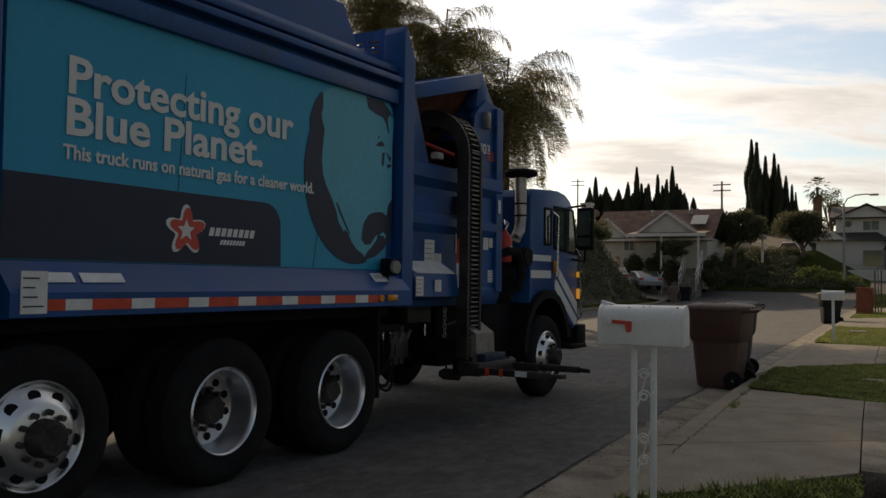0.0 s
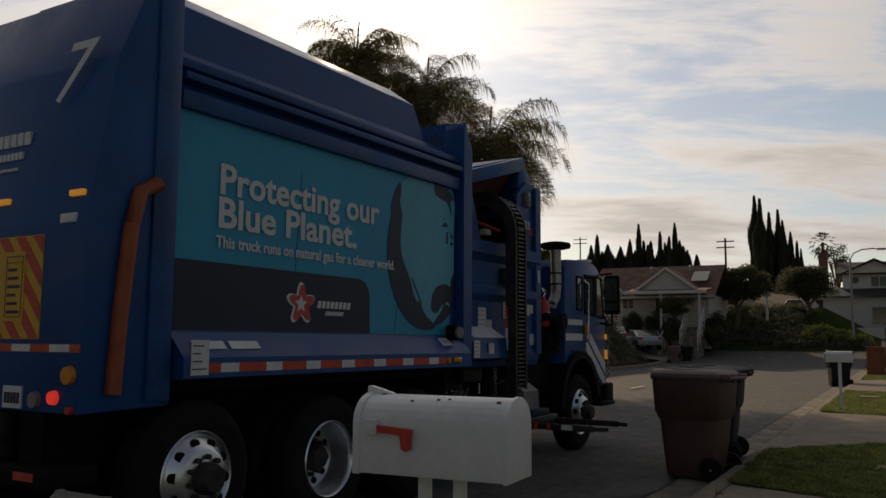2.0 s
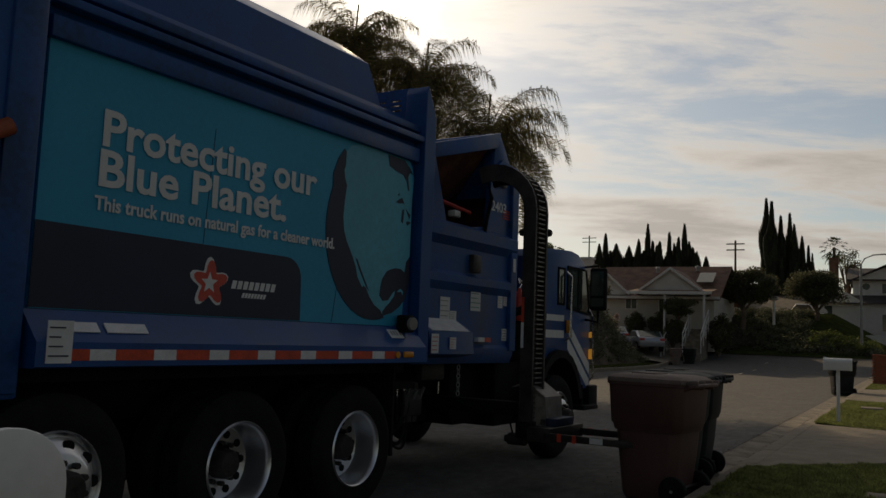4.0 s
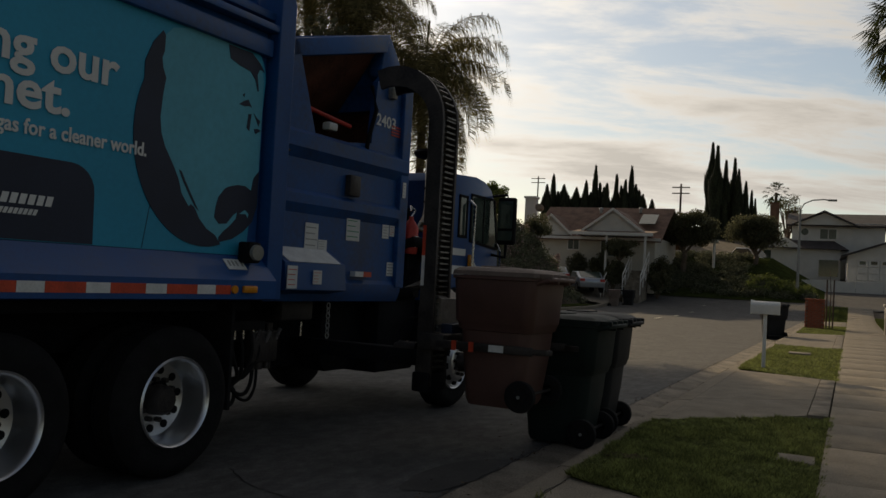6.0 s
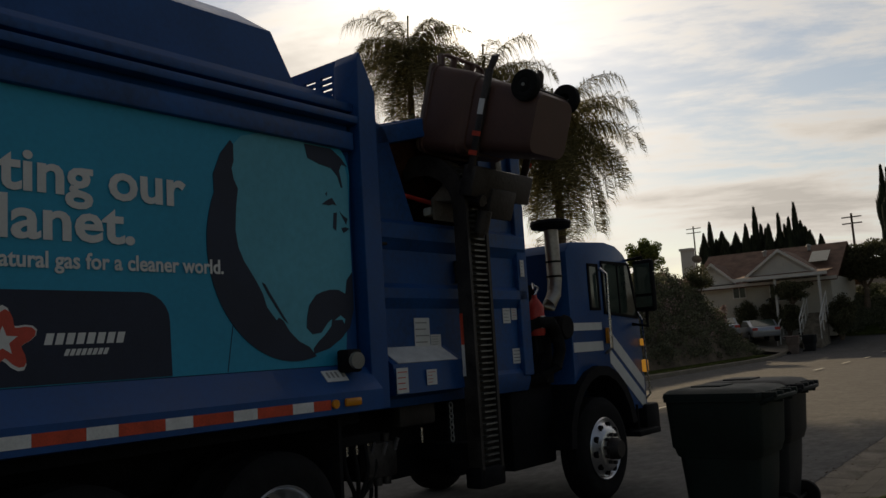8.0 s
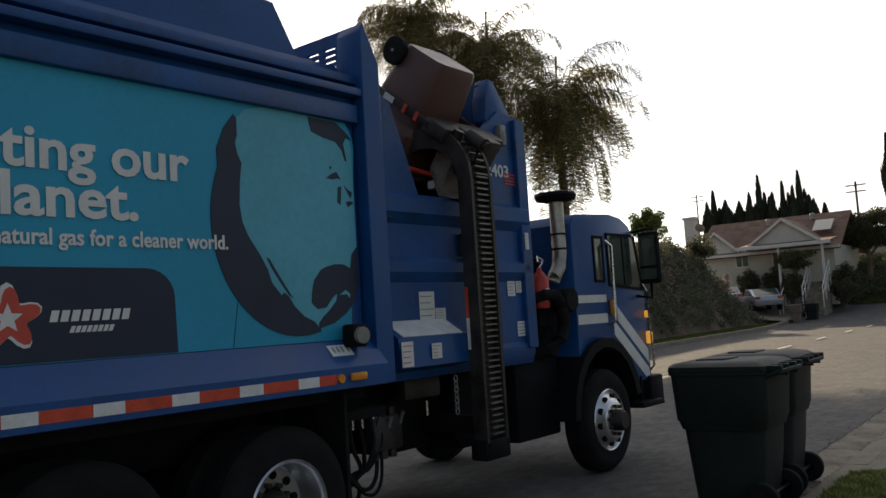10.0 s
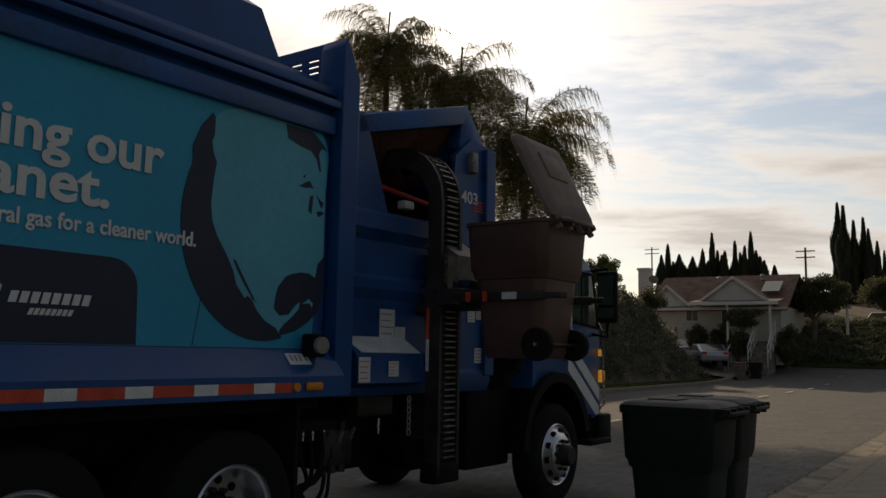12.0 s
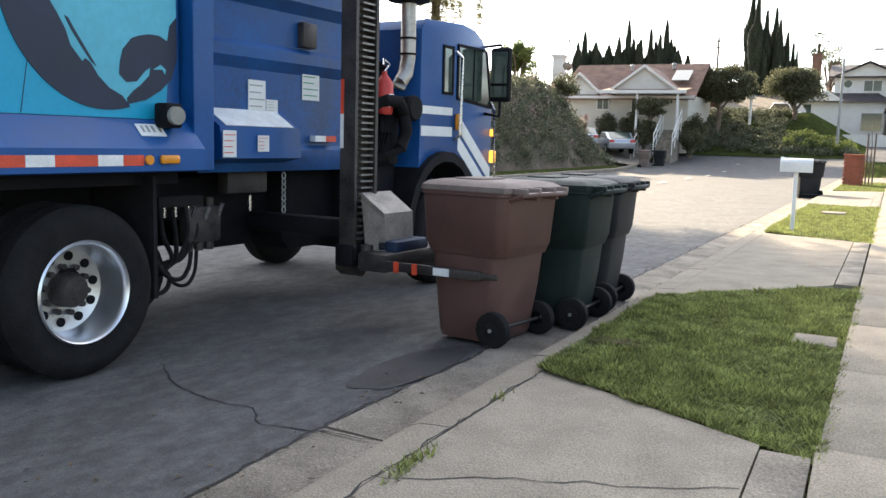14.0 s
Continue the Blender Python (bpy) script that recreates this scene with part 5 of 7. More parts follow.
box(bm, -0.30, -0.16, -3.80, -3.765, 2.36, 2.40, 0.008)
box(bm, -1.1, -0.96, -3.80, -3.765, 2.36, 2.40, 0.008)
part("amber_lamp", bm, M_AMBERLIT, tg, "small lit amber lamp")
bm = B()
box(bm, -0.36, -0.20, -3.81, -3.79, 2.19, 2.25, 0.004)
part("white_plate", bm, M_TAPEW, tg)
words("numeral", "7", 0.62, Matrix.Translation((-0.66, -3.73, 3.02)) @ REAR @ pose(0, 0, 0, -9), M_PRINTW, tg, shear=0.25)
bm = B()
for (a, b, c, d, n) in ((-1.5, -0.86, 2.78, 2.87, 8), (-1.3, -0.92, 2.68, 2.73, 8), (-1.35, -0.95, 2.6, 2.62, 10)):
    st = (b - a) / n
    for i in range(n):
        yy = -3.80 + (c - 2.2) * 0.165 - 0.012
        box(bm, a + i * st, a + i * st + st * 0.72, yy, yy + 0.03, c, d)
part("mark", bm, M_PRINTW, tg, smooth=0)
bm = B()
box(bm, -2.3, -0.2, -3.9, -3.55, 0.56, 0.68, 0.02)
box(bm, -2.25, -2.0, -3.75, -3.2, 0.6, 1.05)
box(bm, -0.75, -0.5, -3.75, -3.2, 0.6, 1.05)
part("rear_bumper", bm, M_BLACK, truck)
bm = B()
for i in range(4):
    box(bm, -1.6 + i * 0.35, -1.6 + i * 0.35 + 0.2, -3.905, -3.90, 0.60, 0.65)
part("tape", bm, M_TAPER, truck, smooth=0)
bm = B()
box(bm, -1.9, -0.85, -3.86, -3.6, 0.68, 1.0, 0.04)
part("sump", bm, M_STEEL, truck, "scraped dark steel sump")

# lifting arm: a ladder-faced mast that curls over at the top; it slides out sideways
lift = B()
AY0, AY1 = 1.98, 2.28
tr_pts = [(0.0, 0.50), (0.0, 2.78)] + [(-0.52 + 0.52 * math.cos(a), 2.78 + 0.52 * math.sin(a)) for a in [math.radians(d) for d in range(15, 116, 12)]]
outer = tr_pts
inner_tr = [(-0.14, 0.50), (-0.14, 2.78)] + [(-0.52 + 0.38 * math.cos(a), 2.78 + 0.34 * math.sin(a)) for a in [math.radians(d) for d in range(15, 116, 12)]]
prism(lift, outer + inner_tr[::-1], "y", AY0, AY0 + 0.035)
inner_p = [(-0.07, 0.5), (-0.07, 2.78)] + [(-0.52 + 0.45 * math.cos(a), 2.78 + 0.45 * math.sin(a)) for a in [math.radians(d) for d in range(15, 116, 12)]]
arm = part("lift_arm", lift, M_STEEL, truck, "dark greasy steel lifting mast with a chain of rungs")
bm = B()
prism(bm, outer + inner_tr[::-1], "y", AY1 - 0.035, AY1)
part("mast_cheek", bm, M_STEEL, arm)
bm = B()
prism(bm, inner_p + [(x - 0.03, z) for x, z in inner_p[::-1]], "y", AY0 + 0.036, AY1 - 0.036)
part("mast_web", bm, M_STEEL, arm)
bm = B()
for k in range(46):
    zz = 0.55 + k * 0.05
    box(bm, -0.06, -0.012, AY0 + 0.10, AY1 - 0.04, zz, zz + 0.014)
for k in range(14):
    a = math.radians(6 + k * 7.5)
    cx, cz = -0.52 + 0.49 * math.cos(a), 2.78 + 0.49 * math.sin(a)
    box(bm, -0.022, 0.022, AY0 + 0.10, AY1 - 0.04, -0.007, 0.007, 0, Matrix.Translation((cx, 0, cz)) @ Matrix.Rotation(-a, 4, "Y"))
part("rung", bm, M_STEELG, arm)
bm = B()
box(bm, -1.7, -0.12, AY0 + 0.07, AY1 - 0.07, 0.66, 0.80, 0.01)
box(bm, -0.17, 0.0, AY0 - 0.02, AY1 + 0.02, 0.45, 0.62, 0.02)
part("slide_beam", bm, M_BLACK, arm)
for z0, z1, mt in ((1.36, 1.62, M_TAPEW), (1.62, 1.88, M_TAPER)):
    bm = B()
    box(bm, -0.138, -0.108, AY0 - 0.004, AY0, z0, z1)
    part("tape", bm, mt, arm, smooth=0)
# gripper: origin at the foot of the bin that it holds, 0.95 m out from the mast
bm = B()
box(bm, -0.86, -0.60, -0.14, 0.22, 0.42, 0.80, 0.02)
grip = part("gripper", bm, M_STEEL, arm, "dark scraped steel gripper head")
bm = B()
prism(bm, [(-0.97, 0.95), (-0.80, 1.02), (-0.58, 0.87), (-0.61, 0.84), (-0.80, 0.98)], "y", -0.22, 0.18)
prism(bm, [(-0.80, 0.98), (-0.58, 0.87), (-0.56, 0.50), (-0.74, 0.46)], "y", -0.22, 0.18)
part("guard_plate", bm, M_BAREPLATE, grip, "bent bare steel guard plate")
bm = B()
box(bm, -0.70, -0.44, -0.40, 0.46, 0.44, 0.58, 0.02)
rod(bm, (-0.72, -0.25, 0.42), (-0.72, -0.25, 0.62), 0.05)
part("cross_head", bm, M_STEEL, grip)
bm = B()
box(bm, -0.64, -0.46, -0.22, 0.24, 0.575, 0.66, 0.012)
part("head_cover", bm, M_HEADBLUE, grip, "dark greasy blue cover plate")
bm = B()
rod(bm, (-0.99, -0.20, 0.42), (-0.80, -0.20, 0.42), 0.062, seg=20)
rod(bm, (-1.03, -0.20, 0.42), (-0.99, -0.20, 0.42), 0.04, seg=16)
mo = part("drive_motor", bm, M_STEEL, grip, "dark hydraulic motor of the gripper")
bm = B()
tube(bm, [(-0.95, -0.20, 0.47), (-0.98, -0.21, 0.58), (-0.92, -0.19, 0.68), (-0.80, -0.14, 0.70)], 0.012, 8)
part("hose", bm, M_RUBBER, mo)
for s in (-1, 1):
    bm = B()
    box(bm, -0.52, 0.36, 0.385 * s - 0.016, 0.385 * s + 0.016, 0.466, 0.536, 0.010)
    prism(bm, [(0.34, 0.40 * s), (0.47, 0.37 * s), (0.50, 0.31 * s), (0.44, 0.33 * s), (0.34, 0.37 * s)], "z", 0.478, 0.524, 0.006)
    fg = part("finger", bm, M_STEEL, grip, "dark steel gripping finger")
    bm = B()
    box(bm, -0.02, 0.11, 0.407 * s - 0.004, 0.407 * s + 0.004, 0.475, 0.53)
    part("tape", bm, M_TAPEW, fg, smooth=0)
    bm = B()
    for xx in (-0.36, -0.20):
        box(bm, xx, xx + 0.04, 0.407 * s - 0.006, 0.407 * s + 0.006, 0.46, 0.54)
    part("tape", bm, M_TAPER, fg, smooth=0)


# ---- wheeled bins (space: hinge and wheels towards +x, foot at the origin) ----
def build_bin(m, body_mat, lid_mat, label, open_front=False, group=""):
    bin_ob = thing("wheeled_bin", m, label, "wheelie bin", group)

    def ring(bm, z, x0, x1, hw, r=0.09, n=5):
        pts = []
        for cx, cy, a0 in ((x1 - r, hw - r, 0), (x0 + r, hw - r, 90), (x0 + r, -hw + r, 180), (x1 - r, -hw + r, 270)):
            for i in range(n):
                a = math.radians(a0 + 90 * i / (n - 1))
                pts.append(bm.verts.new((cx + r * math.cos(a), cy + r * math.sin(a), z)))
        return pts
    bm = B()
    lv = [(0.02, -0.30, 0.24, 0.265), (0.06, -0.32, 0.27, 0.275), (0.40, -0.355, 0.325, 0.30), (0.60, -0.375, 0.345, 0.312), (0.605, -0.395, 0.365, 0.325), (0.66, -0.41, 0.385, 0.342),
          (0.67, -0.425, 0.39, 0.35), (1.0, -0.445, 0.42, 0.368), (1.005, -0.46, 0.43, 0.382), (1.03, -0.46, 0.43, 0.382), (1.03, -0.42, 0.40, 0.35), (0.75, -0.39, 0.37, 0.325), (0.10, -0.28, 0.24, 0.25)]
    rings = [ring(bm, z * (1.06 if z > 0.1 else 1.0), x0 * 0.87, x1 * 0.87, hw) for z, x0, x1, hw in lv]
    k = len(rings[0])
    for u, w in zip(rings, rings[1:]):
        for i in range(k):
            bm.faces.new((u[i], u[(i + 1) % k], w[(i + 1) % k], w[i]))
    bm.faces.new(rings[0][::-1])
    bm.faces.new(rings[-1])
    part("body", bm, body_mat, bin_ob)
    bm = B()        # lid, hinge line at its origin
    outl = [(-0.69 - 0.09 * math.sin(a), -0.295 - 0.09 * math.cos(a)) for a in [math.pi / 2 * i / 5 for i in range(5, -1, -1)]]
    outl += [(-0.02, -0.385), (0.0, -0.36), (0.0, 0.36), (-0.02, 0.385)]
    outl += [(-0.69 - 0.09 * math.sin(a), 0.295 + 0.09 * math.cos(a)) for a in [math.pi / 2 * i / 5 for i in range(6)]]
    lo = [bm.verts.new((x, y, 0.0)) for x, y in outl]
    hi = [bm.verts.new((x * 0.985 - 0.003, y * 0.985, 0.035)) for x, y in outl]
    md = [bm.verts.new((-0.415 + (x + 0.415) * 0.90, y * 0.88, 0.058)) for x, y in outl]
    cr = [bm.verts.new((-0.415 + (x + 0.415) * 0.70, y * 0.66, 0.072)) for x, y in outl]
    n = len(outl)
    for u, w in ((lo, hi), (hi, md), (md, cr)):
        for i in range(n):
            bm.faces.new((u[i], u[(i + 1) % n], w[(i + 1) % n], w[i]))
    bm.faces.new(cr)
    bm.faces.new(lo[::-1])
    lid = part("lid", bm, lid_mat, bin_ob, "ridged domed lid", smooth=30)
    lid.location = (0.375, 0, 1.094)
    bm = B()
    box(bm, -0.60, -0.36, -0.16, 0.16, 0.070, 0.083, 0.006)
    part("lid_panel", bm, lid_mat, lid)
    bm = B()
    for yy in (-0.27, -0.1, 0.1, 0.27):
        box(bm, -0.06, 0.10, yy - 0.022, yy + 0.022, -0.01, 0.035, 0.008)
    part("hinge_lug", bm, lid_mat, lid)
    bm = B()
    tube(bm, [(0.34, -0.30, 1.04), (0.45, -0.29, 1.08), (0.47, -0.22, 1.085), (0.47, 0.22, 1.085), (0.45, 0.29, 1.08), (0.34, 0.30, 1.04)], 0.018, 8)
    for yy in (-0.13, 0.13):
        box(bm, 0.34, 0.475, yy - 0.015, yy + 0.015, 1.045, 1.09, 0.006)
    part("handle", bm, body_mat, bin_ob)
    bm = B()
    rod(bm, (0.255, -0.30, 0.13), (0.255, 0.30, 0.13), 0.014)
    part("axle", bm, M_STEEL, bin_ob)
    for s in (-1, 1):
        bm = B()
        lathe(bm, [(-0.035, 0.05), (-0.04, 0.10), (-0.03, 0.125), (0.0, 0.13), (0.03, 0.125), (0.04, 0.10), (0.03, 0.06), (0.038, 0.045), (0.038, 0.0)] if s > 0 else
              [(0.035, 0.05), (0.04, 0.10), (0.03, 0.125), (0.0, 0.13), (-0.03, 0.125), (-0.04, 0.10), (-0.03, 0.06), (-0.038, 0.045), (-0.038, 0.0)], "y", 28)
        wh = part("wheel", bm, M_RUBBER, bin_ob)
        wh.location = (0.255, 0.305 * s, 0.132)
        bm = B()
        rod(bm, (0, 0.036 * s, 0), (0, 0.046 * s, 0), 0.014)
        part("hub_cap", bm, M_LENS, wh)
    return bin_ob, lid


TRUCK_END = pose(-2.354, 0.165, 0, 0, 0, -4)
BINY = 2.32


def in_truck(x, y, z, ry=0.0, rz=0.0):
    return TRUCK_END @ pose(x, y, z, 0, ry, rz)


brown_bin, brown_lid = build_bin(in_truck(1.50, BINY, 0), M_BROWN, M_BROWNLID, "brown plastic wheelie bin with a dusty lid beside the truck")
GRP = "bins along the street"
build_bin(in_truck(1.60, 3.12, 0, 0, 2), M_GREEN, M_GREEN, "dark green plastic wheelie bin standing in the gutter", group=GRP)
build_bin(in_truck(1.53, 3.97, 0, 0, 4), M_BINBLK, M_BINBLK, "black plastic wheelie bin with an overhanging handle in the gutter", group=GRP)
build_bin(pose(0.10, 24.6, 0.0, 0, 0, -70), M_BINBLK, M_BINBLK, "black wheelie bin standing at the kerb down the street", group=GRP)
build_bin(pose(-10.85, 49.9, 0.03, 0, 0, 190), M_BROWNLID, M_BROWN, "light brown wheelie bin at the far kerb", group=GRP)
build_bin(pose(-10.2, 51.2, 0.05, 0, 0, 180), M_BINBLK, M_BINBLK, "black wheelie bin at the far kerb", group=GRP)
build_bin(pose(-10.75, 53.4, 0.2, 0, 0, 180), M_BINBLK, M_BINBLK, "black wheelie bin behind the others at the far kerb", group=GRP)


# ---- post boxes ----
def build_postbox(m, twin, label, length=0.46, width=0.19, top=0.22):
    pb = thing("post_box", m, label, "post box")
    prof = [(-width / 2, 0.0), (-width / 2, top - width * 0.42)] + [(width / 2 * math.cos(a), top - width * 0.42 + width * 0.42 * math.sin(a)) for a in [math.radians(d) for d in range(165, 0, -15)]] + [(width / 2, top - width * 0.42), (width / 2, 0.0)]
    bm = B()
    prism(bm, [(y, z + 0.95) for y, z in prof], "x", -length / 2, length / 2, 0.004)
    part("box", bm, M_WHITE, pb)
    bm = B()
    prism(bm, [(y * 1.035, (z - 0.1) * 1.03 + 0.1 + 0.95) for y, z in prof], "x", -length / 2 - 0.012, -length / 2 + 0.012, 0.003)
    prism(bm, [(y * 1.035, (z - 0.1) * 1.03 + 0.1 + 0.95) for y, z in prof], "x", length / 2 - 0.01, length / 2 + 0.004, 0.003)
    prism(bm, [(-length / 2 - 0.016, 0.93 + top), (-length / 2 - 0.012, 0.972 + top), (-length / 2 - 0.004, 0.972 + top), (-length / 2 + 0.07, 0.952 + top), (-length / 2 + 0.07, 0.93 + top)], "y", -0.012, 0.012, 0.002)
    door = part("door", bm, M_WHITE, pb)
    if twin:
        bm = B()
        prism(bm, [(-0.165, 1.068), (-0.085, 1.062), (-0.08, 1.025), (-0.066, 1.018), (-0.050, 1.025), (-0.046, 1.080), (-0.165, 1.088)], "y", -width / 2 - 0.012, -width / 2 - 0.006)
        part("flag", bm, M_RED, pb, "faded red signal flag")
        bm = B()
        box(bm, -0.195, -0.158, -width / 2 - 0.016, -width / 2, 1.058, 1.103, 0.003)
        part("flag_plate", bm, M_TAPEW, pb)
        for k in range(11):         # chips where the enamel has rusted through
            bm = B()
            xx, aa = random.uniform(-0.2, 0.22), math.radians(random.uniform(50, 130))
            q = random.uniform(0.003, 0.007)
            box(bm, -q, q, -q * 0.7, q * 0.7, -0.001, 0.0012, 0, Matrix.Translation((xx, width / 2 * math.cos(aa), 0.95 + top - width * 0.42 + width * 0.42 * math.sin(aa))) @ Matrix.Rotation(aa - math.pi / 2, 4, "X"))
            part("rust_chip", bm, M_RUST, pb, smooth=0)
        for xx in (-0.055, 0.055):
            bm = B()
            box(bm, xx - 0.016, xx + 0.016, -0.016, 0.016, -0.15, 0.95, 0.003)
            part("post", bm, M_WHITE, pb, "white painted metal post")
        for zz, fl in ((0.30, 1), (0.42, -1), (0.66, 1), (0.78, -1)):
            bm = B()
            pts = []
            for i in range(22):
                a = i * 0.42
                r = 0.036 * (1 - i / 30)
                pts.append((fl * (r * math.cos(a)), 0, zz + r * math.sin(a)))
            tube(bm, pts, 0.005, 6)
            part("scroll", bm, M_WHITE, pb)
        for z0 in (0.22, 0.60):
            bm = B()
            tube(bm, [(-0.035 + 0.07 * i / 12, 0, z0 + 0.25 * i / 12 + 0.0) for i in range(13)], 0.005, 6)
            part("scroll", bm, M_WHITE, pb)
    else:
        bm = B()
        box(bm, -0.03, 0.03, -0.03, 0.03, -0.15, 0.95, 0.006)
        part("post", bm, M_WHITE, pb, "white wooden post")
    return pb


build_postbox(pose(0.27, -5.22, 0.14, 0, 0, 2), True, "white metal post box with a red flag on scrolled iron posts")
build_postbox(pose(0.66, 11.25, 0.14, 0, 0, 0), False, "plain white post box on a single white post in the verge")
bm = B()
box(bm, 1.30, 1.58, 2.60, 2.92, 0.12, 0.176, 0.008)
mb = part("meter_cover", bm, M_CONC, None)
tagged(mb, "pale concrete meter cover set in the verge lawn", "meter cover")
bm = B()
box(bm, 0.9, 1.35, 15.4, 15.9, 0.15, 0.20, 0.01)
tagged(part("meter_cover", bm, M_GUTTER, None), "grey meter cover set in the sunlit verge", "meter cover")


# ---- planting ----
rng = np.random.default_rng(7)


def leaf_cloud(centres, radii, per, size, flat=0.0, hang=0.0):
    """Small leaf blades scattered thickly near the skins of many clumps; returns verts and faces."""
    vs, n0, out_f = [], 0, []
    for c, r in zip(centres, radii):
        d = rng.normal(size=(per, 3))
        d /= np.linalg.norm(d, axis=1)[:, None]
        p = np.asarray(c) + d * np.asarray(r) * (rng.random((per, 1)) ** 0.4)
        a = rng.normal(size=(per, 3))
        a /= np.linalg.norm(a, axis=1)[:, None]
        b = np.cross(a, rng.normal(size=(per, 3)))
        b /= np.linalg.norm(b, axis=1)[:, None] + 1e-9
        s = size * rng.uniform(0.5, 1.4, (per, 1))
        a, b = a * s, b * s * 0.45
        if hang:
            a[:, 2] = -abs(a[:, 2]) - hang * s[:, 0]
        q = np.stack([p, p + a * 0.5 + b, p + a, p + a * 0.5 - b], 1)
        vs.append(q.reshape(-1, 3))
    v = np.concatenate(vs)
    k = np.arange(len(v)).reshape(-1, 4)
    return v.tolist(), k.tolist()


def clump_centres(c, r, n):
    c, r = np.asarray(c, float), np.asarray(r, float)
    d = rng.normal(size=(n, 3))
    d /= np.linalg.norm(d, axis=1)[:, None]
    return c + d * r * rng.uniform(0.35, 1.0, (n, 1))


def bush(name, c, r, mtl, label, n=16, per=220, size=0.10, category="shrub"):
    th = thing(name, Matrix.Translation((c[0], c[1], c[2] - r[2])), label, category)
    cc = clump_centres((0, 0, r[2]), np.asarray(r) * 0.75, n)
    v, f = leaf_cloud(cc, [np.asarray(r) * rng.uniform(0.22, 0.42)] * n, per, size)
    mesh_part("crown", v, f, mtl, th)
    bm = B()
    for k in range(4):
        a = k * 1.6
        tube(bm, [(0.05 * math.cos(a), 0.05 * math.sin(a), -0.1), (r[0] * 0.3 * math.cos(a), r[1] * 0.3 * math.sin(a), r[2] * 0.6), (r[0] * 0.5 * math.cos(a), r[1] * 0.5 * math.sin(a), r[2] * 1.2)], [0.05, 0.04, 0.015], 6)
    part("stem", bm, M_BARK, th)
    return th


def broad_tree(x, y, z0, height, crown_z, crown_r, mtl, label, n=34, per=330, size=0.125):
    th = thing("tree", Matrix.Translation((x, y, z0)), label, "tree")
    bm = B()
    tube(bm, [(0, 0, -0.3), (0.1, 0, height * 0.3), (-0.1, 0.1, height * 0.55), (0.1, 0, height * 0.8)], [0.24, 0.19, 0.15, 0.06], 8)
    for k in range(7):
        a = k * 2.4
        tube(bm, [(0, 0, height * (0.3 + 0.05 * k)), (crown_r[0] * 0.4 * math.cos(a), crown_r[1] * 0.4 * math.sin(a), crown_z - crown_r[2] * 0.3), (crown_r[0] * 0.8 * math.cos(a), crown_r[1] * 0.8 * math.sin(a), crown_z + crown_r[2] * 0.2)], [0.11, 0.07, 0.02], 6)
    part("trunk", bm, M_BARK, th)
    cc = clump_centres((0, 0, crown_z), np.asarray(crown_r) * 0.8, n)
    v, f = leaf_cloud(cc, [np.asarray(crown_r) * rng.uniform(0.2, 0.36)] * n, per, size)
    mesh_part("crown", v, f, mtl, th)
    return th


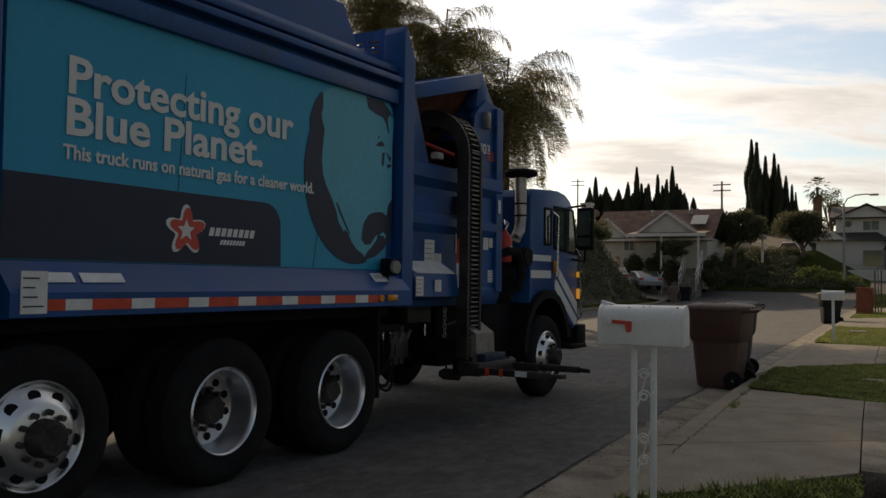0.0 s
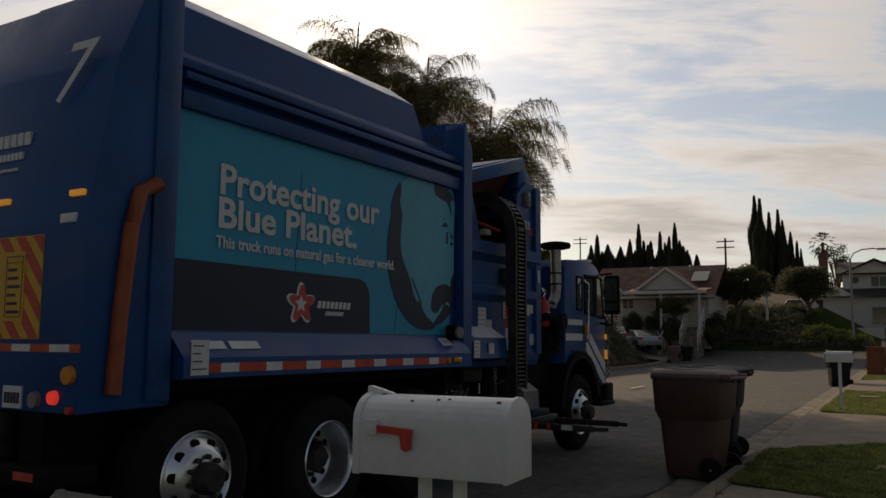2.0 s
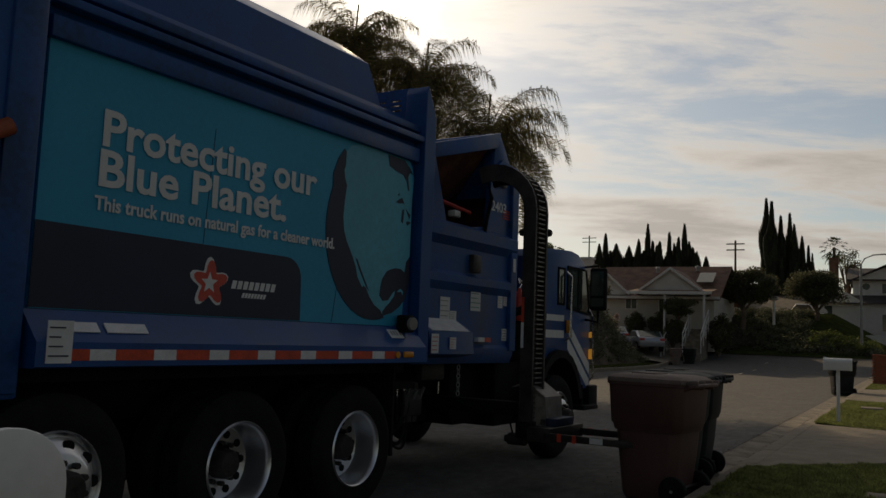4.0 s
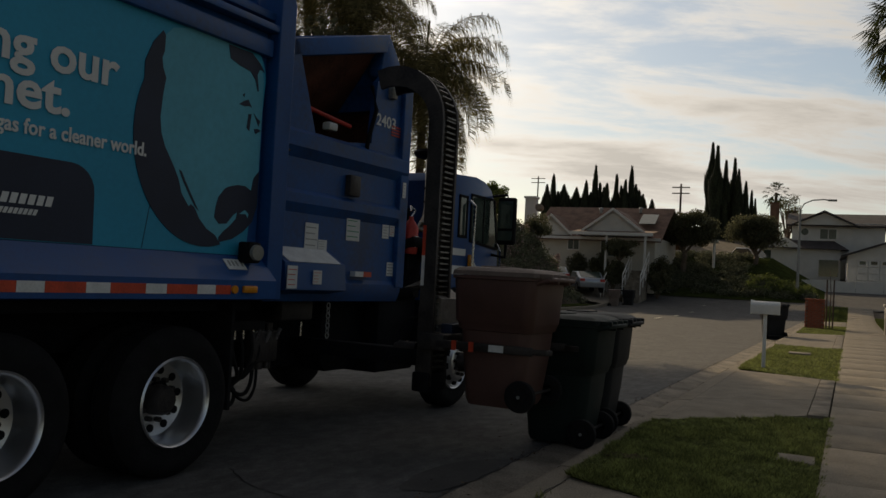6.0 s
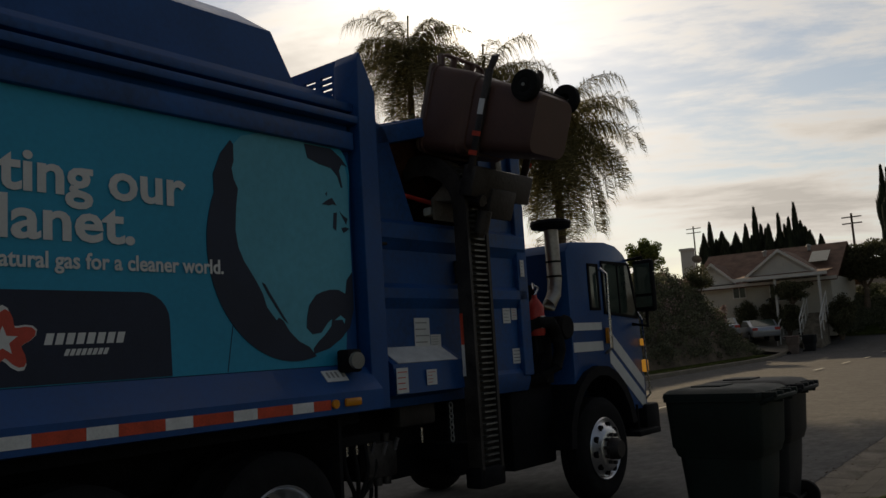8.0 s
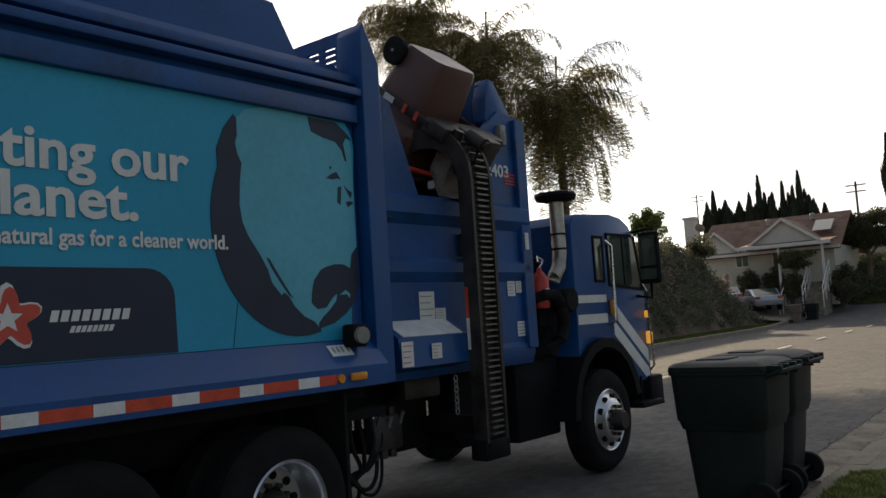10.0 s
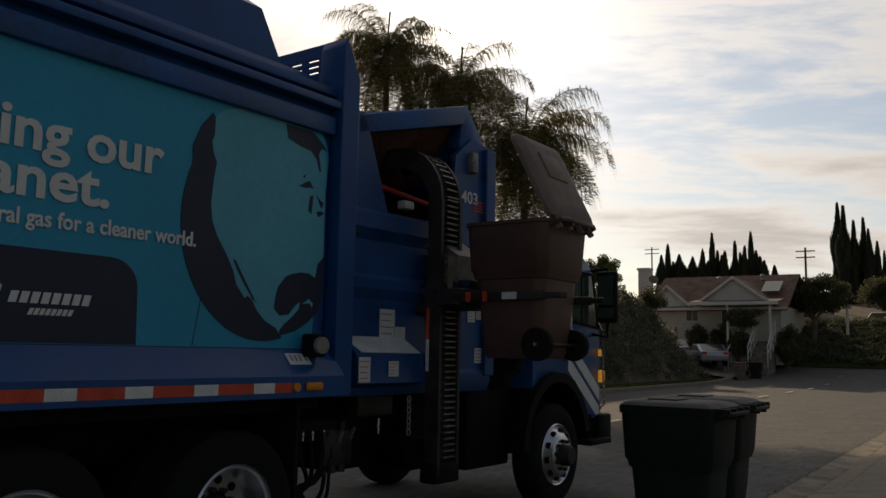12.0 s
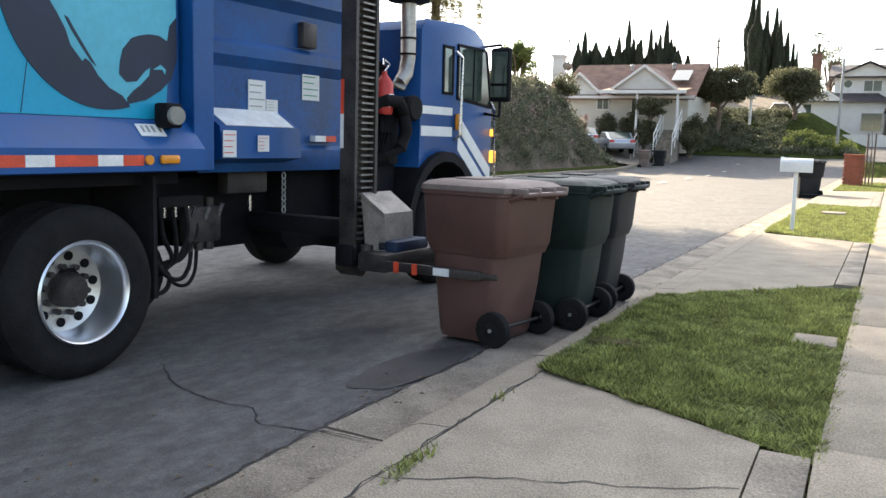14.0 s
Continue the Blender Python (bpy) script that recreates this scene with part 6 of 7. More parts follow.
def queen_palm(x, y, z0, top, reach, label, n=46, seed=1, droop=1.0):
    """A tall palm with arching feather fronds whose leaflets hang."""
    rn = np.random.default_rng(seed)
    th = thing("queen_palm", Matrix.Translation((x, y, z0)), label, "palm tree")
    bm = B()
    h = top - z0
    tube(bm, [(0, 0, -0.3), (0.05, 0, h * 0.3), (0.0, 0.05, h * 0.7), (0, 0, h)], [0.24, 0.19, 0.17, 0.13], 12)
    for k in range(14):
        zz = h * (0.3 + 0.05 * k)
        lathe(bm, [(zz, 0.19), (zz + 0.02, 0.2), (zz + 0.05, 0.185)], "z", 12)
    part("trunk", bm, M_BARK, th)
    vs, fs, stems = [], [], B()
    for k in range(n):
        az = k * 2.39996 + rn.uniform(-0.3, 0.3)
        up = 1.30 - 2.45 * (k / n) + rn.uniform(-0.15, 0.15)      # the oldest hang lowest
        ln = reach * rn.uniform(0.8, 1.12)
        curl = droop * rn.uniform(0.8, 1.3) * (1.0 if up > 0.2 else 0.7)
        p, d, pts = np.array([0, 0, h]), up, []
        m = 18
        for i in range(m):
            pts.append(p.copy())
            d = max(d - (0.03 + 0.0095 * i) * curl, -1.5)
            p = p + ln / m * np.array([math.cos(az) * math.cos(d), math.sin(az) * math.cos(d), math.sin(d)])
        tube(stems, [tuple(q) for q in pts[::3]] + [tuple(pts[-1])], [0.035, 0.028, 0.022, 0.016, 0.012, 0.007, 0.004][:len(pts[::3]) + 1], 4)
        sx, sy = -math.sin(az), math.cos(az)
        thin = rn.uniform(0.75, 1.0)
        for i in range(3, m):
            for j in range(6):
                if rn.random() > thin:
                    continue
                b0 = pts[i - 1] + (pts[i] - pts[i - 1]) * (j / 6)
                f = (i - 1 + j / 6) / m
                ll = reach * 0.27 * (0.35 + 0.65 * math.sin(math.pi * (0.15 + 0.72 * f))) * rn.uniform(0.75, 1.25)
                for s in (-1, 1):       # leaflets stand out on all sides, then their tips hang
                    w0 = rn.uniform(-0.55, 0.12)
                    dr = np.array([sx * s * 0.62 + math.cos(az) * 0.38, sy * s * 0.62 + math.sin(az) * 0.38, w0])
                    mid = b0 + dr * ll * 0.55
                    tip = mid + np.array([dr[0] * 0.45, dr[1] * 0.45, -0.75 + 0.35 * w0]) * ll * rn.uniform(0.5, 0.9)
                    w = (pts[i] - pts[i - 1])
                    w = w / (np.linalg.norm(w) + 1e-9) * 0.0105
                    q = len(vs)
                    vs += [tuple(b0 - w), tuple(b0 + w), tuple(mid + w * 1.25), tuple(mid - w * 1.25), tuple(tip)]
                    fs += [(q, q + 1, q + 2, q + 3), (q + 3, q + 2, q + 4)]
    mesh_part("crown", vs, fs, M_PALM, th)
    part("frond_stem", stems, M_LEAF, th)
    bm = B()
    tube(bm, [(0, 0, h), (0.05, 0.02, h + reach * 0.32), (0.1, 0.03, h + reach * 0.52)], [0.05, 0.04, 0.05], 6)
    part("spear_leaf", bm, M_LEAF, th)
    return th


def fan_palm(x, y, z0, top, r, label, n=70, seed=3, skirt=True, lean=(0, 0), blades=15, spread=2.6):
    rn = np.random.default_rng(seed)
    th = thing("fan_palm", Matrix.Translation((x, y, z0)), label, "palm tree")
    h = top - z0
    bm = B()
    tube(bm, [(0, 0, -0.3), (lean[0] * 0.3, 0, h * 0.35), (lean[0] * 0.7, 0, h * 0.7), (lean[0], 0, h)], [r * 0.16, r * 0.12, r * 0.11, r * 0.10], 12)
    part("trunk", bm, M_BARK, th)
    vs, fs = [], []
    for k in range(n):
        az, t = k * 2.39996, k / n
        el = 1.4 - 2.75 * t if skirt else 1.3 - 1.9 * t
        d = np.array([math.cos(az) * math.cos(el), math.sin(az) * math.cos(el), math.sin(el)])
        base = np.array([lean[0], 0, h]) + d * r * 0.18
        hub = base + d * r * rn.uniform(0.4, 0.55) + np.array([0, 0, -0.1 * r])
        side = np.cross(d, [0, 0, 1.0])
        side /= np.linalg.norm(side) + 1e-9
        q = len(vs)
        w = side * 0.015 * r
        vs += [tuple(base - w), tuple(base + w), tuple(hub + w), tuple(hub - w)]
        fs.append((q, q + 1, q + 2, q + 3))
        for j in range(blades):
            a = (j / (blades - 1) - 0.5) * spread
            dr = d * math.cos(a) + side * math.sin(a) + np.array([0, 0, -0.28 - 0.25 * abs(a)])
            tip = hub + dr * r * 0.5 * rn.uniform(0.85, 1.1)
            n2 = np.cross(dr, d)
            n2 = n2 / (np.linalg.norm(n2) + 1e-9)
            ww = (side * math.cos(a) - d * math.sin(a)) * 0.024 * r
            mid = hub + (tip - hub) * 0.55
            q = len(vs)
            vs += [tuple(hub), tuple(mid - ww), tuple(tip + np.array([0, 0, -0.08 * r])), tuple(mid + ww)]
            fs.append((q, q + 1, q + 2, q + 3))
    mesh_part("crown", vs, fs, M_FANPALM, th)
    return th


def cypress(x, y, z0, top, r, seed, shoulder):
    """A full body that runs into its neighbours up to the shoulder's height, then a slender spire."""
    rn = np.random.default_rng(seed)
    th = thing("cypress", Matrix.Translation((x, y, z0)), "tall dark pointed cypress on the hill", "tree", "cypresses on the hill")
    h = top - z0
    bm = B()
    tube(bm, [(0, 0, -0.5), (0, 0, h * 0.9)], [0.25, 0.03], 6)
    part("trunk", bm, M_BARK, th)
    n = 2600
    t = rn.random(n) ** 0.75
    tc = min((shoulder - z0) / h, 0.9)
    u = np.clip((t - tc) / (1 - tc), 0, 1)
    f = np.clip((t - tc + 0.14) / 0.18, 0, 1)
    rad = r * (0.115 * (1 - u) ** 0.7 + 0.17 * (1 - f * f * (3 - 2 * f))) * (0.85 + 0.2 * np.sin(t * 14 + rn.uniform(0, 6)))
    a = rn.uniform(0, 2 * math.pi, n)
    rr = rad * rn.uniform(0.55, 1.05, n)
    p = np.stack([rr * np.cos(a), rr * np.sin(a), t * h], 1)
    s = h * 0.045 * rn.uniform(0.6, 1.3, n)
    up = np.stack([0.2 * np.cos(a) * s, 0.2 * np.sin(a) * s, s * 1.6], 1)
    sd = np.stack([-np.sin(a) * s * 0.32, np.cos(a) * s * 0.32, 0 * s], 1)
    v = np.stack([p - sd, p + sd, p + up], 1).reshape(-1, 3)
    mesh_part("crown", v.tolist(), np.arange(len(v)).reshape(-1, 3).tolist(), M_CYP, th)


queen_palm(-21.2, 27.0, 0.0, 15.2, 4.0, "tall queen palm with drooping feathery fronds against the sun", 58, 1, 1.1)
queen_palm(-17.5, 27.5, 0.0, 13.0, 3.9, "queen palm with drooping fronds beside a taller one", 56, 5, 1.1)
queen_palm(-13.8, 26.6, 0.0, 9.7, 4.3, "lower queen palm with long hanging fronds beside the street", 66, 2, 1.15)
fan_palm(6.3, 45.0, 0.1, 15.9, 2.7, "tall fan palm with a shaggy skirt beside the footpath", 66, 3, True, (-0.9, 0))
fan_palm(-4.0, 98, 4.0, 12.9, 1.5, "slender distant fan palm", 44, 4, True, (0, 0), 9, 1.3)
k = 0
for x, tp in ((-41.2, 16.7), (-40.6, 18.5), (-39.2, 17.1), (-38.0, 15.7), (-36.6, 16.5), (-35.6, 16.7), (-34.6, 17.3), (-33.5, 19.9), (-32.4, 16.7), (-31.2, 16.9), (-30.0, 18.5), (-29.0, 17.1), (-28.2, 17.5), (-27.6, 19.7), (-26.6, 16.3), (-25.4, 15.3), (-24.2, 14.7)):
    cypress(x, 130 + (k % 3) * 1.5, 5.0, tp, 4.2, 20 + k, 15.0 + 0.5 * (k % 3))
    cypress(x + 0.55, 131 + (k % 3) * 1.5, 5.0, tp - 1.6 - (k % 2), 4.2, 60 + k, 14.8)
    k += 1
for x, tp, r in ((-15.4, 23.4, 1.7), (-14.4, 22.6, 1.8), (-13.2, 20.6, 2.0), (-12.0, 21.0, 1.9), (-11.2, 19.2, 1.8), (-10.2, 17.6, 1.8), (-9.4, 16.4, 1.7), (-8.7, 15.0, 1.6)):
    cypress(x, 131 + (k % 3), 6.0, tp, r * 2.3, 20 + k, tp - 3.4)
    k += 1

# added trees, hidden by the truck: they keep sun off the road beneath it
broad_tree(-19.5, 13.0, 3.0, 5.5, 5.2, (3.4, 3.2, 2.3), M_LEAF, "unseen broad tree added behind the truck to shade the road", 50, 190, 0.26)
broad_tree(-19.0, 19.5, 3.0, 5.2, 5.0, (3.0, 3.0, 2.1), M_LEAF, "unseen spreading tree added on the bank to shade the road", 50, 190, 0.26)

# added sun blocker among the palms; its crown shades the ground under the truck
broad_tree(-18.2, 24.6, 3.0, 7.2, 6.2, (3.1, 3.0, 2.9), M_LEAF, "leafy tree added by the palms to block sun under the truck", 50, 190, 0.24)

# far side: ivy bank, hedges, trees
bank = thing("ivy_bank", Matrix(), "steep bank overgrown with ivy and pale flowers", "bank", kind="stuff")


def bank_h(x, y):
    f = min(max((-12.5 - x) / 3.4, 0), 1)
    e = min(max((49.6 - y) / 3.4, 0), 1) * min(max((y - 6) / 8, 0), 1)
    return 4.6 * f ** 0.8 * e + 0.35 * noise.noise((x * 0.6, y * 0.5, 2.0)) * f


xs, ys = span(-24, -12.3, 0.65), span(4, 51, 1.0)
verts = [(x, y, bank_h(x, y)) for y in ys for x in xs]
nx = len(xs)
mesh_part("soil", verts, [(j * nx + i, j * nx + i + 1, (j + 1) * nx + i + 1, (j + 1) * nx + i) for j in range(len(ys) - 1) for i in range(nx - 1)], M_DIRT, bank)
cc, rr = [], []
for _ in range(760):
    x, y = random.uniform(-17.5, -12.6), random.uniform(22, 49.6)
    cc.append((x, y, bank_h(x, y) + 0.12))
    s = random.uniform(0.35, 0.75)
    rr.append((s, s, s * random.uniform(0.5, 0.9)))
v, f = leaf_cloud(cc, rr, 140, 0.095)
mesh_part("ivy", v, f, M_IVY, bank)
cc, rr = [], []
for _ in range(110):
    x, y = random.uniform(-16.5, -13.0), random.uniform(26, 49)
    cc.append((x, y, bank_h(x, y) + 0.45))
    rr.append((0.3, 0.3, 0.3))
v, f = leaf_cloud(cc, rr, 34, 0.07)
mesh_part("flowers", v, f, M_IVYRED, bank)
bush("shrub", (-15.3, 47.0, 4.9), (1.2, 1.1, 0.9), M_LEAF, "dense dark round shrub on the bank", 24, 160)
bush("shrub", (-17.0, 45.0, 5.0), (1.4, 1.6, 0.9), M_LEAF, "dark shrub on top of the bank", 20, 140)
bush("shrub", (-14.8, 49.0, 2.6), (0.75, 0.7, 0.9), M_IVYRED, "reddish shrub at the end of the bank", 16, 110)
broad_tree(-23.6, 60, 2.0, 5.5, 6.0, (1.7, 1.6, 1.5), M_LEAFL, "light green leafy tree beside a chimney")
hedge = thing("hedge_bank", Matrix(), "planted mound with low hedges at the street's bend", "hedge", kind="stuff")


def mound(x, y):
    e = min(max((x + 12.5) / 3, 0), 1) * min(max((1.2 - x) / 4, 0), 1) * min(max((y - 59.0) / 8, 0), 1) * min(max((76 - y) / 4, 0), 1)
    return 2.3 * e


xs, ys = span(-13, 1.5, 1.0), span(58.5, 77, 1.2)
nx = len(xs)
verts = [(x, y, rise(x, y) + mound(x, y)) for y in ys for x in xs]
mesh_part("soil", verts, [(j * nx + i, j * nx + i + 1, (j + 1) * nx + i + 1, (j + 1) * nx + i) for j in range(len(ys) - 1) for i in range(nx - 1)], M_GRASSBASE, hedge)
cc, rr = [], []
for _ in range(420):
    x, y = random.uniform(-12.3, 0.8), random.uniform(59.3, 68.0)
    if x > -4 and y > 62.5:
        continue
    cc.append((x, y, rise(x, y) + mound(x, y) + 0.2))
    s = random.uniform(0.35, 0.7)
    rr.append((s, s, s * 0.6))
v, f = leaf_cloud(cc, rr, 140, 0.10)
mesh_part("leaves", v, f, M_IVY, hedge)
cc = [(random.uniform(-3.5, 0.6), random.uniform(60, 62.5), 0) for _ in range(60)]
cc = [(x, y, rise(x, y) + mound(x, y) + 0.35) for x, y, _ in cc]
v, f = leaf_cloud(cc, [(0.5, 0.5, 0.4)] * 60, 140, 0.09)
mesh_part("leaves", v, f, M_LEAFL, hedge)
broad_tree(-8.6, 63, 3.0, 3.6, 3.2, (3.1, 2.2, 1.6), M_LEAF, "dark spreading evergreen tree on the mound", 70, 330)
broad_tree(-3.6, 66, 3.2, 3.6, 3.0, (2.7, 2.0, 1.6), M_LEAF, "small round-headed tree on the mound", 56, 330)
broad_tree(-2.2, 86, 4.0, 6.0, 6.0, (1.6, 1.5, 1.6), M_LEAF, "thin ragged tree behind the white house", 14, 110)
broad_tree(12.5, 92, 4.5, 6.0, 5.4, (3.0, 2.6, 2.6), M_LEAF, "dark green tree behind the houses", 30, 150, 0.25)
for (x, y, z, r, h) in ((-15.1, 56.2, 2.6, 0.95, 1.15), (-13.5, 56.2, 2.6, 0.95, 1.15), (-11.6, 54.3, 4.1, 1.5, 0.8), (-12.0, 54.4, 2.3, 0.95, 1.0), (-9.1, 55.4, 2.0, 1.0, 1.2), (-9.2, 57.2, 2.6, 1.0, 1.2)):
    bush("shrub", (x, y, z), (r, r * 0.8, h), M_LEAF, "clipped dark shrub in front of the house", 30, 260, 0.09)


# ---- houses ----
def gable(bm, x0, x1, y0, y1, ze, zr, over=0.35, along="y", th=0.14):
    """A pitched roof over a rectangle: ridge along the given axis."""
    if along == "y":
        xm = (x0 + x1) / 2
        s = (zr - ze) / ((x1 - x0) / 2)
        a = [(x0 - over, ze - over * s), (xm, zr), (x1 + over, ze - over * s), (x1 + over, ze - over * s - th), (xm, zr - th), (x0 - over, ze - over * s - th)]
        prism(bm, a, "y", y0 - over, y1 + over)
    else:
        ym = (y0 + y1) / 2
        s = (zr - ze) / ((y1 - y0) / 2)
        a = [(y0 - over, ze - over * s), (ym, zr), (y1 + over, ze - over * s), (y1 + over, ze - over * s - th), (ym, zr - th), (y0 - over, ze - over * s - th)]
        prism(bm, a, "x", x0 - over, x1 + over)


def window(house, x0, x1, z0, z1, y, bars=1):
    bm = B()
    for q in ((x0 - 0.07, x1 + 0.07, y - 0.05, y + 0.04, z1, z1 + 0.07), (x0 - 0.07, x1 + 0.07, y - 0.07, y + 0.04, z0 - 0.07, z0), (x0 - 0.07, x0, y - 0.05, y + 0.04, z0, z1), (x1, x1 + 0.07, y - 0.05, y + 0.04, z0, z1)):
        box(bm, *q)
    for i in range(bars):
        xx = x0 + (x1 - x0) * (i + 1) / (bars + 1)
        box(bm, xx - 0.025, xx + 0.025, y - 0.04, y + 0.03, z0, z1)
    w = part("window", bm, M_TRIM, house, smooth=0)
    bm = B()
    box(bm, x0, x1, y - 0.02, y + 0.03, z0, z1)
    part("pane", bm, M_GLASS, w, smooth=0)


def barge(house, x0, x1, xm, ze, zr, y):
    bm = B()
    for xa in (x0, x1):
        prism(bm, [(xa, ze), (xm, zr), (xm, zr - 0.2), (xa, ze - 0.2)], "y", y - 0.05, y)
    part("barge_board", bm, M_TRIM, house, smooth=0)


h1 = thing("bungalow", Matrix(), "pale bungalow with a brown shingle roof and white gables", "house")
bm = B()
box(bm, -18.6, -9.7, 57.0, 66.0, 1.0, 5.05)
part("wall", bm, M_STUCCO, h1, smooth=0)
bm = B()
gable(bm, -18.6, -9.7, 57.0, 66.5, 5.05, 7.55, 0.5, "x")
part("roof", bm, M_SHINGLE, h1, smooth=0)
for (xa, xb, zr, y, mtl) in ((-18.6, -16.0, 6.55, 56.6, M_STUCCOW), (-14.7, -10.2, 6.95, 55.6, M_STUCCOW)):
    xm = (xa + xb) / 2
    bm = B()
    prism(bm, [(xa, 5.0), (xb, 5.0), (xb, 5.25), (xm, zr - 0.1), (xa, 5.25)], "y", y, 61)
    part("gable_wall", bm, mtl, h1, smooth=0)
    bm = B()
    gable(bm, xa, xb, y, 61, 5.3, zr, 0.3, "y", 0.1)
    part("gable_roof", bm, M_SHINGLE, h1, smooth=0)
    barge(h1, xa - 0.32, xb + 0.32, xm, 5.12, zr + 0.02, y - 0.3)
    bm = B()
    for i in range(4):
        box(bm, xm - 0.22, xm + 0.22, y - 0.05, y, 5.75 + i * 0.09, 5.81 + i * 0.09)
    part("gable_vent", bm, M_TRIM, h1, smooth=0)
bm = B()
prism(bm, [(54.2, 5.02), (56.6, 5.35), (56.6, 5.45), (54.2, 5.14)], "x", -15.2, -9.4)
part("porch_roof", bm, M_SHINGLE, h1, smooth=0)
bm = B()
box(bm, -15.25, -9.35, 54.12, 54.2, 4.94, 5.16)
part("fascia", bm, M_TRIM, h1, smooth=0)
bm = B()
box(bm, -19.1, -9.2, 56.42, 56.5, 4.72, 4.92)
part("fascia", bm, M_TRIM, h1, smooth=0)
for xx in (-9.9, -12.6):
    bm = B()
    box(bm, xx - 0.07, xx + 0.07, 54.3, 54.44, 2.0, 4.98)
    part("porch_post", bm, M_TRIM, h1, smooth=0)
window(h1, -16.1, -15.3, 4.0, 4.72, 57.0)
window(h1, -13.6, -11.6, 3.6, 4.7, 57.0, 3)
bm = B()
box(bm, -20.0, -19.2, 58.0, 58.8, 2.0, 8.0)
box(bm, -20.08, -19.12, 57.92, 58.88, 7.85, 8.02)
part("chimney", bm, M_STUCCOW, h1, "pale rendered chimney", smooth=0)
bm = B()
rod(bm, (-18.6, 57.2, 6.3), (-18.6, 57.2, 6.9), 0.03)
lathe(bm, [(0.0, 0.0), (0.03, 0.2), (0.1, 0.36)], "y", 16, Matrix.Translation((-18.55, 57.1, 7.0)) @ Matrix.Rotation(0.6, 4, "X"))
part("dish", bm, M_GALV, h1, "grey satellite dish")
bm = B()
prism(bm, [(58.2, 6.06), (59.8, 6.88), (59.8, 6.92), (58.2, 6.10)], "x", -11.2, -10.0)
part("solar_panel", bm, M_GLASS, h1, smooth=0)
for xx, yy, zz in ((-14.6, 60.5, 7.2), (-11.6, 60.8, 7.3)):
    bm = B()
    lathe(bm, [(0, 0.12), (0.3, 0.12), (0.3, 0.2), (0.42, 0.14), (0.45, 0)], "z", 12, Matrix.Translation((xx, yy, zz - 0.2)))
    part("roof_vent", bm, M_GALV, h1)
steps = thing("entry_stairs", Matrix(), "concrete entry steps with white pipe handrails", "stairs")
for i in range(9):
    bm = B()
    box(bm, -10.9, -9.8, 52.6 + i * 0.3, 52.9 + i * 0.3, 0.3, 1.2 + i * 0.17)
    part("step", bm, M_GUTTER, steps, smooth=0)
for xx in (-10.95, -9.75, -12.4):
    bm = B()
    z0, z1 = (1.9, 3.4) if xx > -12 else (1.3, 2.3)
    rod(bm, (xx, 52.6, z0 + 0.3), (xx, 55.2, z1 + 0.5), 0.035)
    rod(bm, (xx, 52.6, z0 - 0.2), (xx, 55.2, z1), 0.025)
    for j in range(4):
        yy = 52.6 + j * 0.87
        zz = z0 + (z1 - z0) * j / 3
        rod(bm, (xx, yy, zz - 1.0), (xx, yy, zz + 0.32 + 0.06 * j), 0.03)
    part("handrail", bm, M_TRIM, steps)

h2 = thing("two_storey_house", Matrix(), "white two-storey house with dark tiled roofs and a garage wing", "house")
bm = B()
box(bm, -1.4, 6.0, 77, 86, 3.0, 7.9)
part("wall", bm, M_STUCCOW, h2, smooth=0)
bm = B()
gable(bm, -1.4, 6.0, 77, 86, 7.85, 9.1, 0.5, "x")
part("roof", bm, M_SHINGLED, h2, smooth=0)
bm = B()
prism(bm, [(-1.2, 7.7), (3.6, 7.7), (1.2, 8.75)], "y", 76.4, 80)
part("gable_wall", bm, M_STUCCOW, h2, smooth=0)
bm = B()
gable(bm, -1.2, 3.6, 76.4, 80, 7.8, 8.95, 0.4, "y", 0.12)
part("gable_roof", bm, M_SHINGLED, h2, smooth=0)
window(h2, 0.9, 2.2, 6.5, 7.35, 77.0)
bm = B()
rod(bm, (-0.35, 76.95, 7.1), (-0.35, 77.02, 7.1), 0.3, seg=20)
part("round_window", bm, M_GLASS, h2)
bm = B()
box(bm, -4.0, 2.6, 75.5, 80, 2.6, 5.6)
part("garage_wall", bm, M_STUCCOW, h2, smooth=0)
bm = B()
prism(bm, [(-4.5, 5.5), (3.2, 5.5), (1.8, 6.5), (-2.6, 6.5)], "y", 75.0, 80)
for v in bm.verts:
    if v.co.z > 6 and v.co.y < 76:
        v.co.y += 2.4
part("garage_roof", bm, M_SHINGLED, h2, smooth=0)
bm = B()
prism(bm, [(-3.3, 5.6), (-0.5, 5.6), (-1.9, 6.5)], "y", 75.2, 77)
part("gable_wall", bm, M_STUCCOW, h2, smooth=0)
bm = B()
box(bm, -3.6, -3.0, 75.46, 75.5, 3.2, 5.3)
box(bm, 0.9, 2.4, 75.46, 75.5, 3.2, 4.6)
part("door", bm, M_GLASS, h2, smooth=0)
bm = B()
box(bm, -3.6, -2.8, 82, 82.8, 5, 10.2)
part("chimney", bm, M_SHINGLE, h2, smooth=0)
h3 = thing("garage_house", Matrix(), "white garage front with a wide panelled door and dark roof", "house")
bm = B()
box(bm, 3.0, 9.5, 69, 76, 2.2, 4.95)
part("wall", bm, M_STUCCOW, h3, smooth=0)
bm = B()
gable(bm, 3.0, 9.5, 69, 76, 4.9, 6.1, 0.5, "y")
part("roof", bm, M_SHINGLED, h3, smooth=0)
bm = B()
prism(bm, [(3.0, 4.9), (9.5, 4.9), (6.25, 6.0)], "y", 68.95, 69.3)
part("gable_wall", bm, M_STUCCOW, h3, smooth=0)
bm = B()
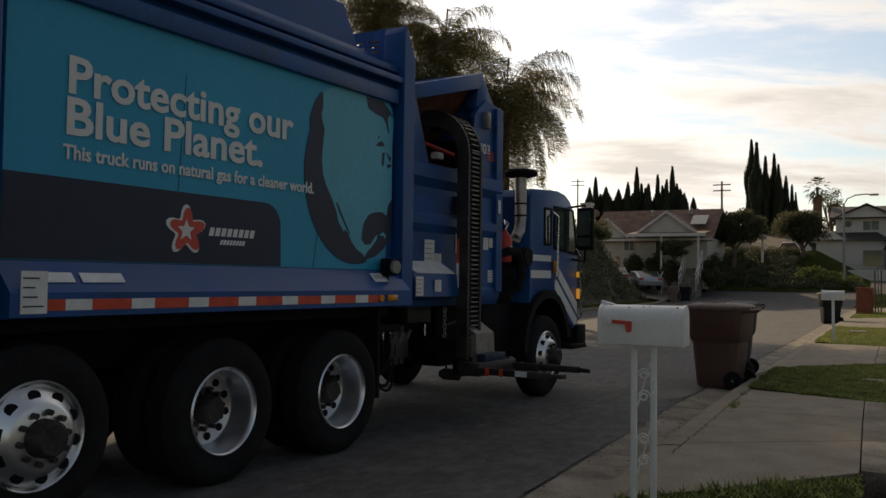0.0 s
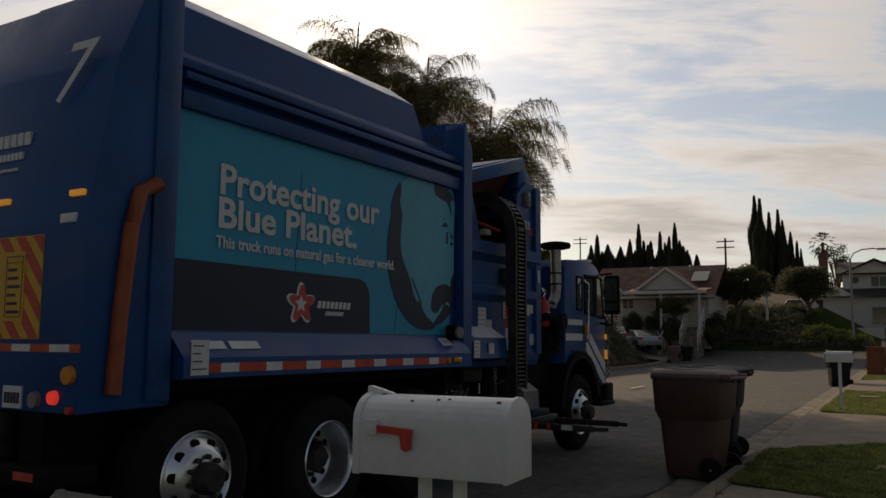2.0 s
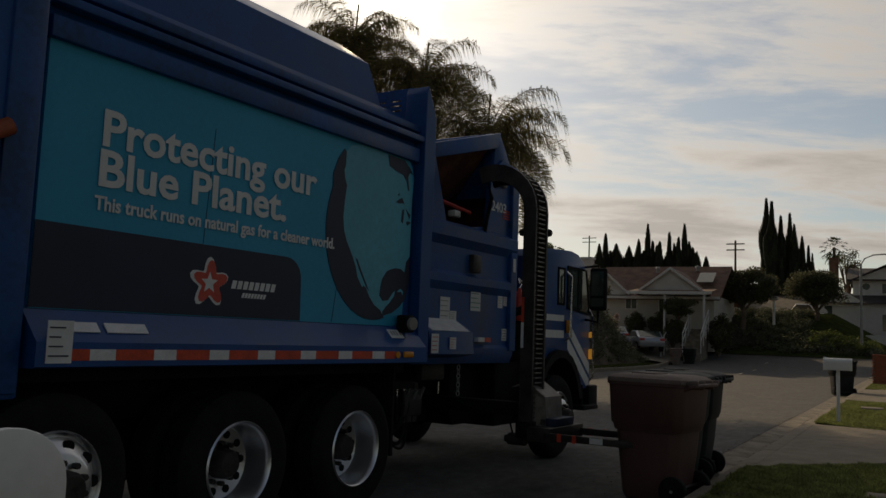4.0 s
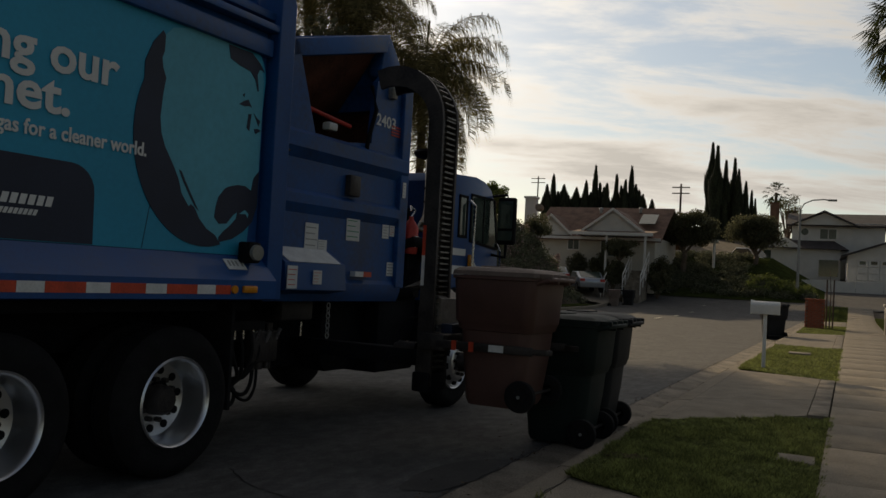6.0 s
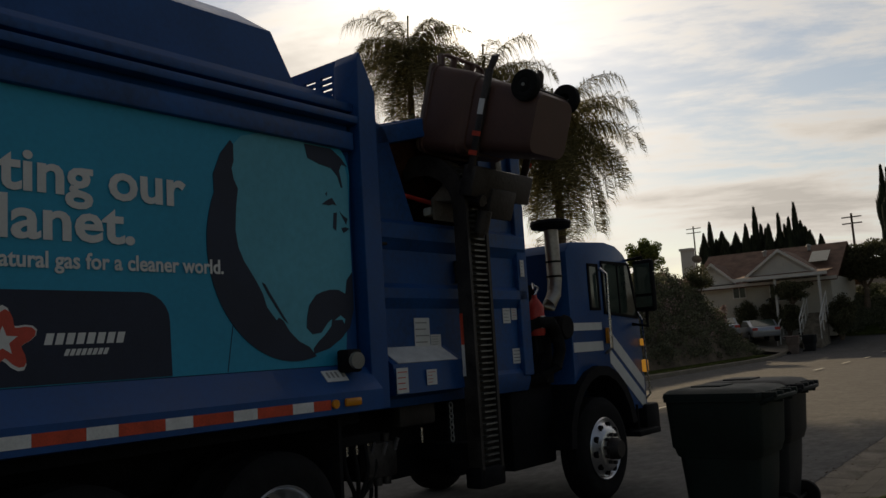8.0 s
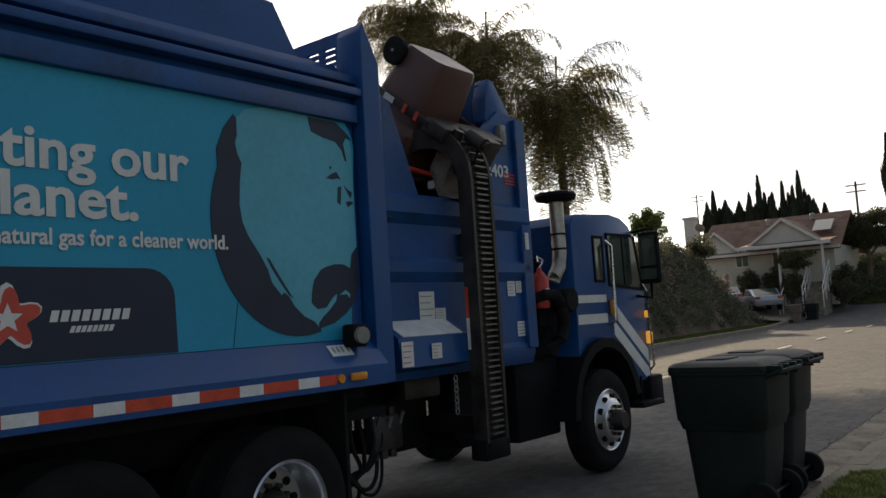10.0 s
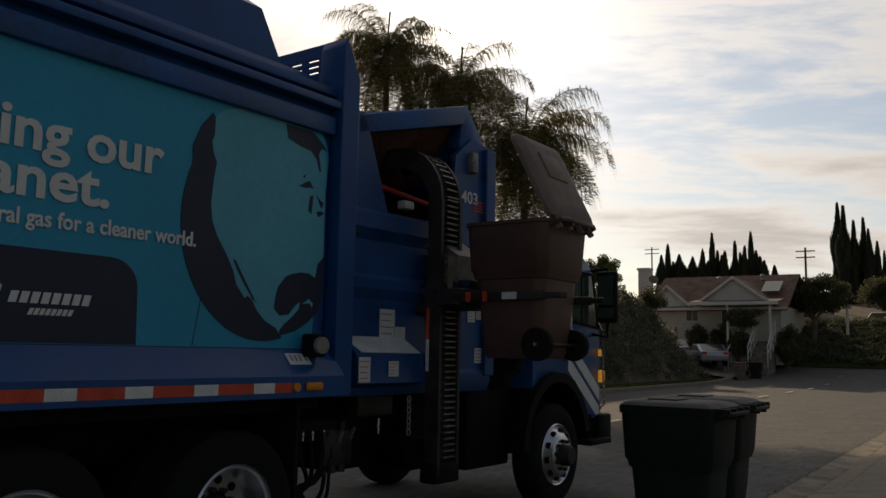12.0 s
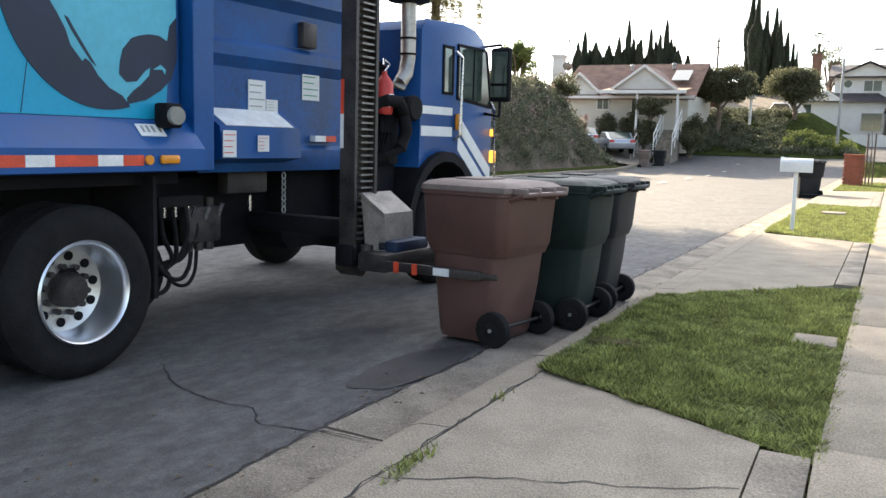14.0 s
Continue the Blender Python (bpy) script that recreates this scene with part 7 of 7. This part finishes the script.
for r in range(4):
    for cidx in range(6):
        box(bm, 3.7 + cidx * 0.8, 4.44 + cidx * 0.8, 68.92, 68.97, 2.3 + r * 0.55, 2.8 + r * 0.55, 0.01)
part("garage_door", bm, M_TRIM, h3, smooth=0)
bm = B()
for cidx in range(6):
    box(bm, 3.85 + cidx * 0.8, 4.29 + cidx * 0.8, 68.9, 68.93, 4.1, 4.35)
part("pane", bm, M_GLASS, h3, smooth=0)
fence = thing("garden_wall", Matrix(), "low pale garden wall in front of the white houses", "wall", kind="structure")
bm = B()
for i in range(7):
    box(bm, -0.2 + i * 1.9, 1.68 + i * 1.9, 67.0, 67.2, rise(0, 67) - 0.2, rise(0, 67) + 0.85, 0.01)
part("wall_panel", bm, M_STUCCOW, fence, smooth=0)


# ---- street furniture and vehicles far off ----
sl = thing("street_lamp", Matrix.Translation((-0.3, 60.5, 1.2)), "grey steel street lamp with a curved arm", "street lamp")
bm = B()
rod(bm, (0, 0, 0), (0, 0, 6.4), 0.11, 0.07)
part("pole", bm, M_GALV, sl)
bm = B()
tube(bm, [(0, 0, 6.3), (0.25, 0, 6.75), (0.8, 0, 7.0), (1.5, 0, 7.05), (1.9, 0, 7.0)], 0.045, 8)
part("arm", bm, M_GALV, sl)
bm = B()
box(bm, 1.75, 2.35, -0.14, 0.14, 6.93, 7.06, 0.04)
part("lamp_head", bm, M_GALV, sl)
for (x, y, z0, z1, w) in ((-58.0, 176, 10, 24.9, 1.6), (-19.0, 126.5, 7, 17.3, 1.3)):
    up = thing("utility_pole", Matrix.Translation((x, y, z0)), "wooden utility pole with crossarms", "utility pole")
    bm = B()
    rod(bm, (0, 0, -1), (0, 0, z1 - z0), 0.2, 0.14)
    part("pole", bm, M_WOODPOLE, up)
    for dz in (0.6, 1.5):
        bm = B()
        box(bm, -w, w, -0.08, 0.08, z1 - z0 - dz, z1 - z0 - dz + 0.16)
        part("crossarm", bm, M_WOODPOLE, up)
lp = thing("lamp_post", Matrix.Translation((-6.4, 63.5, 3.2)), "short garden lamp post on the mound", "lamp")
bm = B()
rod(bm, (0, 0, 0), (0, 0, 1.9), 0.1)
part("post", bm, M_TRIM, lp)
bm = B()
box(bm, -0.3, 0.3, -0.3, 0.3, 1.9, 2.15, 0.05)
part("cap", bm, M_STUCCO, lp)


def build_car(m, paint, label, tall=1.0):
    car = thing("car", m, label, "car")
    bm = B()
    prof = [(-2.15, 0.35), (-2.2, 0.75), (-2.05, 0.95), (-1.6, 1.0), (-0.95, 1.38 * tall), (0.35, 1.42 * tall), (1.05, 1.0), (1.95, 0.85), (2.2, 0.6), (2.15, 0.3)]
    prism(bm, prof, "y", -0.86, 0.86, 0.06)
    part("body", bm, paint, car)
    bm = B()
    prism(bm, [(-1.5, 1.0), (-0.92, 1.32 * tall), (0.32, 1.36 * tall), (0.92, 1.0)], "y", -0.875, 0.875)
    prism(bm, [(-1.72, 1.0), (-1.02, 1.40 * tall), (-0.98, 1.36 * tall), (-1.6, 0.98)], "y", -0.7, 0.7)
    part("window", bm, M_GLASS, car, smooth=0)
    for xx in (-1.35, 1.35):
        for s in (-1, 1):
            bm = B()
            rod(bm, (xx, 0.7 * s, 0.32), (xx, 0.9 * s, 0.32), 0.32, seg=20)
            w = part("wheel", bm, M_RUBBER, car)
            bm = B()
            rod(bm, (xx, 0.89 * s, 0.32), (xx, 0.91 * s, 0.32), 0.2, seg=16)
            part("rim", bm, M_ALU, w)
    for s in (-1, 1):
        bm = B()
        box(bm, -2.2, -2.1, 0.68 * s - 0.16, 0.68 * s + 0.16, 0.72, 0.9, 0.02)
        part("tail_lamp", bm, M_RED, car)
    return car


build_car(pose(-13.7, 53.3, 0.90, 0, 0, 118), M_SILVER, "silver saloon car parked on the driveway")
build_car(pose(-15.9, 52.4, 1.16, 0, 0, 118), M_SILVER, "silver car parked behind another on the driveway")
build_car(pose(-4.8, 71.5, rise(0, 71.5) + 1.2, 0, 0, 150), M_WHITE, "white sport utility car parked above the mound", 1.25)
drv = sheet("driveway_far", [-20, -16, -13, -11.4], span(49.5, 57, 1.5), 0.05, M_CONC, "pale concrete driveway rising to the bungalow", "driveway")
for v in drv.data.vertices:
    v.co.z += max(0, (-11.6 - v.co.x)) * 0.16 + 0.02

pil = thing("brick_pillar", pose(1.2, 33.0, 0.15), "square red brick post-box pillar beside the footpath", "pillar")
bm = B()
box(bm, -0.31, 0.31, -0.31, 0.31, 0.0, 1.12)
part("core", bm, M_GUTTER, pil, smooth=0)
bm = B()
box(bm, -0.10, 0.10, -0.05, 0.05, 0, 0.065, 0.005)
b0 = part("brick", bm, M_BRICK, pil, smooth=0)
first = True
for row in range(15):
    for side in range(4):
        for j in range(3):
            o = b0 if first else new("brick", b0.data)
            first = False
            o.parent = pil
            off = -0.215 + j * 0.215 + (0.05 if row % 2 else -0.05) * (1 if side % 2 else -1)
            o.matrix_basis = Matrix.Rotation(side * math.pi / 2, 4, "Z") @ Matrix.Translation((off, -0.285, 0.005 + row * 0.075))
bm = B()
box(bm, -0.37, 0.37, -0.37, 0.37, 1.13, 1.19, 0.015)
part("cap", bm, M_BRICK, pil)
st = thing("tree_stakes", pose(1.75, 33.5, 0.15), "two wooden stakes holding a bare sapling", "stakes")
for dx in (-0.12, 0.12):
    bm = B()
    rod(bm, (dx, 0, 0), (dx * 1.1, 0, 2.0), 0.03)
    part("stake", bm, M_WOODPOLE, st)
bm = B()
tube(bm, [(0, 0, 0), (0.02, 0, 1.5), (-0.05, 0, 2.4)], [0.03, 0.02, 0.008], 6)
part("sapling", bm, M_BARK, st)
for (x, y, w) in ((3.75, 30.5, 0.34), (4.25, 29.0, 0.4)):
    pp = thing("gate_pillar", pose(x, y, 0.1), "low rendered pillar at a garden entry", "pillar")
    bm = B()
    box(bm, -w / 2, w / 2, -w / 2, w / 2, 0, 1.1, 0.01)
    part("shaft", bm, M_BRICK if w > 0.35 else M_STUCCO, pp)
    bm = B()
    box(bm, -w / 2 - 0.05, w / 2 + 0.05, -w / 2 - 0.05, w / 2 + 0.05, 1.1, 1.18, 0.012)
    part("cap", bm, M_STUCCO, pp)


# ---- what moves ----
def motions():
    end = TRUCK_END
    # the truck pulls up: it rolls to a stop beside the bins
    trs = [(0, -2.515, -3.862, -4.9), (0.25, -2.55, -3.03, -4.5), (0.5, -2.575, -2.27, -4.25), (0.75, -2.56, -1.79, -4.15), (1.0, -2.54, -1.36, -4.1), (1.25, -2.53, -0.96, -4.05), (1.5, -2.525, -0.57, -4.0),
           (1.75, -2.535, -0.27, -4.15), (2.0, -2.545, -0.03, -4.3), (2.25, -2.56, 0.16, -4.45), (2.5, -2.575, 0.29, -4.6), (2.7, -2.56, 0.345, -4.7), (3.4, -2.46, 0.30, -4.45), (4.2, -2.37, 0.19, -4.05), (4.6, -2.354, 0.165, -4.0), (14, -2.354, 0.165, -4.0)]
    walk(truck, [(t, pose(x, y, 0, 0, 0, r)) for t, x, y, r in trs])
    for w in WHEELS:
        base = w.location.copy()
        walk(w, [(t, pose(base.x, base.y, base.z, -math.degrees((y + 3.8) / 0.515), 0, 0)) for t, x, y, r in trs])
    # mast: how far it slides out
    mast = [(0, -0.04), (3.2, -0.04), (4.4, 0.78), (5.0, 0.80), (5.5, 0.76), (6.0, 0.78), (6.5, 0.40), (7.0, 0.12), (7.5, 0.02), (8.0, -0.02), (13.0, 0.0), (13.5, 0.44), (13.7, 0.62), (13.8, 0.55), (14.0, 0.39)]
    walk(arm, [(t, pose(x, 0, 0)) for t, x in mast])
    # hood: gives way inward while the bin is tipped over the hopper
    walk(hood, [(t, pose(x, 0, z)) for t, x, z in ((0, 0, 0), (8.0, 0, 0), (8.5, -0.85, 0.02), (10.5, -0.85, 0.02), (11.0, -0.2, 0), (11.3, 0, 0), (14, 0, 0))])
    # bin: out from the truck, height, lean towards the hopper
    bins = [(0, 1.76, 0, 0), (4.0, 1.76, 0, 0), (4.7, 1.44, 0, 0), (5.55, 1.40, 0, 0), (6.0, 1.37, 0.38, 0), (6.5, 1.00, 0.83, 0), (7.0, 0.75, 1.33, 0), (7.3, 0.65, 1.68, 0), (7.5, 0.62, 1.97, -3), (7.7, 0.69, 2.52, -28), (7.85, 0.76, 3.00, -54), (8.0, 0.72, 3.36, -72),
            (8.2, 0.48, 3.62, -93), (8.6, -0.12, 3.96, -128), (8.9, -0.46, 4.0, -142), (9.3, -0.40, 4.0, -136), (9.7, -0.48, 4.0, -143), (10.3, -0.47, 4.0, -141), (10.5, -0.44, 4.0, -140), (10.7, -0.18, 3.95, -126), (10.85, 0.16, 3.82, -107), (11.0, 0.46, 3.62, -86), (11.2, 0.74, 3.2, -55),
            (11.35, 0.82, 2.78, -28), (11.5, 0.82, 2.30, -8), (11.7, 0.72, 2.0, -1), (12.0, 0.66, 1.46, 0), (12.5, 0.62, 0.45, 0), (12.75, 0.68, 0.10, 0), (13.0, 0.76, 0, 0), (13.15, 0.83, 0, 0), (13.5, 1.10, 0, 0), (13.75, 1.42, 0, 0), (14.0, 1.42, 0, 0)]
    walk(brown_bin, [(t, in_truck(x, BINY - 0.05, z, r, float(np.interp(t, (0, 4.0, 4.8, 8.0, 12.0, 13.0, 13.5, 14.0), (-5, -5, 0, 0, 1, 3, 0, -7))))) for t, x, z, r in bins])
    # gripper rides with the bin while it holds it
    ts = [b[0] for b in bins]

    def at(rows, t, k):
        return float(np.interp(t, [r[0] for r in rows], [r[k] for r in rows]))
    rows = [(0, 0.62, 0.0, 0), (3.2, 0.62, 0.0, 0), (4.4, 0.70, 0.0, 0)]
    for t in sorted(set([5.0] + [q for q in ts if 5.0 < q <= 13.5])):
        rows.append((t, at(bins, t, 1) - at(mast, t, 1), at(bins, t, 2), at(bins, t, 3)))
    rows += [(13.7, 0.84, 0, 0), (14.0, 0.78, 0, 0)]
    walk(grip, [(t, pose(x, BINY, z, 0, r, 0)) for t, x, z, r in rows])
    # lid falls open over the hopper and hangs back until the bin is set down
    lids = [(0, 0), (8.15, 0), (8.6, 38), (8.9, 52), (9.7, 54), (10.5, 50), (11.0, 44), (11.5, 52), (12.0, 63), (12.5, 58), (13.0, 40), (13.5, 35), (13.7, 12), (13.8, 0), (14.0, 0)]
    walk(brown_lid, [(t, pose(0.375, 0, 1.094, 0, a, 0)) for t, a in lids])


motions()
